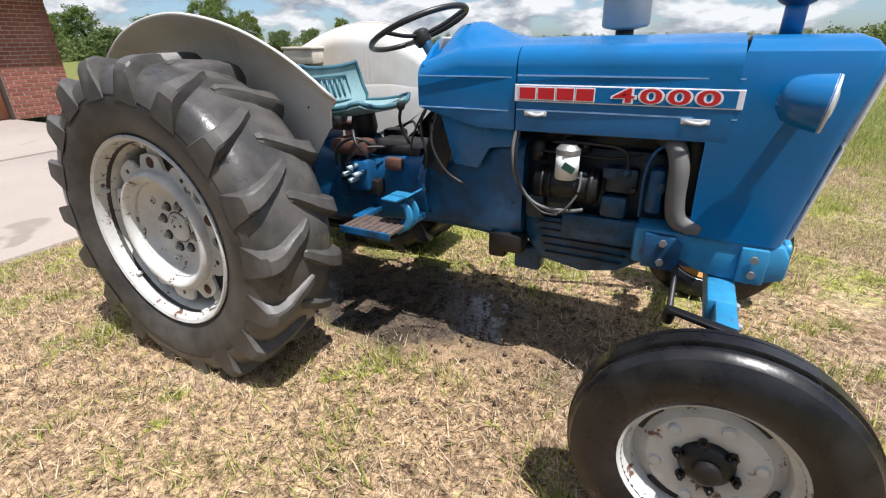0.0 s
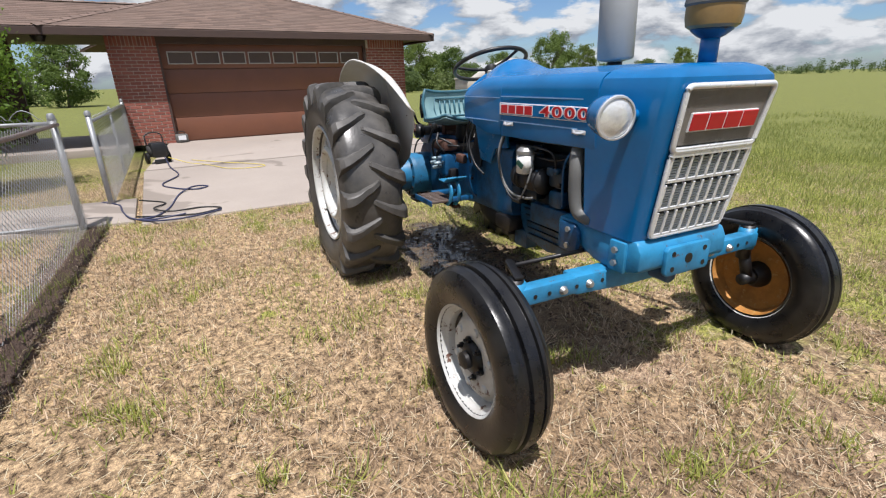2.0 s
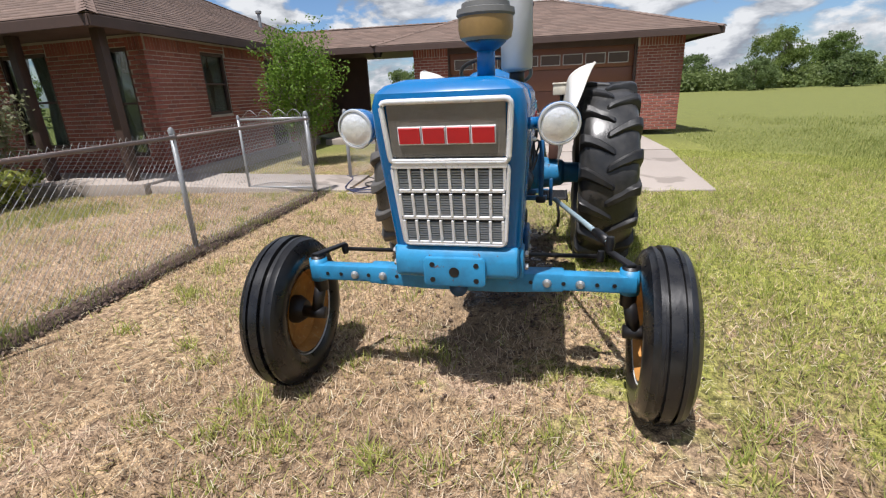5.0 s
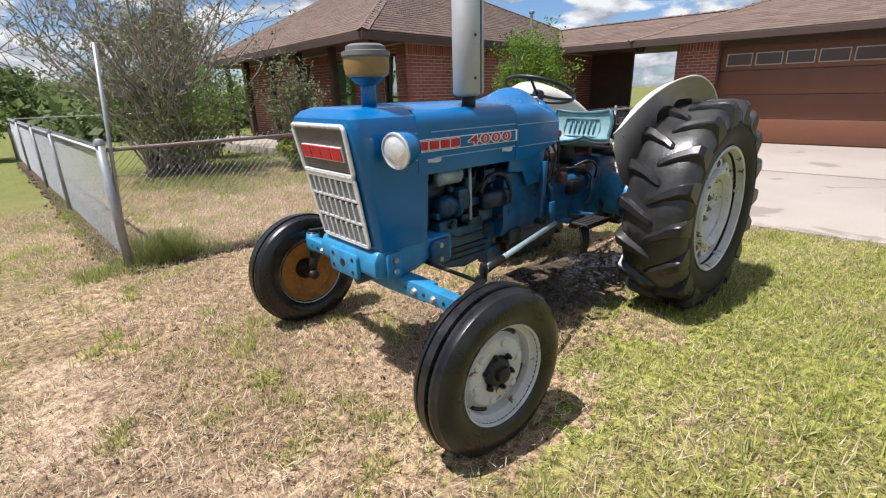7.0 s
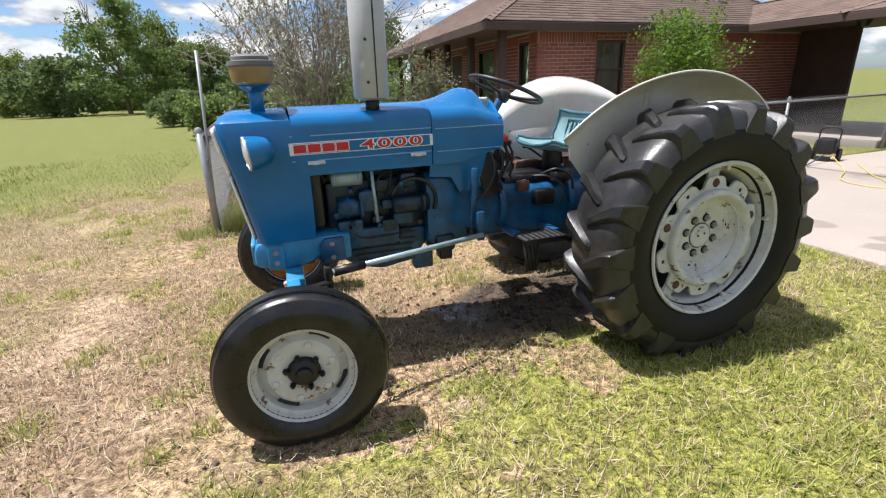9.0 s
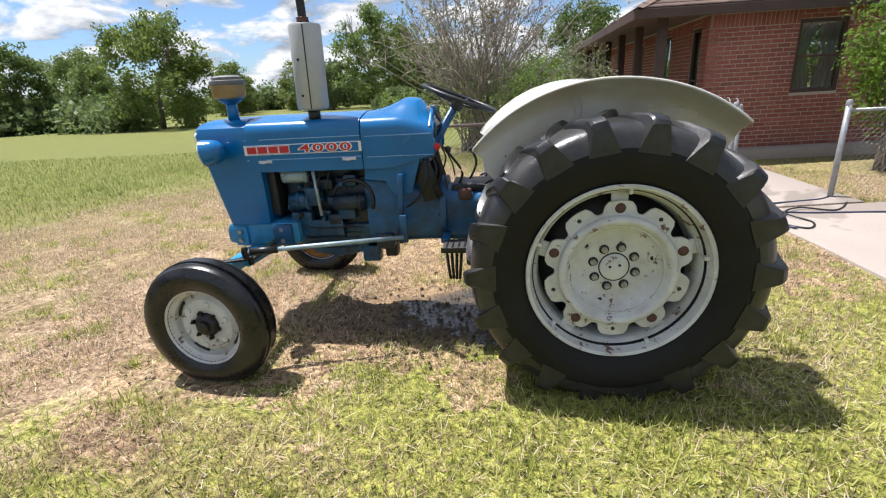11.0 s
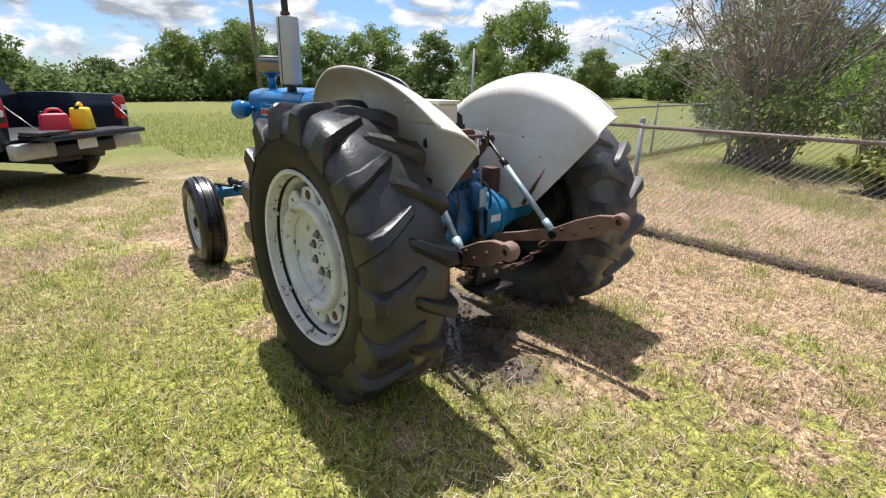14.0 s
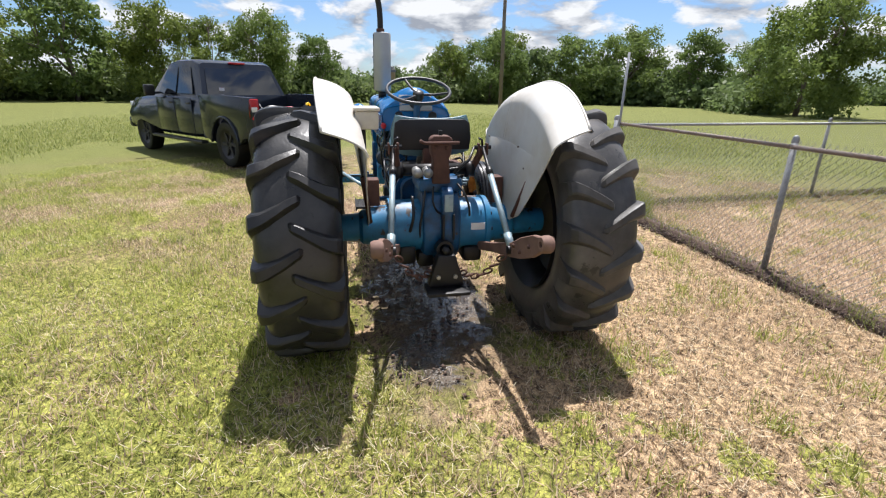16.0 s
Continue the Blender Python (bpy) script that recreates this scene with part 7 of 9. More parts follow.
block("lift_cover", (0.03, RC, 0.92), (0.30, 0.27, 0.09), "blue_cast", 0.03, "", dif)
for k in range(6):
    part("bolt", hexbolt(bmesh.new(), (0, 0, 0), 0.011, 0.012, 1), M["grease_and_shade"], dif, "", 30, pose(-0.10 + 0.05 * (k % 2), RC - 0.11 + 0.11 * (k // 2), 0.962, 90, 0, 0))
# upright casting with a fork on the back of the case
bm = bmesh.new()
slab(bm, [(-0.15, 0.92), (-0.20, 0.90), (-0.235, 0.80), (-0.225, 0.74), (-0.24, 0.66), (-0.23, 0.58), (-0.17, 0.58)], -0.060, 0.010, 0.010)
part("rocker_bracket", bm, M["blue_cast"], dif, "grimy blue upright casting with a fork", 35)
part("fork_plate", boxes(((-0.225, 0.005, 0.70), (0.05, 0.012, 0.15)), ((-0.225, -0.055, 0.70), (0.05, 0.012, 0.15)), bevel=0.004), M["grease_and_shade"], dif, "", 30)
part("fork_face", boxes(((-0.236, -0.025, 0.84), (0.012, 0.050, 0.10)), bevel=0.004), M["worn_rod"], dif, "worn bare face of the casting", 30, None)
for pts, r, mt in (
    ([(-0.16, 0.100, 0.90), (-0.20, 0.120, 0.80), (-0.17, 0.130, 0.70), (-0.15, 0.130, 0.62)], 0.007, "black"),
    ([(-0.15, 0.050, 0.92), (-0.20, 0.060, 0.84), (-0.19, 0.030, 0.78), (-0.17, -0.010, 0.76)], 0.006, "grease_and_shade"),
    ([(-0.12, 0.170, 0.86), (-0.175, 0.170, 0.76), (-0.165, 0.190, 0.66)], 0.009, "grease_and_shade"),
    ([(-0.10, -0.090, 0.94), (-0.17, -0.130, 0.88), (-0.17, -0.160, 0.80), (-0.15, -0.170, 0.74)], 0.007, "black"),
):
    part("pipe", tube(bmesh.new(), curve_pts(pts, 5), r, 8), M[mt], dif, "", 45)
for k, (y, z, w, h) in enumerate(((0.20, 0.50, 0.10, 0.12), (-0.20, 0.49, 0.12, 0.10), (0.09, 0.47, 0.10, 0.10))):
    block("casting", (-0.06, y, z), (0.16, w, h), "grease_and_shade", 0.025, "", dif)
drum("rocker_shaft", (0.06, RC - 0.24, 0.985), (0.06, RC + 0.26, 0.985), 0.036, "grease_and_shade", "greasy cross shaft of the lift", None, ((0.06, 0.05, 0.05), (0.94, 0.05, 0.05)))
# top link bracket: a block on a narrower stem
bm = bmesh.new()
slab(bm, [(-0.055, 0.93), (0.055, 0.93), (0.045, 1.08), (0.060, 1.10), (0.066, 1.185), (0.045, 1.205), (-0.045, 1.205), (-0.066, 1.185), (-0.060, 1.10), (-0.045, 1.08)], -0.13, -0.05, 0.012, "x")
bmesh.ops.translate(bm, vec=(0, RC, 0), verts=bm.verts[:])
tl = part("top_link_bracket", bm, M["rust"], T, "rusty brown top link bracket", 35)
part("bracket_pin", tube(bmesh.new(), [(-0.14, RC - 0.10, 1.165), (-0.14, RC + 0.10, 1.165), (-0.15, RC + 0.125, 1.180)], 0.010, 8), M["rust"], tl, "", 40)
part("bracket_bolt", hexbolt(bmesh.new(), (0, 0, 0), 0.012, 0.03, 1), M["grease_and_shade"], tl, "", 30, pose(-0.09, RC, 1.20, 90, 0, 0))
for dz in (-0.045, 0.045):
    part("bracket_bolt", lathe(bmesh.new(), [(0.0, -0.012), (0.009, -0.010), (0.011, 0.0)], 12, "x"), M["rust"], tl, "", 40, Matrix.Translation((-0.13, RC + dz * 0.7, 1.135)))
for y in (0.085, 0.145):
    drum("remote_coupling", (-0.10, y, 1.008), (-0.175, y, 1.003), 0.024, "steel", "dull metal hydraulic coupling", None, ((0.95, 0.028, 0.014), (0.4, 0.027, 0.01)))
part("coupling_pipe", tube(bmesh.new(), curve_pts([(-0.10, 0.12, 0.995), (-0.03, 0.10, 0.975), (0.02, -0.05, 0.985), (0.04, -0.19, 1.0)], 5), 0.010, 8), M["grease_and_shade"], T, "dark hydraulic pipe", 45)
part("control_rod", tube(bmesh.new(), [(-0.05, -0.09, 0.98), (-0.02, -0.19, 1.05), (0.02, -0.23, 1.12)], 0.009, 8), M["grease_and_shade"], T, "thin dark control rod", 45)
LINKS = {1: ((0.0, 0.262, 1.130), (-0.46, 0.330, 0.650), (-0.83, 0.420, 0.790)), -1: ((-0.02, -0.272, 1.125), (-0.525, -0.312, 0.645), (-0.895, -0.340, 0.795))}
for s in (1, -1):
    top, bot, e = (Vector(p) for p in LINKS[s])
    y0 = RC + s * 0.23
    la = part("lift_arm", tube(bmesh.new(), curve_pts([(0.06, y0, 0.985), (0.02, (y0 + top.y) / 2, 1.05), tuple(top)], 5), 0.022, 10, False, None), M["rust"], T, "rusty greasy lift arm", 45)
    part("arm_pin", rod(bmesh.new(), top + Vector((0, -0.05, 0.0)), top + Vector((0, 0.05, 0.0)), 0.013, n=10), M["grease_and_shade"], la, "", 40)
    part("arm_fork", boxes((top + Vector((0, 0.026, -0.01)), (0.04, 0.012, 0.07)), (top + Vector((0, -0.026, -0.01)), (0.04, 0.012, 0.07)), bevel=0.004), M["rust"], la, "", 30)
    part("crank", tube(bmesh.new(), [top + Vector((0, 0, 0.0)), top + Vector((-0.01, -s * 0.01, 0.045)), top + Vector((-0.02, -s * 0.03, 0.055))], 0.007, 8), M["grease_and_shade"], la, "", 45)
    lk = part("lift_link", rod(bmesh.new(), top, top.lerp(bot, 0.45), 0.0105, n=10), M["grease_and_shade"], T, "worn pale blue lift link", 40)
    part("link_tube", rod(bmesh.new(), top.lerp(bot, 0.24), top.lerp(bot, 0.93), 0.0165, n=14), M["worn_rod"], lk, "worn pale blue-grey tube", 40)
    part("link_collar", rod(bmesh.new(), top.lerp(bot, 0.22), top.lerp(bot, 0.29), 0.020, n=12), M["grease_and_shade"], lk, "", 40)
    part("link_fork", rod(bmesh.new(), top.lerp(bot, 0.86), top.lerp(bot, 0.97), 0.023, n=8), M["worn_rod"], lk, "", 30)
    part("link_eye", lathe(bmesh.new(), [(0.0, -0.028), (0.024, -0.026), (0.024, 0.026), (0.0, 0.028)], 14), M["grease_and_shade"], lk, "", 40, Matrix.Translation(bot))
    # lower link: thin bar from below the axle, then a broad rusty plate that rises to its ball end
    a = Vector((0.04, s * 0.22, 0.50))
    bm = bmesh.new()
    rows = []
    for p, hh, ww in ((a, 0.026, 0.012), (a.lerp(bot, 0.6), 0.028, 0.012), (bot, 0.040, 0.013), (bot.lerp(e, 0.35), 0.058, 0.014), (bot.lerp(e, 0.68), 0.058, 0.014), (bot.lerp(e, 0.85), 0.042, 0.014), (e, 0.026, 0.014)):
        rows.append([(p.x, p.y - ww, p.z - hh), (p.x, p.y + ww, p.z - hh), (p.x, p.y + ww, p.z + hh), (p.x, p.y - ww, p.z + hh)])
    loft(bm, rows)
    bmesh.ops.bevel(bm, geom=bm.edges[:], offset=0.004, segments=1, affect="EDGES")
    ll = part("lower_link", bm, M["rust_pale"], T, "rust-brown flat lower link", 30)
    bm = lathe(bmesh.new(), [(0.016, -0.030), (0.034, -0.028), (0.042, -0.014), (0.042, 0.014), (0.034, 0.028), (0.016, 0.030)], 20, "y", None, True)
    part("ball_end", bm, M["rust_pale"], ll, "rusty ball end with a hole", 35, Matrix.Translation(e))
    part("ball", lathe(bmesh.new(), [(0.012, -0.024), (0.020, -0.012), (0.022, 0.0), (0.020, 0.012), (0.012, 0.024)], 16, "y", None, True), M["grease_and_shade"], ll, "", 40, Matrix.Translation(e))
    for q, dz in ((0.35, -0.02), (0.62, 0.0), (0.15, 0.02)):
        p = bot.lerp(e, q) + Vector((0, 0, dz))
        part("pin_boss", rod(bmesh.new(), p + Vector((0, -0.022, 0)), p + Vector((0, 0.022, 0)), 0.011, n=10), M["rust"], ll, "", 40)
    # stay chain
    c0, c1 = Vector((-0.26, RC + s * 0.06, 0.46)), bot + Vector((0.02, -s * 0.03, -0.03))
    for k in range(8):
        p = c0.lerp(c1, (k + 0.5) / 8) + Vector((0, 0, -0.09 * math.sin((k + 0.5) / 8 * math.pi)))
        d = (c1 - c0).normalized()
        up = Vector((0, 0, 1)) if k % 2 else d.cross(Vector((0, 0, 1))).normalized()
        pts = [p + d * 0.032 * math.cos(t) + up * 0.015 * math.sin(t) for t in np.linspace(0, 2 * math.pi, 10, endpoint=False)]
        part("chain_link", tube(bmesh.new(), pts, 0.006, 6, True), M["rust"], ll, "", 45)
# drawbar hanger and drawbar
bm = bmesh.new()
slab(bm, [(RC - 0.050, 0.56), (RC + 0.050, 0.56), (RC + 0.100, 0.40), (RC + 0.105, 0.365), (RC - 0.105, 0.365), (RC - 0.100, 0.40)], -0.33, -0.25, 0.014, "x")
dh = part("drawbar_hanger", bm, M["grease_and_shade"], T, "greasy black drawbar hanger", 35)
part("hanger_foot", boxes(((-0.33, RC, 0.352), (0.17, 0.25, 0.024)), bevel=0.008), M["grease_and_shade"], dh, "", 30)
for y in (-0.05, 0.05):
    part("hanger_bolt", lathe(bmesh.new(), [(0.0, -0.014), (0.012, -0.012), (0.014, 0.0)], 12, "x"), M["steel"], dh, "", 40, Matrix.Translation((-0.33, RC + y, 0.43)))
part("pto_shaft", rod(bmesh.new(), (-0.23, RC, 0.575), (-0.32, RC, 0.575), 0.022, n=12), M["grease_and_shade"], dh, "greasy splined shaft", 40)
part("shaft_guard", lathe(bmesh.new(), [(0.034, -0.03), (0.050, -0.03), (0.052, 0.03), (0.034, 0.03)], 20, "x", None, True), M["grease_and_shade"], dh, "", 40, Matrix.Translation((-0.24, RC, 0.575)))
part("drawbar", boxes(((-0.02, RC, 0.405), (0.60, 0.06, 0.028)), bevel=0.006), M["rust"], dh, "rusty drawbar", 30)
# ---- pickup truck parked on the field track: own x ahead, y to its left ----
truck = thing("pickup_truck", "dark blue-grey crew cab pickup with its tailgate open, on the grass", "pickup truck", pose(7.167, 1.942, 0, 0, 0, 39.8))
K = truck


def side_loft(rows, mat, name, label, smooth=35, parent=None):
    bm = bmesh.new()
    loft(bm, rows)
    return part(name, bm, M[mat], parent or K, label, smooth)


def ring(x, w, zb, zt, tuck=0.06, r=0.07):
    """Body section at x: rounded, leaning in towards the top."""
    wt = w - tuck
    return [(x, -w + r, zb), (x, w - r, zb), (x, w, zb + r), (x, w, zb + (zt - zb) * 0.55), (x, wt + 0.02, zt - r), (x, wt - 0.04, zt), (x, -wt + 0.04, zt), (x, -wt - 0.02, zt - r), (x, -w, zb + (zt - zb) * 0.55), (x, -w, zb + r)]


# rear axle at x = 0, front axle at 3.75
body = side_loft([ring(0.82, 0.98, 0.48, 1.22), ring(1.3, 0.99, 0.46, 1.23), ring(2.7, 0.99, 0.46, 1.23), ring(3.0, 0.985, 0.50, 1.22), ring(3.75, 0.985, 0.62, 1.17, 0.10), ring(4.35, 0.97, 0.52, 1.13, 0.13), ring(4.62, 0.90, 0.50, 1.05, 0.14)], "truck", "body", "dark cab body and bonnet")
cab = side_loft([[(x, -w, z), (x, w, z), (x, w * 0.99, z + 0.02), (x2, w2, z2), (x2, w2 * 0.9, z2 + 0.03), (x2, -w2 * 0.9, z2 + 0.03), (x2, -w2, z2), (x, -w * 0.99, z + 0.02)] for x, w, z, x2, w2, z2 in ((0.84, 0.90, 1.20, 1.10, 0.74, 1.81), (1.2, 0.91, 1.20, 1.30, 0.77, 1.87), (2.0, 0.91, 1.20, 1.95, 0.77, 1.88), (2.75, 0.90, 1.18, 2.35, 0.74, 1.84), (3.25, 0.88, 1.16, 2.55, 0.70, 1.79))], "truck", "cab_roof", "dark cab roof and pillars", 35)


def pane(pts, label, name="window"):
    bm = bmesh.new()
    vs = [bm.verts.new(p) for p in pts]
    fc = bm.faces.new(vs)
    r = bmesh.ops.extrude_face_region(bm, geom=[fc])
    bmesh.ops.recalc_face_normals(bm, faces=bm.faces[:])
    n = fc.normal.copy() if fc.is_valid else Vector((0, 0, 1))
    for v in r["geom"]:
        if isinstance(v, bmesh.types.BMVert):
            v.co += n * 0.012
    bmesh.ops.recalc_face_normals(bm, faces=bm.faces[:])
    return part(name, bm, M["darkglass"], K, label, 0)


for s in (1, -1):
    def sp(x, z, o=0.016):
        # on the cab's leaning side
        q = (z - 1.22) / 0.60
        return (x, s * (0.905 + o - 0.145 * q), z)
    pane([sp(1.16, 1.27), sp(1.82, 1.27), sp(1.80, 1.76), sp(1.34, 1.76)], "dark rear side glass")
    pane([sp(1.90, 1.27), sp(2.72, 1.25), sp(2.36, 1.72), sp(1.88, 1.76)], "dark front side glass")
    part("door", boxes(((1.50, s * 0.985, 0.86), (0.74, 0.02, 0.66)), bevel=0.008), M["truck"], K, "rear door skin", 30)
    part("door", boxes(((2.30, s * 0.987, 0.86), (0.82, 0.02, 0.66)), bevel=0.008), M["truck"], K, "front door skin", 30)
    for x in (1.24, 2.00):
        part("door_handle", boxes(((x, s * 1.005, 1.10), (0.15, 0.025, 0.03)), bevel=0.008), M["black"], K, "black door handle", 30)
    part("running_board", boxes(((1.9, s * 1.0, 0.40), (2.3, 0.14, 0.06)), bevel=0.02), M["black"], K, "black running board", 30)
    mir = part("mirror", boxes(((2.66, s * 1.12, 1.32), (0.10, 0.20, 0.22)), bevel=0.03), M["black"], K, "black door mirror", 30)
    part("mirror_arm", boxes(((2.66, s * 0.98, 1.27), (0.05, 0.12, 0.05)), bevel=0.01), M["black"], mir, "", 30)
    # bed side with its wheel arch
    arc = [(0.48 * math.cos(t), 0.40 + 0.50 * math.sin(t)) for t in np.linspace(math.pi * 0.98, 0.02 * math.pi, 15)]
    bm = bmesh.new()
    slab(bm, [(-0.98, 1.25), (-1.02, 1.0), (-0.98, 0.62), (-0.62, 0.55)] + arc + [(0.62, 0.48), (0.80, 0.48), (0.80, 1.27), (0.2, 1.28)], s * 0.86, s * 0.99, 0.012)
    part("bed_side", bm, M["truck"], K, "dark bed side panel with wheel arch", 30)
    part("arch_lip", tube(bmesh.new(), [(x, s * 0.992, z) for x, z in arc], 0.022, 8), M["truck"], K, "", 45)
    part("tail_lamp", boxes(((-0.965, s * 0.915, 1.06), (0.10, 0.15, 0.34)), bevel=0.02), M["taillamp"], K, "red tail lamp", 30)
    part("reverse_lamp", boxes(((-1.008, s * 0.93, 1.06), (0.03, 0.10, 0.08)), bevel=0.008), M["lens"], K, "pale reversing lens", 30)
    part("bumper_corner", boxes(((-1.10, s * 0.72, 0.60), (0.16, 0.52, 0.20)), bevel=0.03), M["steel"], K, "chrome rear bumper end", 30)
    # wheels
    for x in (0.0, 3.75):
        w = part("wheel", lathe(bmesh.new(), [(0.0, 0.07), (0.06, 0.075), (0.08, 0.05), (0.20, 0.07), (0.245, 0.10), (0.262, 0.12), (0.27, 0.10), (0.25, 0.0), (0.25, -0.1)], 40), M["black"], K, "black alloy wheel", 35, pose(x, s * 0.83, 0.41, 0, 0, 0 if s > 0 else 180))
        part("tyre", lathe(bmesh.new(), [(0.262, -0.12), (0.33, -0.142), (0.39, -0.13), (0.408, -0.10), (0.410, 0.10), (0.39, 0.13), (0.33, 0.142), (0.262, 0.12)], 48), M["rubber"], w, "black road tyre", 35)
        for k in range(6):
            t = 2 * math.pi * k / 6
            bm = bmesh.new()
            box(bm, (0.15 * math.cos(t), 0.085, 0.15 * math.sin(t)), (0.19, 0.03, 0.05), 0.008, 1, Matrix.Rotation(-t, 4, "Y"))
            part("spoke", bm, M["screen"], w, "", 30)
    part("head_lamp", boxes(((4.50, s * 0.74, 0.96), (0.22, 0.26, 0.18)), bevel=0.03), M["lens"], K, "pale head lamp", 30)
pane([(0.838, -0.78, 1.25), (0.838, 0.78, 1.25), (1.045, 0.68, 1.74), (1.045, -0.68, 1.74)], "dark rear window")
pane([(3.20, 0.74, 1.22), (3.20, -0.74, 1.22), (2.63, -0.64, 1.74), (2.63, 0.64, 1.74)], "dark windscreen")
part("brake_lamp", boxes(((1.095, 0, 1.845), (0.06, 0.34, 0.035)), bevel=0.01), M["taillamp"], K, "red high brake lamp", 30)
part("sticker", boxes(((0.872, 0.48, 1.36), (0.004, 0.10, 0.06))), M["decal"], K, "small white sticker", 0, Matrix())
part("bed_floor", boxes(((-0.08, 0, 0.715), (1.78, 1.74, 0.05)), bevel=0.01), M["black"], K, "black bed floor", 30)
part("bed_front", boxes(((0.79, 0, 0.98), (0.06, 1.74, 0.54)), bevel=0.01), M["truck"], K, "", 30)
gate_ob = part("tailgate", boxes(((-1.22, 0, 0.755), (0.50, 1.52, 0.065)), bevel=0.015), M["truck"], K, "open tailgate lying level", 30)
part("tailgate_liner", boxes(((-1.22, 0, 0.792), (0.44, 1.40, 0.010)), bevel=0.003), M["black"], gate_ob, "", 0)
for s in (1, -1):
    part("tailgate_cable", rod(bmesh.new(), (-0.95, s * 0.80, 1.14), (-1.38, s * 0.745, 0.785), 0.006, n=6), M["steel"], gate_ob, "steel stay cable", 40)
part("bumper", boxes(((-1.12, 0, 0.56), (0.12, 0.94, 0.16)), bevel=0.02), M["black"], K, "black bumper step", 30)
part("plate", boxes(((-1.185, 0.0, 0.62), (0.012, 0.30, 0.13)), bevel=0.003), M["decal"], K, "plain pale plate", 0)
hitch = part("hitch", boxes(((-1.18, 0, 0.42), (0.22, 0.07, 0.07)), bevel=0.008), M["grease_and_shade"], K, "black tow hitch", 30)
part("chassis", boxes(((1.6, 0, 0.46), (5.2, 0.9, 0.16)), bevel=0.03), M["black"], K, "", 30)
part("exhaust", rod(bmesh.new(), (-0.9, -0.45, 0.42), (0.4, -0.45, 0.42), 0.05, n=14), M["grease_and_shade"], K, "", 40)
part("spare_wheel", lathe(bmesh.new(), [(0.0, 0.06), (0.2, 0.07), (0.34, 0.09), (0.36, 0.0), (0.34, -0.09), (0.0, -0.06)], 32, "z"), M["rubber"], K, "", 35, Matrix.Translation((-0.55, 0, 0.50)))
part("grille", boxes(((4.62, 0, 0.92), (0.06, 1.1, 0.26)), bevel=0.02), M["black"], K, "", 30)
part("front_bumper", boxes(((4.62, 0, 0.58), (0.16, 1.84, 0.24)), bevel=0.05), M["truck"], K, "", 30)


def fuel_can(name, mat, label, m, h=0.30, w=0.22, d=0.27):
    c = thing(name, label, "fuel can", m, "fuel cans on the tailgate")
    bm = bmesh.new()
    box(bm, (0, 0, h / 2), (w, d, h), 0.035, 3)
    for v in bm.verts:
        if v.co.z > h * 0.75:
            v.co.x *= 0.86
            v.co.y *= 0.86
    part("body", bm, M[mat], c, "", 40)
    part("handle", tube(bmesh.new(), curve_pts([(0, -d * 0.32, h - 0.02), (0, -d * 0.2, h + 0.045), (0, d * 0.12, h + 0.045), (0, d * 0.25, h - 0.015)], 5), 0.018, 8), M[mat], c, "", 45)
    part("cap", lathe(bmesh.new(), [(0.0, 0.05), (0.03, 0.045), (0.034, 0.0)], 16, "z"), M["black"], c, "black cap", 40, Matrix.Translation((0, d * 0.33, h - 0.02)))
    return c


TRUCK = truck.matrix_basis.copy()
fuel_can("fuel_can", "yellow", "yellow plastic fuel can standing on the open tailgate", TRUCK @ pose(-1.16, -0.02, 0.797, 0, 0, 25))
fuel_can("fuel_can", "redcan", "faded red plastic fuel can lying in the truck bed", TRUCK @ pose(-1.13, 0.36, 0.797, 0, 0, -35), 0.24, 0.22, 0.34)
mat_ob = thing("tray", "flat black tray on the open tailgate", "tray", TRUCK @ pose(-1.28, 0.66, 0.797))
part("pan", boxes(((0, 0, 0.022), (0.30, 0.42, 0.044)), bevel=0.01), M["black"], mat_ob, "", 30)

# ---- trees, shrubs, far woods ----
def leaf_cloud(rng, centres, per, size, flat=1.0):
    """Many small leaf blades scattered in clumps: arrays of points and triangles. centres: (x, y, z, radius)."""
    allv, n0, tris = [], 0, []
    for cx, cy, cz, r in centres:
        n = max(8, int(per * r * r))
        d = rng.normal(size=(n, 3))
        d /= np.linalg.norm(d, axis=1)[:, None]
        rad = r * np.clip(0.78 + 0.34 * rng.normal(size=n), 0.05, 1.7)
        p = d * rad[:, None] * (1, 1, flat) + (cx, cy, cz)
        a, b = rng.normal(size=(n, 3)), rng.normal(size=(n, 3))
        a /= np.linalg.norm(a, axis=1)[:, None]
        b -= a * (a * b).sum(1)[:, None]
        b /= np.linalg.norm(b, axis=1)[:, None]
        s = size * (0.6 + 0.8 * rng.random(n))[:, None]
        v = np.stack([p - a * s, p + b * s * 0.55, p + a * s, p - b * s * 0.55], 1).reshape(-1, 3)
        allv.append(v)
        i = n0 + 4 * np.arange(n)
        tris.append(np.stack([i, i + 1, i + 2, i + 3], 1))
        n0 += 4 * n
    return np.concatenate(allv), np.concatenate(tris)


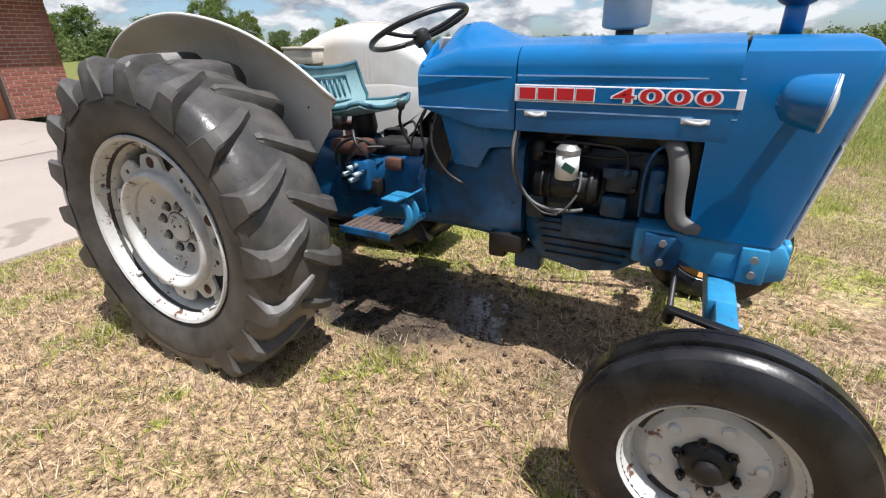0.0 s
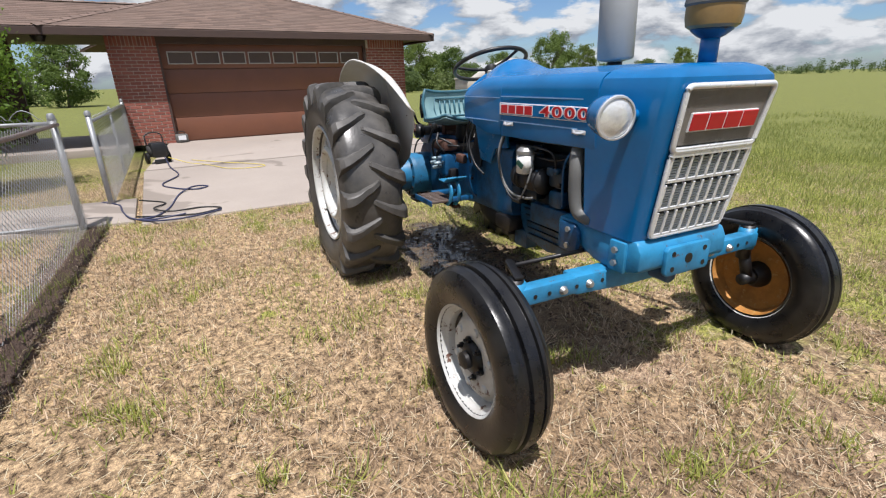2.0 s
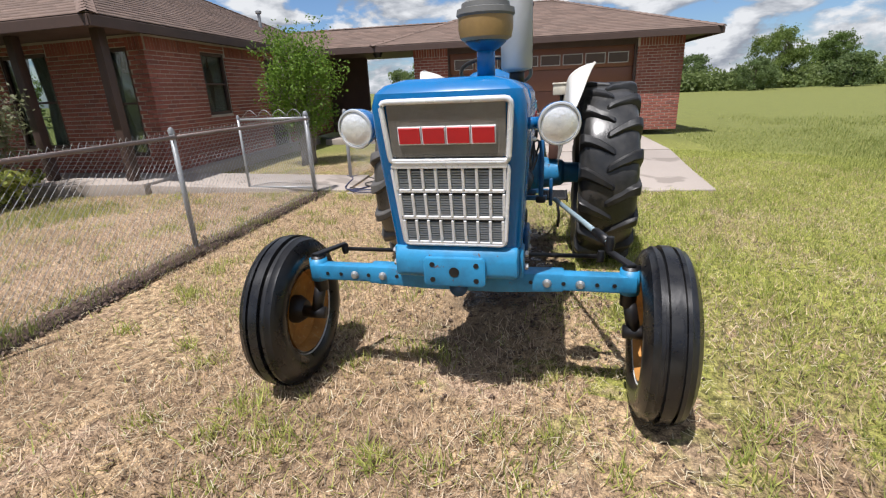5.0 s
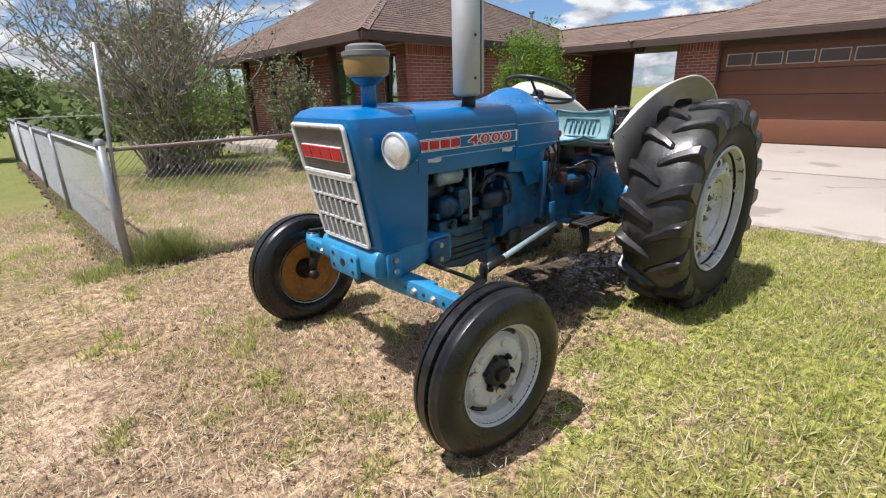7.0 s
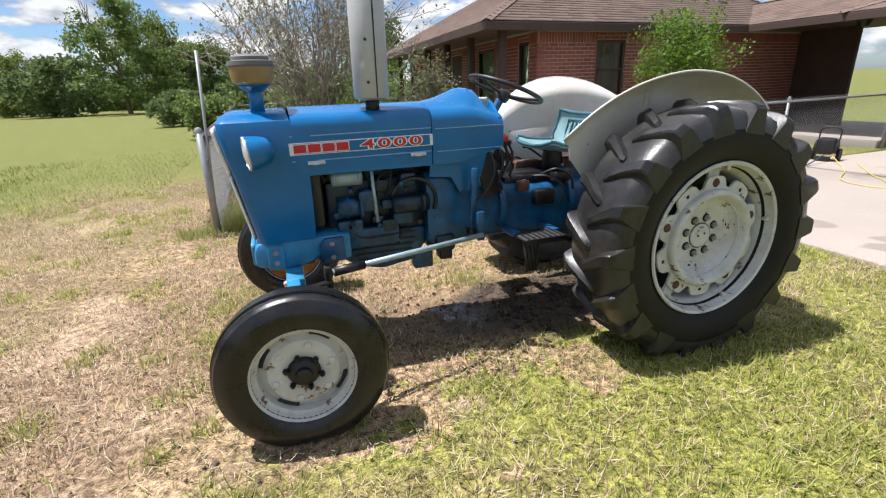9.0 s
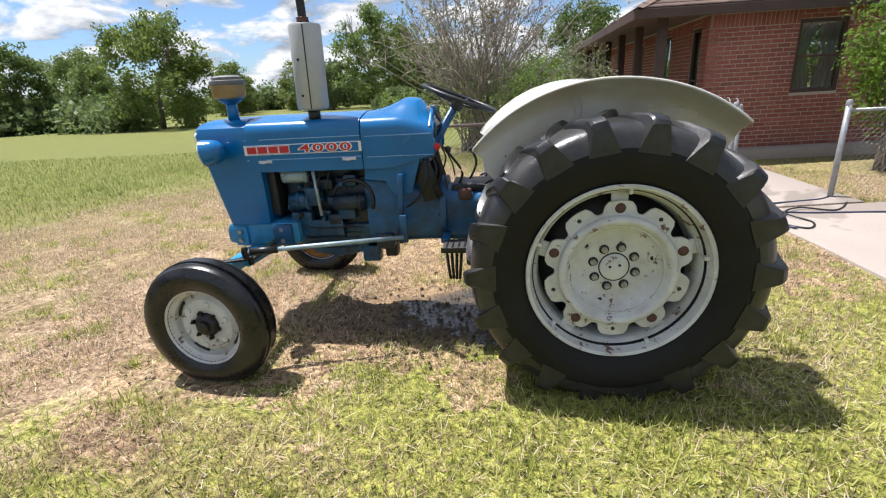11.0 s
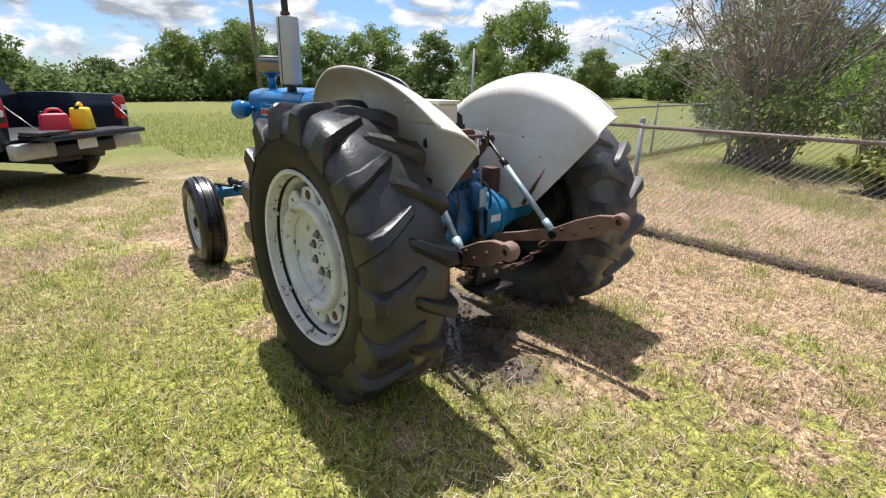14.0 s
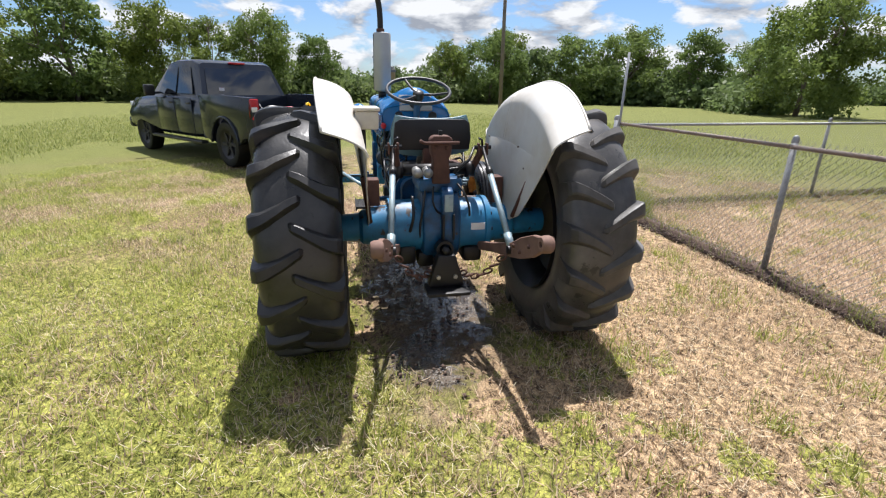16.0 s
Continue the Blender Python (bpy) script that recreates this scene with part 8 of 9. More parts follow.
def limbs(bm, rng, base, top, r, depth, ends, spread=0.6):
    """Branches that fork outwards and upwards; collects where they end."""
    base, top = Vector(base), Vector(top)
    mid = base.lerp(top, 0.5) + Vector((rng.uniform(-1, 1), rng.uniform(-1, 1), 0)) * (top - base).length * 0.06
    tube(bm, [base, mid, top], r, 6, False, [r, r * 0.8, r * 0.58])
    if depth == 0:
        ends.append(top)
        return
    n = 3 if depth > 1 else 2
    d = top - base
    for k in range(n):
        t = rng.uniform(0.55, 1.0)
        s = base.lerp(top, t)
        side = Vector((rng.uniform(-1, 1), rng.uniform(-1, 1), rng.uniform(-0.1, 0.6)))
        e = s + (d.normalized() * 0.75 + side * spread).normalized() * d.length * rng.uniform(0.55, 0.8)
        limbs(bm, rng, s, e, r * 0.52, depth - 1, ends, spread)


def tree(seed, h, w, mat, label, leaf=0.13, per=160, trunk=0.22, clumps=34, low=0.25, name="tree", group="trees at the field edge"):
    """A broad tree: trunk and limbs, and an uneven crown of many small leaf clumps with gaps."""
    rng, nr = random.Random(seed), np.random.default_rng(seed)
    t = thing(name, label, "tree", None, group)
    bm = bmesh.new()
    ends = []
    limbs(bm, rng, (0, 0, -0.1), (rng.uniform(-0.3, 0.3), rng.uniform(-0.3, 0.3), h * 0.42), trunk, 3, ends, 0.75)
    part("trunk", bm, M["bark"], t, "grey-brown trunk and limbs", 60)
    cs = []
    # big boughs bulge out of the crown; each carries a cluster of small clumps
    for k in range(clumps // 6):
        a, q = rng.uniform(0, 2 * math.pi), (k + rng.random()) / (clumps // 6)
        z = low * h + (1 - low) * h * (0.05 + 0.88 * q)
        reach = w * 0.5 * math.sqrt(max(0.06, 1 - ((q - 0.40) / 0.62) ** 2)) * rng.uniform(0.55, 1.12)
        rr = reach * math.sqrt(rng.uniform(0.25, 1.0))
        cx, cy = math.cos(a) * rr, math.sin(a) * rr
        b = w * rng.uniform(0.10, 0.17)
        for _ in range(6):
            d = Vector((rng.gauss(0, 1), rng.gauss(0, 1), rng.gauss(0, 0.8))).normalized() * b * rng.uniform(0.3, 1.15)
            cs.append((cx + d.x, cy + d.y, max(0.3, z + d.z), w * rng.uniform(0.045, 0.10)))
    v, q4 = leaf_cloud(nr, cs, per, leaf, 0.75)
    c = raw_mesh("crown", v, q4, M[mat], t)
    c["label"] = "crown of small green leaves"
    return t


oak = tree(3, 9.5, 9.5, "leaf", "broad green oak tree at the edge of the field", 0.15, 120, 0.26, 330, 0.02)
oak.matrix_basis = pose(22.5, -26.5, 0, 0, 0, 20)
oak.scale = (0.66, 0.66, 0.70)
elm = tree(8, 8.0, 7.0, "leaf", "rounded green tree at the edge of the field", 0.15, 130, 0.2, 300, 0.02)
elm.matrix_basis = pose(36, -30, 0)
elm.scale = (0.75, 0.75, 0.75)
tall = tree(12, 11.0, 8.0, "leaf", "tall green tree with open crown in the field", 0.15, 110, 0.24, 260, 0.05)
tall.matrix_basis = pose(13.5, -46.0, 0, 0, 0, 60)
tall.scale = (0.82, 0.82, 0.86)
low_tree = tree(17, 5.0, 6.5, "leaf_far", "low spreading green tree in the far hedge", 0.16, 120, 0.16, 240, 0.0)
low_tree.matrix_basis = pose(44, -18, 0)
KINDS = (oak, elm, tall, low_tree)
rng = random.Random(77)
# spots: x, y, kind, size
SPOTS = [
    (41, -20, 1, 1.0), (42, -13, 0, 0.85), (45, -9, 1, 1.0), (40, -26, 0, 0.9), (35, -36, 1, 1.05), (47, -4, 3, 1.0), (44, 2, 1, 1.05), (46, 8, 0, 0.9), (45, 12, 2, 0.85), (42, 16, 0, 1.1), (42, 22, 1, 1.4), (42, 30, 0, 1.35), (52, 3, 3, 1.2), (55, -12, 3, 1.3), (54, -30, 3, 1.2), (33, 40, 1, 1.2), (41, 34, 2, 1.0),
    (27, -44, 1, 1.0), (19, -47, 3, 1.3), (10, -47, 1, 1.05), (6, -50, 0, 0.9), (3, -58, 3, 1.2), (23, -52, 0, 0.9), (31, -50, 3, 1.3), (44, -44, 0, 1.0), (58, -46, 3, 1.4), (60, -20, 1, 1.2), (14, -60, 0, 1.1),
    (-6, -33, 0, 0.8), (-14, -34, 3, 1.2), (3, -36, 3, 1.0), (7, -24, 3, 0.5), (-22, -36, 1, 1.0),
    (-62, 25, 0, 1.0), (-66, 33, 1, 1.1), (-70, 19, 3, 1.3), (-60, 41, 3, 1.1), (-75, 47, 1, 1.2), (-64, 14, 2, 0.9), (-90, 70, 0, 1.3), (-105, 95, 1, 1.4), (-80, 90, 3, 1.3), (-118, 150, 1, 1.5), (-60, 60, 3, 0.9), (-46, -12, 1, 0.9), (-52, -17, 3, 1.0), (-50, -6, 3, 0.8),
    (-55, 30, 3, 0.9), (-130, 60, 0, 1.4), (-100, 130, 3, 1.6), (-54, 20, 3, 0.8),
]
for x, y, k, s in SPOTS:
    s *= 0.72 * rng.uniform(0.85, 1.15)
    c = copy_thing(KINDS[k], pose(x + rng.uniform(-1, 1), y + rng.uniform(-1, 1), 0, 0, 0, rng.uniform(0, 360)))
    c.scale = (s, s, s * rng.uniform(0.9, 1.1))


def far_woods(seed, a, b, n, h, deep):
    """A distant hedge line of leaf clumps, too far to count its trees."""
    nr, rr = np.random.default_rng(seed), random.Random(seed)
    cs = []
    for k in range(n):
        u = rr.random()
        hh = h * (0.55 + 0.45 * noise.noise(Vector((u * 9.0, seed, 0.3)))) * rr.uniform(0.5, 1.0)
        cs.append((a[0] + (b[0] - a[0]) * u + rr.uniform(-deep, deep), a[1] + (b[1] - a[1]) * u + rr.uniform(-deep, deep), max(0.5, hh * rr.uniform(0.2, 0.8)), rr.uniform(0.7, 1.5)))
    v, q4 = leaf_cloud(nr, cs, 90, 0.22)
    return tagged(raw_mesh("far_woods", v, q4, M["leaf_far"]), "distant dark green hedge and woods", "woods", kind="stuff")


far_woods(1, (60, -60), (62, 60), 620, 6.0, 3)
far_woods(2, (62, -58), (-12, -66), 520, 5.5, 3)
far_woods(3, (55, 48), (20, 90), 240, 6.0, 5)
far_woods(4, (-190, 40), (-60, 260), 300, 7.0, 6)
far_woods(5, (-60, 260), (140, 230), 300, 7.0, 6)
far_woods(6, (-58, 12), (-66, 46), 200, 3.4, 3)
far_woods(7, (1, -21), (-8, -27), 60, 2.4, 2.0)
far_woods(8, (24, -25), (37, -34), 60, 1.6, 1.2)
far_woods(9, (44, -22), (44, 34), 420, 3.0, 1.5)
far_woods(10, (30, -33), (44, -22), 160, 2.6, 1.5)


def shrub(seed, m, h, w, mat, label, name="shrub", stems=26, leaf=0.035, leaves=26, bare=False, thick=0.012, cat="shrub", leafr=0.16):
    """Many thin stems from one foot, twigs along them, and small leaves."""
    rr, nr = random.Random(seed), np.random.default_rng(seed)
    t = thing(name, label, cat, m)
    bm = bmesh.new()
    spots = []
    for k in range(stems):
        a = rr.uniform(0, 2 * math.pi)
        lean = rr.uniform(0.1, 1.0) * w / 2
        hh = h * rr.uniform(0.6, 1.0) * (1 - 0.25 * (lean / (w / 2)) ** 2)
        p0 = Vector((rr.uniform(-0.1, 0.1) * w, rr.uniform(-0.1, 0.1) * w, -0.05))
        p3 = Vector((math.cos(a) * lean, math.sin(a) * lean, hh))
        p1, p2 = p0.lerp(p3, 0.33) + Vector((0, 0, hh * 0.10)), p0.lerp(p3, 0.66) + Vector((rr.uniform(-.06, .06) * w, rr.uniform(-.06, .06) * w, hh * 0.08))
        pts = curve_pts([p0, p1, p2, p3], 3)
        n = len(pts)
        tube(bm, pts, thick, 5, False, [thick * (1 - 0.75 * i / n) for i in range(n)])
        for j in range(8 if bare else 4):
            u = rr.uniform(0.3, 1.0)
            b0 = pts[min(n - 1, int(u * n))]
            d = Vector((rr.uniform(-1, 1), rr.uniform(-1, 1), rr.uniform(0.1, 1.2))).normalized() * h * rr.uniform(0.08, 0.26)
            b1 = b0 + d
            tube(bm, [b0, b0.lerp(b1, 0.5) + Vector((rr.uniform(-.02, .02), rr.uniform(-.02, .02), 0.02)), b1], thick * 0.4, 4, False, [thick * 0.4, thick * 0.28, thick * 0.12])
            spots.append((*b1, h * leafr * rr.uniform(0.4, 0.9)))
            if bare:
                for _ in range(3):
                    c0 = b0.lerp(b1, rr.uniform(0.3, 1.0))
                    c1 = c0 + Vector((rr.uniform(-1, 1), rr.uniform(-1, 1), rr.uniform(0, 1.3))).normalized() * h * rr.uniform(0.04, 0.12)
                    tube(bm, [c0, c1], thick * 0.22, 3, False, [thick * 0.22, thick * 0.08])
    tagged(part("branchwork", bm, M["twig"], t, "thin grey-brown stems", 60), kind="stuff")
    if leaves:
        v, q4 = leaf_cloud(nr, spots, leaves / (h * leafr) ** 2, leaf)
        tagged(raw_mesh("foliage", v, q4, M[mat], t), "small leaves", kind="stuff")
    return t


shrub(5, pose(1.0, -9.0, 0), 4.5, 5.0, "leaf_pale", "large half-bare shrub with grey twigs and few green leaves", stems=70, leaf=0.035, leaves=3, bare=True, thick=0.022, leafr=0.07)
shrub(6, pose(0.7, -8.5, 0), 1.7, 3.0, "leaf", "green leafy undergrowth round the foot of the large shrub", stems=46, leaf=0.036, leaves=34, leafr=0.20)
shrub(16, pose(-0.4, -11.0, 0), 2.3, 2.6, "leaf_bright", "yellow-green leafy shrub behind the large bare shrub", stems=40, leaf=0.040, leaves=40, leafr=0.2)
shrub(7, pose(-1.25, -7.6, 0), 2.0, 1.3, "leaf_pale", "pale flowering shrub beside the porch", stems=34, leaf=0.032, leaves=80, leafr=0.13)
shrub(9, pose(-5.05, -4.55, 0), 2.45, 1.25, "leaf_bright", "bright green upright shrub before the house wall", stems=44, leaf=0.030, leaves=150, leafr=0.13)
shrub(19, pose(-1.0, -7.4, 0), 0.55, 1.3, "grass_green", "low green weeds at the foot of the porch shrub", stems=50, leaf=0.05, leaves=30, thick=0.004, cat="weeds", name="weeds")
shrub(21, pose(4.2, -15.5, 0), 1.3, 2.4, "leaf", "green bush beside the field fence", stems=40, leaf=0.07, leaves=60, leafr=0.2)

# poles in the field
def field_pole(x, y, h, r, tilt, label):
    t = thing("utility_pole", label, "utility pole", pose(x, y, 0, 0, tilt, 0))
    part("shaft", rod(bmesh.new(), (0, 0, -0.3), (0, 0, h), r, r * 0.75, 12), M["polewood"], t, "weathered wooden shaft", 40)
    return t


field_pole(25.2, -8.45, 8.5, 0.12, 0.0, "tall leaning wooden utility pole in the field")
field_pole(26.0, -33.0, 5.0, 0.10, 0, "short wooden pole before the trees")

# ---- small things on the driveway ----
washer = thing("pressure_washer", "black pressure washer standing on the driveway by the fence", "pressure washer", pose(-6.28, -2.55, 0.078, 0, 0, 20))
part("body", boxes(((0, 0, 0.24), (0.22, 0.26, 0.26)), bevel=0.05), M["black"], washer, "", 40)
part("motor", rod(bmesh.new(), (-0.02, -0.15, 0.22), (-0.02, 0.15, 0.22), 0.10, n=20), M["screen"], washer, "", 40)
for s in (1, -1):
    part("wheel", lathe(bmesh.new(), [(0.0, 0.03), (0.06, 0.03), (0.10, 0.02), (0.10, -0.02), (0.06, -0.03), (0.0, -0.03)], 24), M["rubber"], washer, "small black wheel", 40, Matrix.Translation((-0.08, s * 0.17, 0.10)))
part("handle", tube(bmesh.new(), curve_pts([(-0.08, -0.13, 0.3), (-0.12, -0.13, 0.48), (-0.13, 0, 0.53), (-0.12, 0.13, 0.48), (-0.08, 0.13, 0.3)], 5), 0.012, 8), M["black"], washer, "bent handle", 45)
part("foot", boxes(((0.08, 0, 0.04), (0.06, 0.2, 0.08)), bevel=0.01), M["black"], washer, "", 30)
vac = thing("sprinkler_box", "small grey and white box by the garage door", "box", pose(-9.25, -2.28, 0.130, 0, 0, 10))
part("body", boxes(((0, 0, 0.10), (0.20, 0.26, 0.18)), bevel=0.03), M["hose_grey"], vac, "", 40)
part("panel", boxes(((0.103, 0, 0.11), (0.006, 0.16, 0.10)), bevel=0.002), M["decal"], vac, "white panel", 0)
part("handle", tube(bmesh.new(), curve_pts([(0, -0.08, 0.18), (0, -0.06, 0.24), (0, 0.06, 0.24), (0, 0.08, 0.18)], 4), 0.01, 8), M["black"], vac, "", 45)
for pts, r, mat, lab in (
    ([(-6.10, -2.45, 0.12), (-5.6, -2.36, 0.02), (-4.84, -2.22, 0.013), (-4.2, -2.40, 0.013), (-3.8, -2.20, 0.013), (-3.62, -1.95, 0.013), (-3.76, -1.82, 0.013), (-3.70, -2.0, 0.036), (-3.41, -2.16, 0.013), (-2.7, -2.24, 0.013), (-2.36, -2.36, 0.013), (-2.30, -2.52, 0.013), (-2.12, -2.30, 0.016), (-2.11, -1.98, 0.02), (-2.3, -1.7, 0.013)], 0.010, "hose", "dark blue garden hose lying across the driveway"),
    ([(-2.2, -2.05, 0.04), (-2.2, -2.4, 0.02), (-2.4, -2.6, 0.02), (-2.8, -2.72, 0.013), (-3.16, -2.80, 0.013), (-3.4, -3.0, 0.013)], 0.010, "hose", "dark blue hose end at the fence post"),
    ([(-6.25, -2.42, 0.10), (-6.0, -2.1, 0.012), (-5.6, -1.8, 0.012), (-5.05, -1.5, 0.012), (-4.90, -1.15, 0.012), (-5.0, -0.92, 0.012), (-5.35, -1.15, 0.012), (-5.66, -1.5, 0.012), (-6.3, -2.05, 0.012)], 0.006, "hose_y", "yellow cable lying in a loop on the driveway"),
    ([(-2.45, -2.55, 0.012), (-2.3, -2.2, 0.012), (-2.25, -1.9, 0.012), (-2.4, -1.7, 0.012), (-2.55, -1.9, 0.012), (-2.45, -2.2, 0.028), (-2.7, -2.4, 0.028), (-3.0, -2.3, 0.012), (-3.3, -2.6, 0.012)], 0.009, "black", "black cable coiled at the edge of the driveway"),
):
    pts = [(x, y, z + 0.014 + rise(x, y + 0.2)) for x, y, z in pts]
    h = put("hose" if "hose" in lab else "cable", tube(bmesh.new(), curve_pts(pts, 7), r, 8), M[mat], None, "", 50)
    tagged(h, lab, "hose" if "hose" in lab else "cable")
stone = bmesh.new()
bmesh.ops.create_icosphere(stone, subdivisions=3, radius=0.25)
for v in stone.verts:
    v.co *= 1 + 0.25 * noise.noise(v.co * 5)
    v.co.z = v.co.z * 0.6 + 0.12
tagged(put("rock", stone, M["concrete"], None, "", 60, Matrix.Translation((-9.6, 16.0, 0))), "pale grey rock lying in the field grass", "rock")
# ---- bricks: the near piers singly, the rest of the walls joined ----
def lay_bricks():
    bv = np.array([v.co for v in BRICK.vertices])
    bf = [list(p.vertices) for p in BRICK.polygons]
    for w, a, d, n, L, z0, z1, single in brick_jobs:
        crown = z1 >= 2.29 and z1 - z0 > 1.0
        rows = int((z1 - z0 - (BRICK_L + JOINT if crown else 0)) / (BRICK_H + JOINT))
        rot = np.array(((d.x, n.x, 0), (d.y, n.y, 0), (0, 0, 1)))
        spots = []
        for r in range(rows):
            z = z0 + (r + 0.5) * (BRICK_H + JOINT)
            x = -(BRICK_L + JOINT) / 2 if r % 2 else 0.0
            while x < L - 0.02:
                x0, x1 = max(0.0, x), min(L, x + BRICK_L)
                if x1 - x0 > 0.03:
                    spots.append(((x0 + x1) / 2, z, (x1 - x0) / BRICK_L, 1.0))
                x += BRICK_L + JOINT
        if crown:  # a course of upright bricks under the eaves
            z, x = z0 + rows * (BRICK_H + JOINT) + (BRICK_L + JOINT) / 2, BRICK_H / 2
            while x < L - BRICK_H / 2:
                spots.append((x, z, BRICK_H / BRICK_L, BRICK_L / BRICK_H))
                x += BRICK_H + JOINT
        if single and len(spots) <= 300:
            for x, z, s, tall in spots:
                o = new("brick", BRICK)
                o.parent = w
                p = a + d * x - n * 0.002
                o.matrix_basis = Matrix(((d.x * s, n.x, 0, p.x), (d.y * s, n.y, 0, p.y), (0, 0, tall, z), (0, 0, 0, 1)))
        else:
            vs, k = [], 0
            quads, others = [], []
            for x, z, s, tall in spots:
                p = np.array(a + d * x - n * 0.002)
                vs.append((bv * (s, 1, tall)) @ rot.T + p + (0, 0, z))
            me = bpy.data.meshes.new("bricks")
            nb = len(bv)
            faces = [[i + nb * k for i in f] for k in range(len(spots)) for f in bf]
            me.from_pydata(np.concatenate(vs).tolist(), [], faces)
            me.materials.append(M["brick"])
            o = new("bricks", me)
            o.parent = w
            tagged(o, kind="stuff")


lay_bricks()

# ---- grass: short mown blades near the tractor, taller blades in the field ----
def on_slab(x, y):
    """True over driveway, walk or house (in the house plan)."""
    c, s = math.cos(radians(4.6)), math.sin(radians(4.6))
    x, y = x + 0.187, y - 0.349
    X, Y = c * x + s * y, -s * x + c * y
    edge = -2.08 - 0.05 * (Y < -1)
    side = 2.26 + 0.14 * np.clip(-2.1 - X, 0, 3.6)
    return ((X < edge) & (X > -5.60) & (Y > -2.66) & (Y < side)) | ((X < -5.68) & (X > -16) & (Y > -2.64) & (Y < 2.8)) | ((X < G) & (X > -16) & (Y > -3.0) & (Y < 4.0)) | ((X < -2.35) & (X > -3.55) & (Y < -2.7) & (Y > -6.0)) | ((X < -2.25) & (X > -13) & (Y < -5.9)) | ((X < -8.9) & (Y < -2.9) & (Y > -6.2) & (X > -13))


def patch_noise(x, y, f, seed):
    """Cheap smooth noise in -1..1 from a few turned waves."""
    r = np.random.default_rng(seed)
    out = np.zeros_like(x)
    for k in range(9):
        a, ph = r.uniform(0, 2 * math.pi), r.uniform(0, 2 * math.pi)
        q = f * r.uniform(0.5, 2.2)
        out += np.sin((np.cos(a) * x + np.sin(a) * y) * q + ph + 1.3 * np.sin((np.sin(a) * x - np.cos(a) * y) * q * 0.7))
    return out / 3.2


def blades(name, seed, n, area, h, w, mat, keep, label, lean=0.6, clump=0):
    """n upright slivers over an area (x0, x1, y0, y1), thinned by keep(x, y, rng)."""
    r = np.random.default_rng(seed)
    if clump:
        m = n // clump
        cx, cy = r.uniform(area[0], area[1], m), r.uniform(area[2], area[3], m)
        sp = 0.035 + 0.05 * r.random(m)
        x = np.repeat(cx, clump) + r.normal(size=m * clump) * np.repeat(sp, clump)
        y = np.repeat(cy, clump) + r.normal(size=m * clump) * np.repeat(sp, clump)
        ok = np.repeat(keep(cx, cy, r) & ~on_slab(cx, cy), clump) & ~on_slab(x, y)
    else:
        x, y = r.uniform(area[0], area[1], n), r.uniform(area[2], area[3], n)
        ok = keep(x, y, r) & ~on_slab(x, y)
    x, y = x[ok], y[ok]
    n = len(x)
    hh = h * (0.45 + 0.9 * r.random(n))
    a = r.uniform(0, 2 * math.pi, n)
    ln = lean * r.random(n) * hh * 1.4
    b = a + math.pi / 2 + r.uniform(-0.6, 0.6, n)
    ww = w * (0.6 + 0.8 * r.random(n))
    z = np.full(n, -0.018)
    p0 = np.stack([x - np.cos(b) * ww, y - np.sin(b) * ww, z], 1)
    p1 = np.stack([x + np.cos(b) * ww, y + np.sin(b) * ww, z], 1)
    p2 = np.stack([x + np.cos(a) * ln, y + np.sin(a) * ln, hh], 1)
    v = np.stack([p0, p1, p2], 1).reshape(-1, 3)
    t = np.arange(3 * n).reshape(-1, 3)
    return tagged(raw_mesh(name, v, t, M[mat]), label, "grass", kind="stuff")


def wetness(x, y):
    return 1.15 - ((x - 0.35) * 0.58) ** 2 - ((y - 0.02) * 1.6) ** 2


def greenness(x, y):
    return 0.72 * patch_noise(x, y, 4.4, 5) + 0.50 * patch_noise(x, y, 1.1, 6) + 0.34 * np.clip(y, -2, 3) - 0.11 * x


def dry_ok(x, y, r):
    near = (x - 1) ** 2 + y ** 2 < 49
    bald = (x > 1.0) & (patch_noise(x, y, 2.6, 71) > 0.25 + 0.5 * r.random(len(x)))
    return near & ~bald & (np.hypot((x - 5.2) * 0.30, (y - 0.6) * 0.42) + 0.5 * patch_noise(x, y, 1.8, 31) > 0.62) & (wetness(x, y) < 0.35 + 0.5 * r.random(len(x))) & (r.random(len(x)) < 0.97 - 0.60 * np.clip(greenness(x, y), 0, 1))


def green_ok(x, y, r):
    near = (x - 1) ** 2 + y ** 2 < 64
    return near & (wetness(x, y) < 0.3 + 0.5 * r.random(len(x))) & (r.random(len(x)) < np.clip(0.18 + 0.62 * greenness(x, y), 0.05, 0.9))


blades("dry_grass", 1, 540000, (-6, 8, -7, 7), 0.024, 0.0032, "grass_dry", dry_ok, "short dry straw-coloured mown grass", 2.4)
blades("green_grass", 2, 520000, (-7, 8, -7, 8), 0.034, 0.0032, "grass_green", green_ok, "short green mown grass", 2.2)
blades("green_tufts", 3, 36000, (-4, 6, -6, 6), 0.055, 0.0035, "grass_green", lambda x, y, r: wetness(x, y) < 0.3, "small green weed tufts in the lawn", 1.3, 60)
blades("field_grass", 4, 230000, (-16, 16, 3.5, 13), 0.040, 0.006, "grass_field", lambda x, y, r: (r.random(len(x)) < np.clip((13.0 - np.hypot(x, y)) / 7.0, 0, 1)) & ((y > 5.2 + 0.6 * patch_noise(x, y, 0.9, 9)) | (x < -6)) & (np.hypot(x - 7, y - 3) > 4.5), "short green field grass", 1.6)
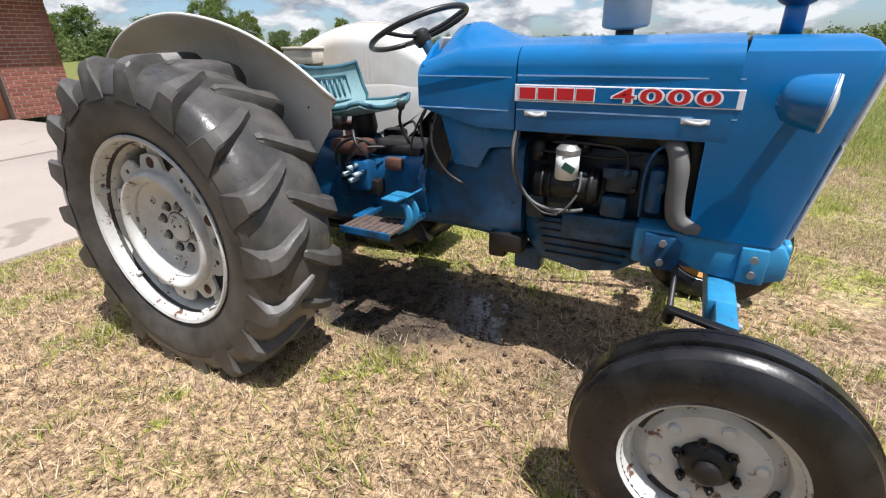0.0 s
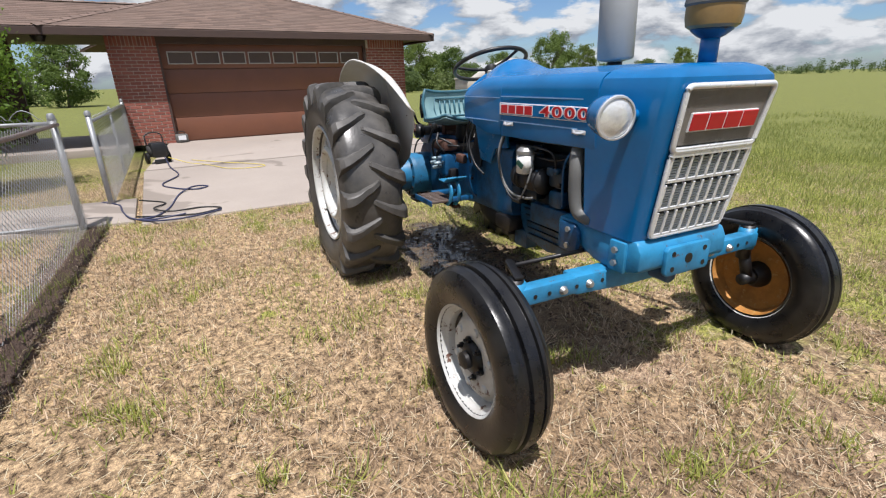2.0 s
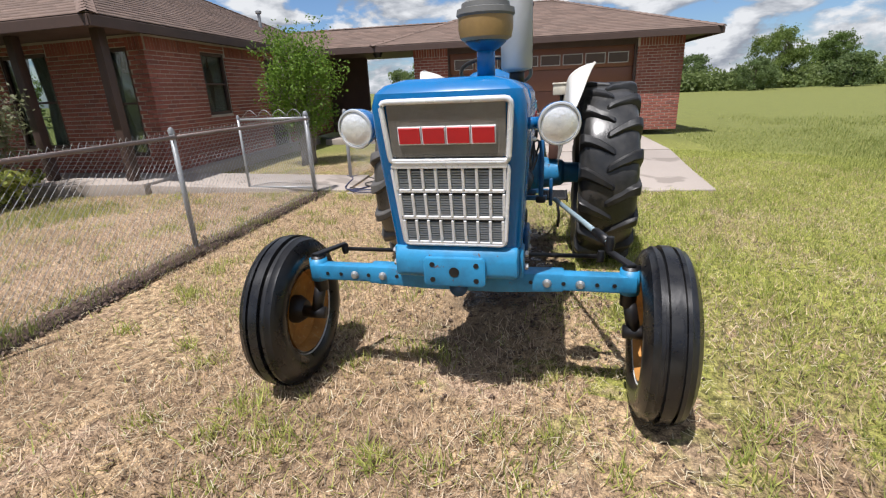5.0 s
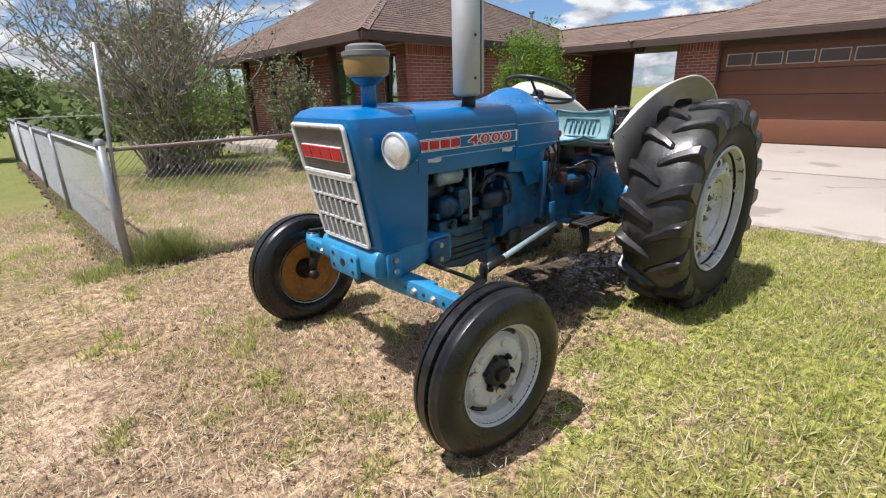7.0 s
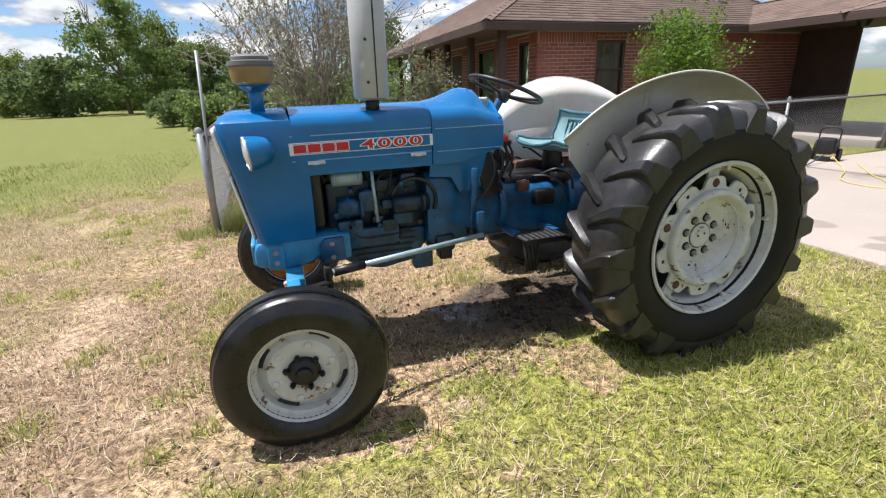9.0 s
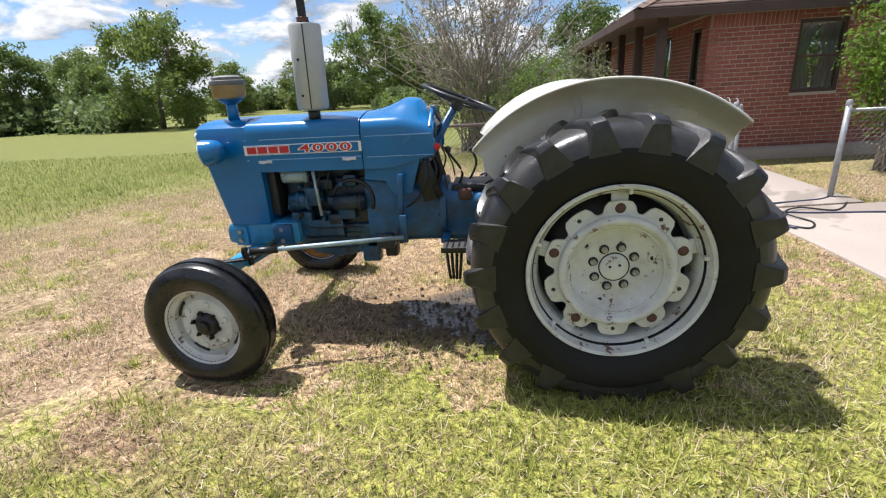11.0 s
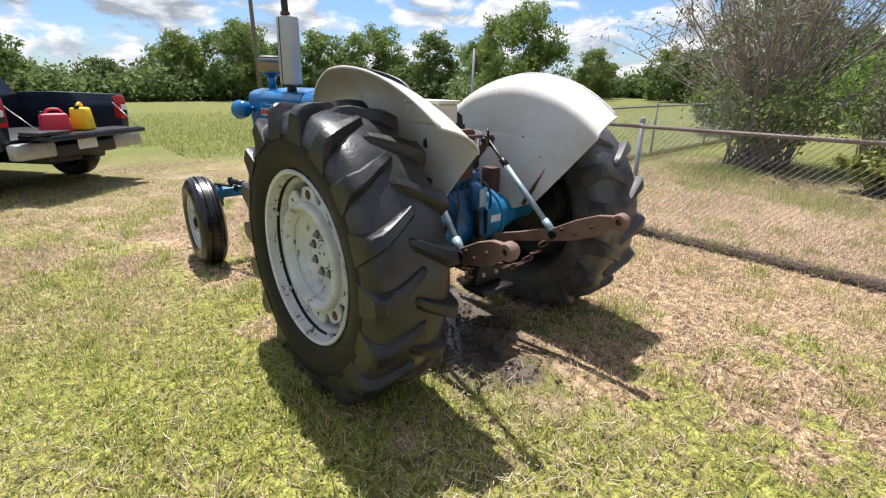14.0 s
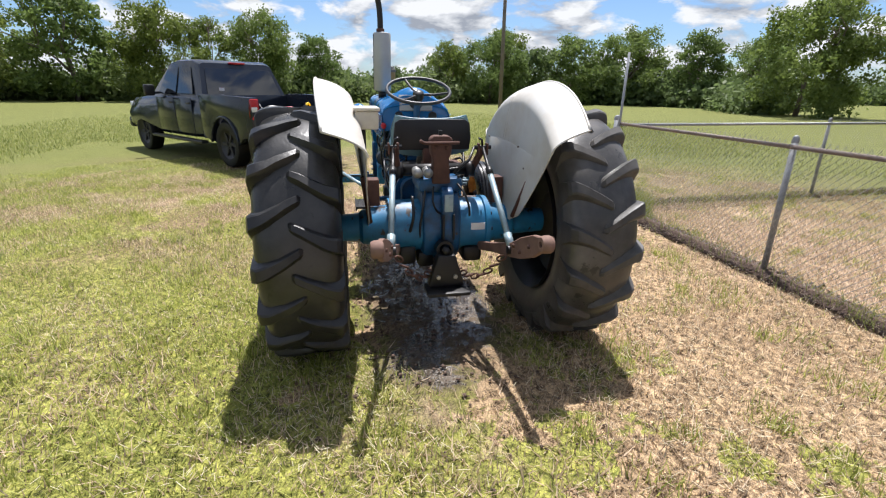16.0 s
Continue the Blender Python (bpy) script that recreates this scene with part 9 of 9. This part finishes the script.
blades("field_grass", 5, 90000, (4, 15, -14, 14), 0.040, 0.007, "grass_field", lambda x, y, r: (r.random(len(x)) < np.clip((14.0 - np.hypot(x, y)) / 7.0, 0, 1)) & (np.hypot(x - 1, y) > 6.5) & ~((y > -2) & (y < 9) & (x < 12)), "field grass beyond the track", 1.5)
blades("meadow_grass", 14, 200000, (-20, 13, 3.2, 18), 0.085, 0.0060, "grass_field", lambda x, y, r: (r.random(len(x)) < np.clip((19.0 - np.hypot(x, y)) / 11.0, 0, 1)) & (y > 3.9 + 1.6 * r.random(len(x)) + 0.5 * patch_noise(x, y, 0.8, 19) + 0.16 * np.clip(-2 - x, 0, 12) + 0.5 * np.clip(x - 3, 0, 9)) & (patch_noise(x, y, 1.6, 20) > -0.9 + 0.9 * r.random(len(x))), "unmown meadow grass beside the lawn", 0.7)
blades("meadow_grass", 15, 120000, (6.5, 26, -11, 12), 0.065, 0.009, "grass_field", lambda x, y, r: (r.random(len(x)) < np.clip((27.0 - np.hypot(x, y)) / 18.0, 0, 1)) & (x > 7.2 + 2.4 * r.random(len(x)) + 0.5 * patch_noise(x, y, 0.8, 21) - 0.35 * np.clip(-1 - y, 0, 4)) & ((y < -0.5) | (x > 11) | (y > 7)), "tall field grass beyond the track", 0.7)
blades("fence_weeds", 6, 26000, (-2.3, 3.3, -3.3, -2.4), 0.10, 0.004, "grass_field", lambda x, y, r: (np.abs(y + 2.92 - 0.016 * np.clip(x - 0.38, 0, 9)) < 0.12 + 0.10 * r.random(len(x))) & (r.random(len(x)) < 0.08 + 0.4 * (x > 2.0)), "weeds along the foot of the fence", 0.8)
blades("fence_weeds", 7, 7000, (2.2, 3.0, -3.4, -2.6), 0.26, 0.004, "grass_field", lambda x, y, r: np.hypot((x - 2.52) * 0.8, y + 2.98) < 0.10 + 0.16 * r.random(len(x)), "tall weeds at the fence corner", 0.6)
blades("fence_weeds", 8, 6000, (2.5, 3.1, -15, -2.6), 0.07, 0.005, "grass_field", lambda x, y, r: np.abs(x - 2.84 + 0.033 * (y + 2.9)) < 0.2, "weeds along the field fence", 0.7)
blades("garden_grass", 9, 26000, (-2.6, 3.0, -9.5, -2.8), 0.022, 0.0035, "grass_dry", lambda x, y, r: r.random(len(x)) < 0.9, "dry garden grass behind the fence", 1.4)
blades("garden_grass", 10, 50000, (-2.6, 3.0, -9.5, -2.8), 0.12, 0.004, "grass_field", lambda x, y, r: (y < -4.6) & (r.random(len(x)) < np.clip(-0.1 + 0.8 * patch_noise(x, y, 1.2, 12), 0, 1)), "green weeds in the garden", 0.8)


def clods(seed, n, line, spread, size, label):
    """Loose clods and litter along a line, half sunk in the ground."""
    r = np.random.default_rng(seed)
    (x0, y0), (x1, y1) = line
    u = r.random(n)
    c = np.stack([x0 + (x1 - x0) * u + r.normal(size=n) * spread, y0 + (y1 - y0) * u + r.normal(size=n) * spread, np.zeros(n)], 1)
    s = size * (0.35 + 1.2 * r.random(n) ** 3)
    base = np.array(((1, 0, 0), (0, 1, 0), (-1, 0, 0), (0, -1, 0), (0, 0, 0.8), (0, 0, -0.5)))
    v = base[None] * (0.6 + 0.8 * r.random((n, 6, 1))) * s[:, None, None]
    a = r.uniform(0, 2 * math.pi, n)
    ca, sa = np.cos(a)[:, None], np.sin(a)[:, None]
    v = np.stack([v[..., 0] * ca - v[..., 1] * sa, v[..., 0] * sa + v[..., 1] * ca, v[..., 2]], 2) + c[:, None, :]
    f = np.array(((0, 1, 4), (1, 2, 4), (2, 3, 4), (3, 0, 4), (1, 0, 5), (2, 1, 5), (3, 2, 5), (0, 3, 5)))
    t = (f[None] + 6 * np.arange(n)[:, None, None]).reshape(-1, 3)
    return tagged(raw_mesh("soil_clods", v.reshape(-1, 3), t, M["clod"]), label, "soil", kind="stuff")


clods(1, 9000, ((2.85, -2.84), (0.38, -2.90)), 0.06, 0.022, "dark clods and litter along the foot of the fence")
clods(5, 8000, ((0.38, -2.90), (-2.2, -2.93)), 0.06, 0.022, "dark clods and litter along the fence by the gate")
clods(2, 5000, ((2.86, -2.9), (3.2, -14.0)), 0.07, 0.022, "dark clods along the field fence")
clods(3, 1500, ((-0.6, 0.1), (1.6, 0.15)), 0.30, 0.012, "small wet clods under the tractor")
clods(4, 5000, ((-3.0, 0.0), (6.5, 0.5)), 1.6, 0.007, "scattered crumbs of earth in the lawn")


def litter(seed, n, area, label):
    """Cut straws that lie about on the lawn, each a thin bent sliver."""
    r = np.random.default_rng(seed)
    x, y = r.uniform(area[0], area[1], n), r.uniform(area[2], area[3], n)
    ok = ((x - 1) ** 2 + y ** 2 < 30) & ~on_slab(x, y) & (wetness(x, y) < 0.5) & (patch_noise(x, y, 2.0, 44) + 0.6 * r.normal(size=n) > -0.1 + 0.5 * greenness(x, y))
    x, y = x[ok], y[ok]
    n = len(x)
    a, ln, w = r.uniform(0, 2 * math.pi, n), 0.007 + 0.024 * r.random(n) ** 2, 0.0009 + 0.0010 * r.random(n)
    z0, z1 = 0.010 + 0.016 * r.random(n), 0.010 + 0.020 * r.random(n)
    c, s = np.cos(a), np.sin(a)
    p = [np.stack([x - c * ln - s * w, y - s * ln + c * w, z0], 1), np.stack([x - c * ln + s * w, y - s * ln - c * w, z0], 1), np.stack([x + c * ln + s * w, y + s * ln - c * w, z1], 1), np.stack([x + c * ln - s * w, y + s * ln + c * w, z1], 1)]
    v = np.stack(p, 1).reshape(-1, 3)
    return tagged(raw_mesh("straw_litter", v, np.arange(4 * n).reshape(-1, 4), M["straw"]), label, "straw", kind="stuff")


litter(1, 75000, (-4.5, 6.5, -5.5, 5.5), "pale cut straws lying on the lawn")
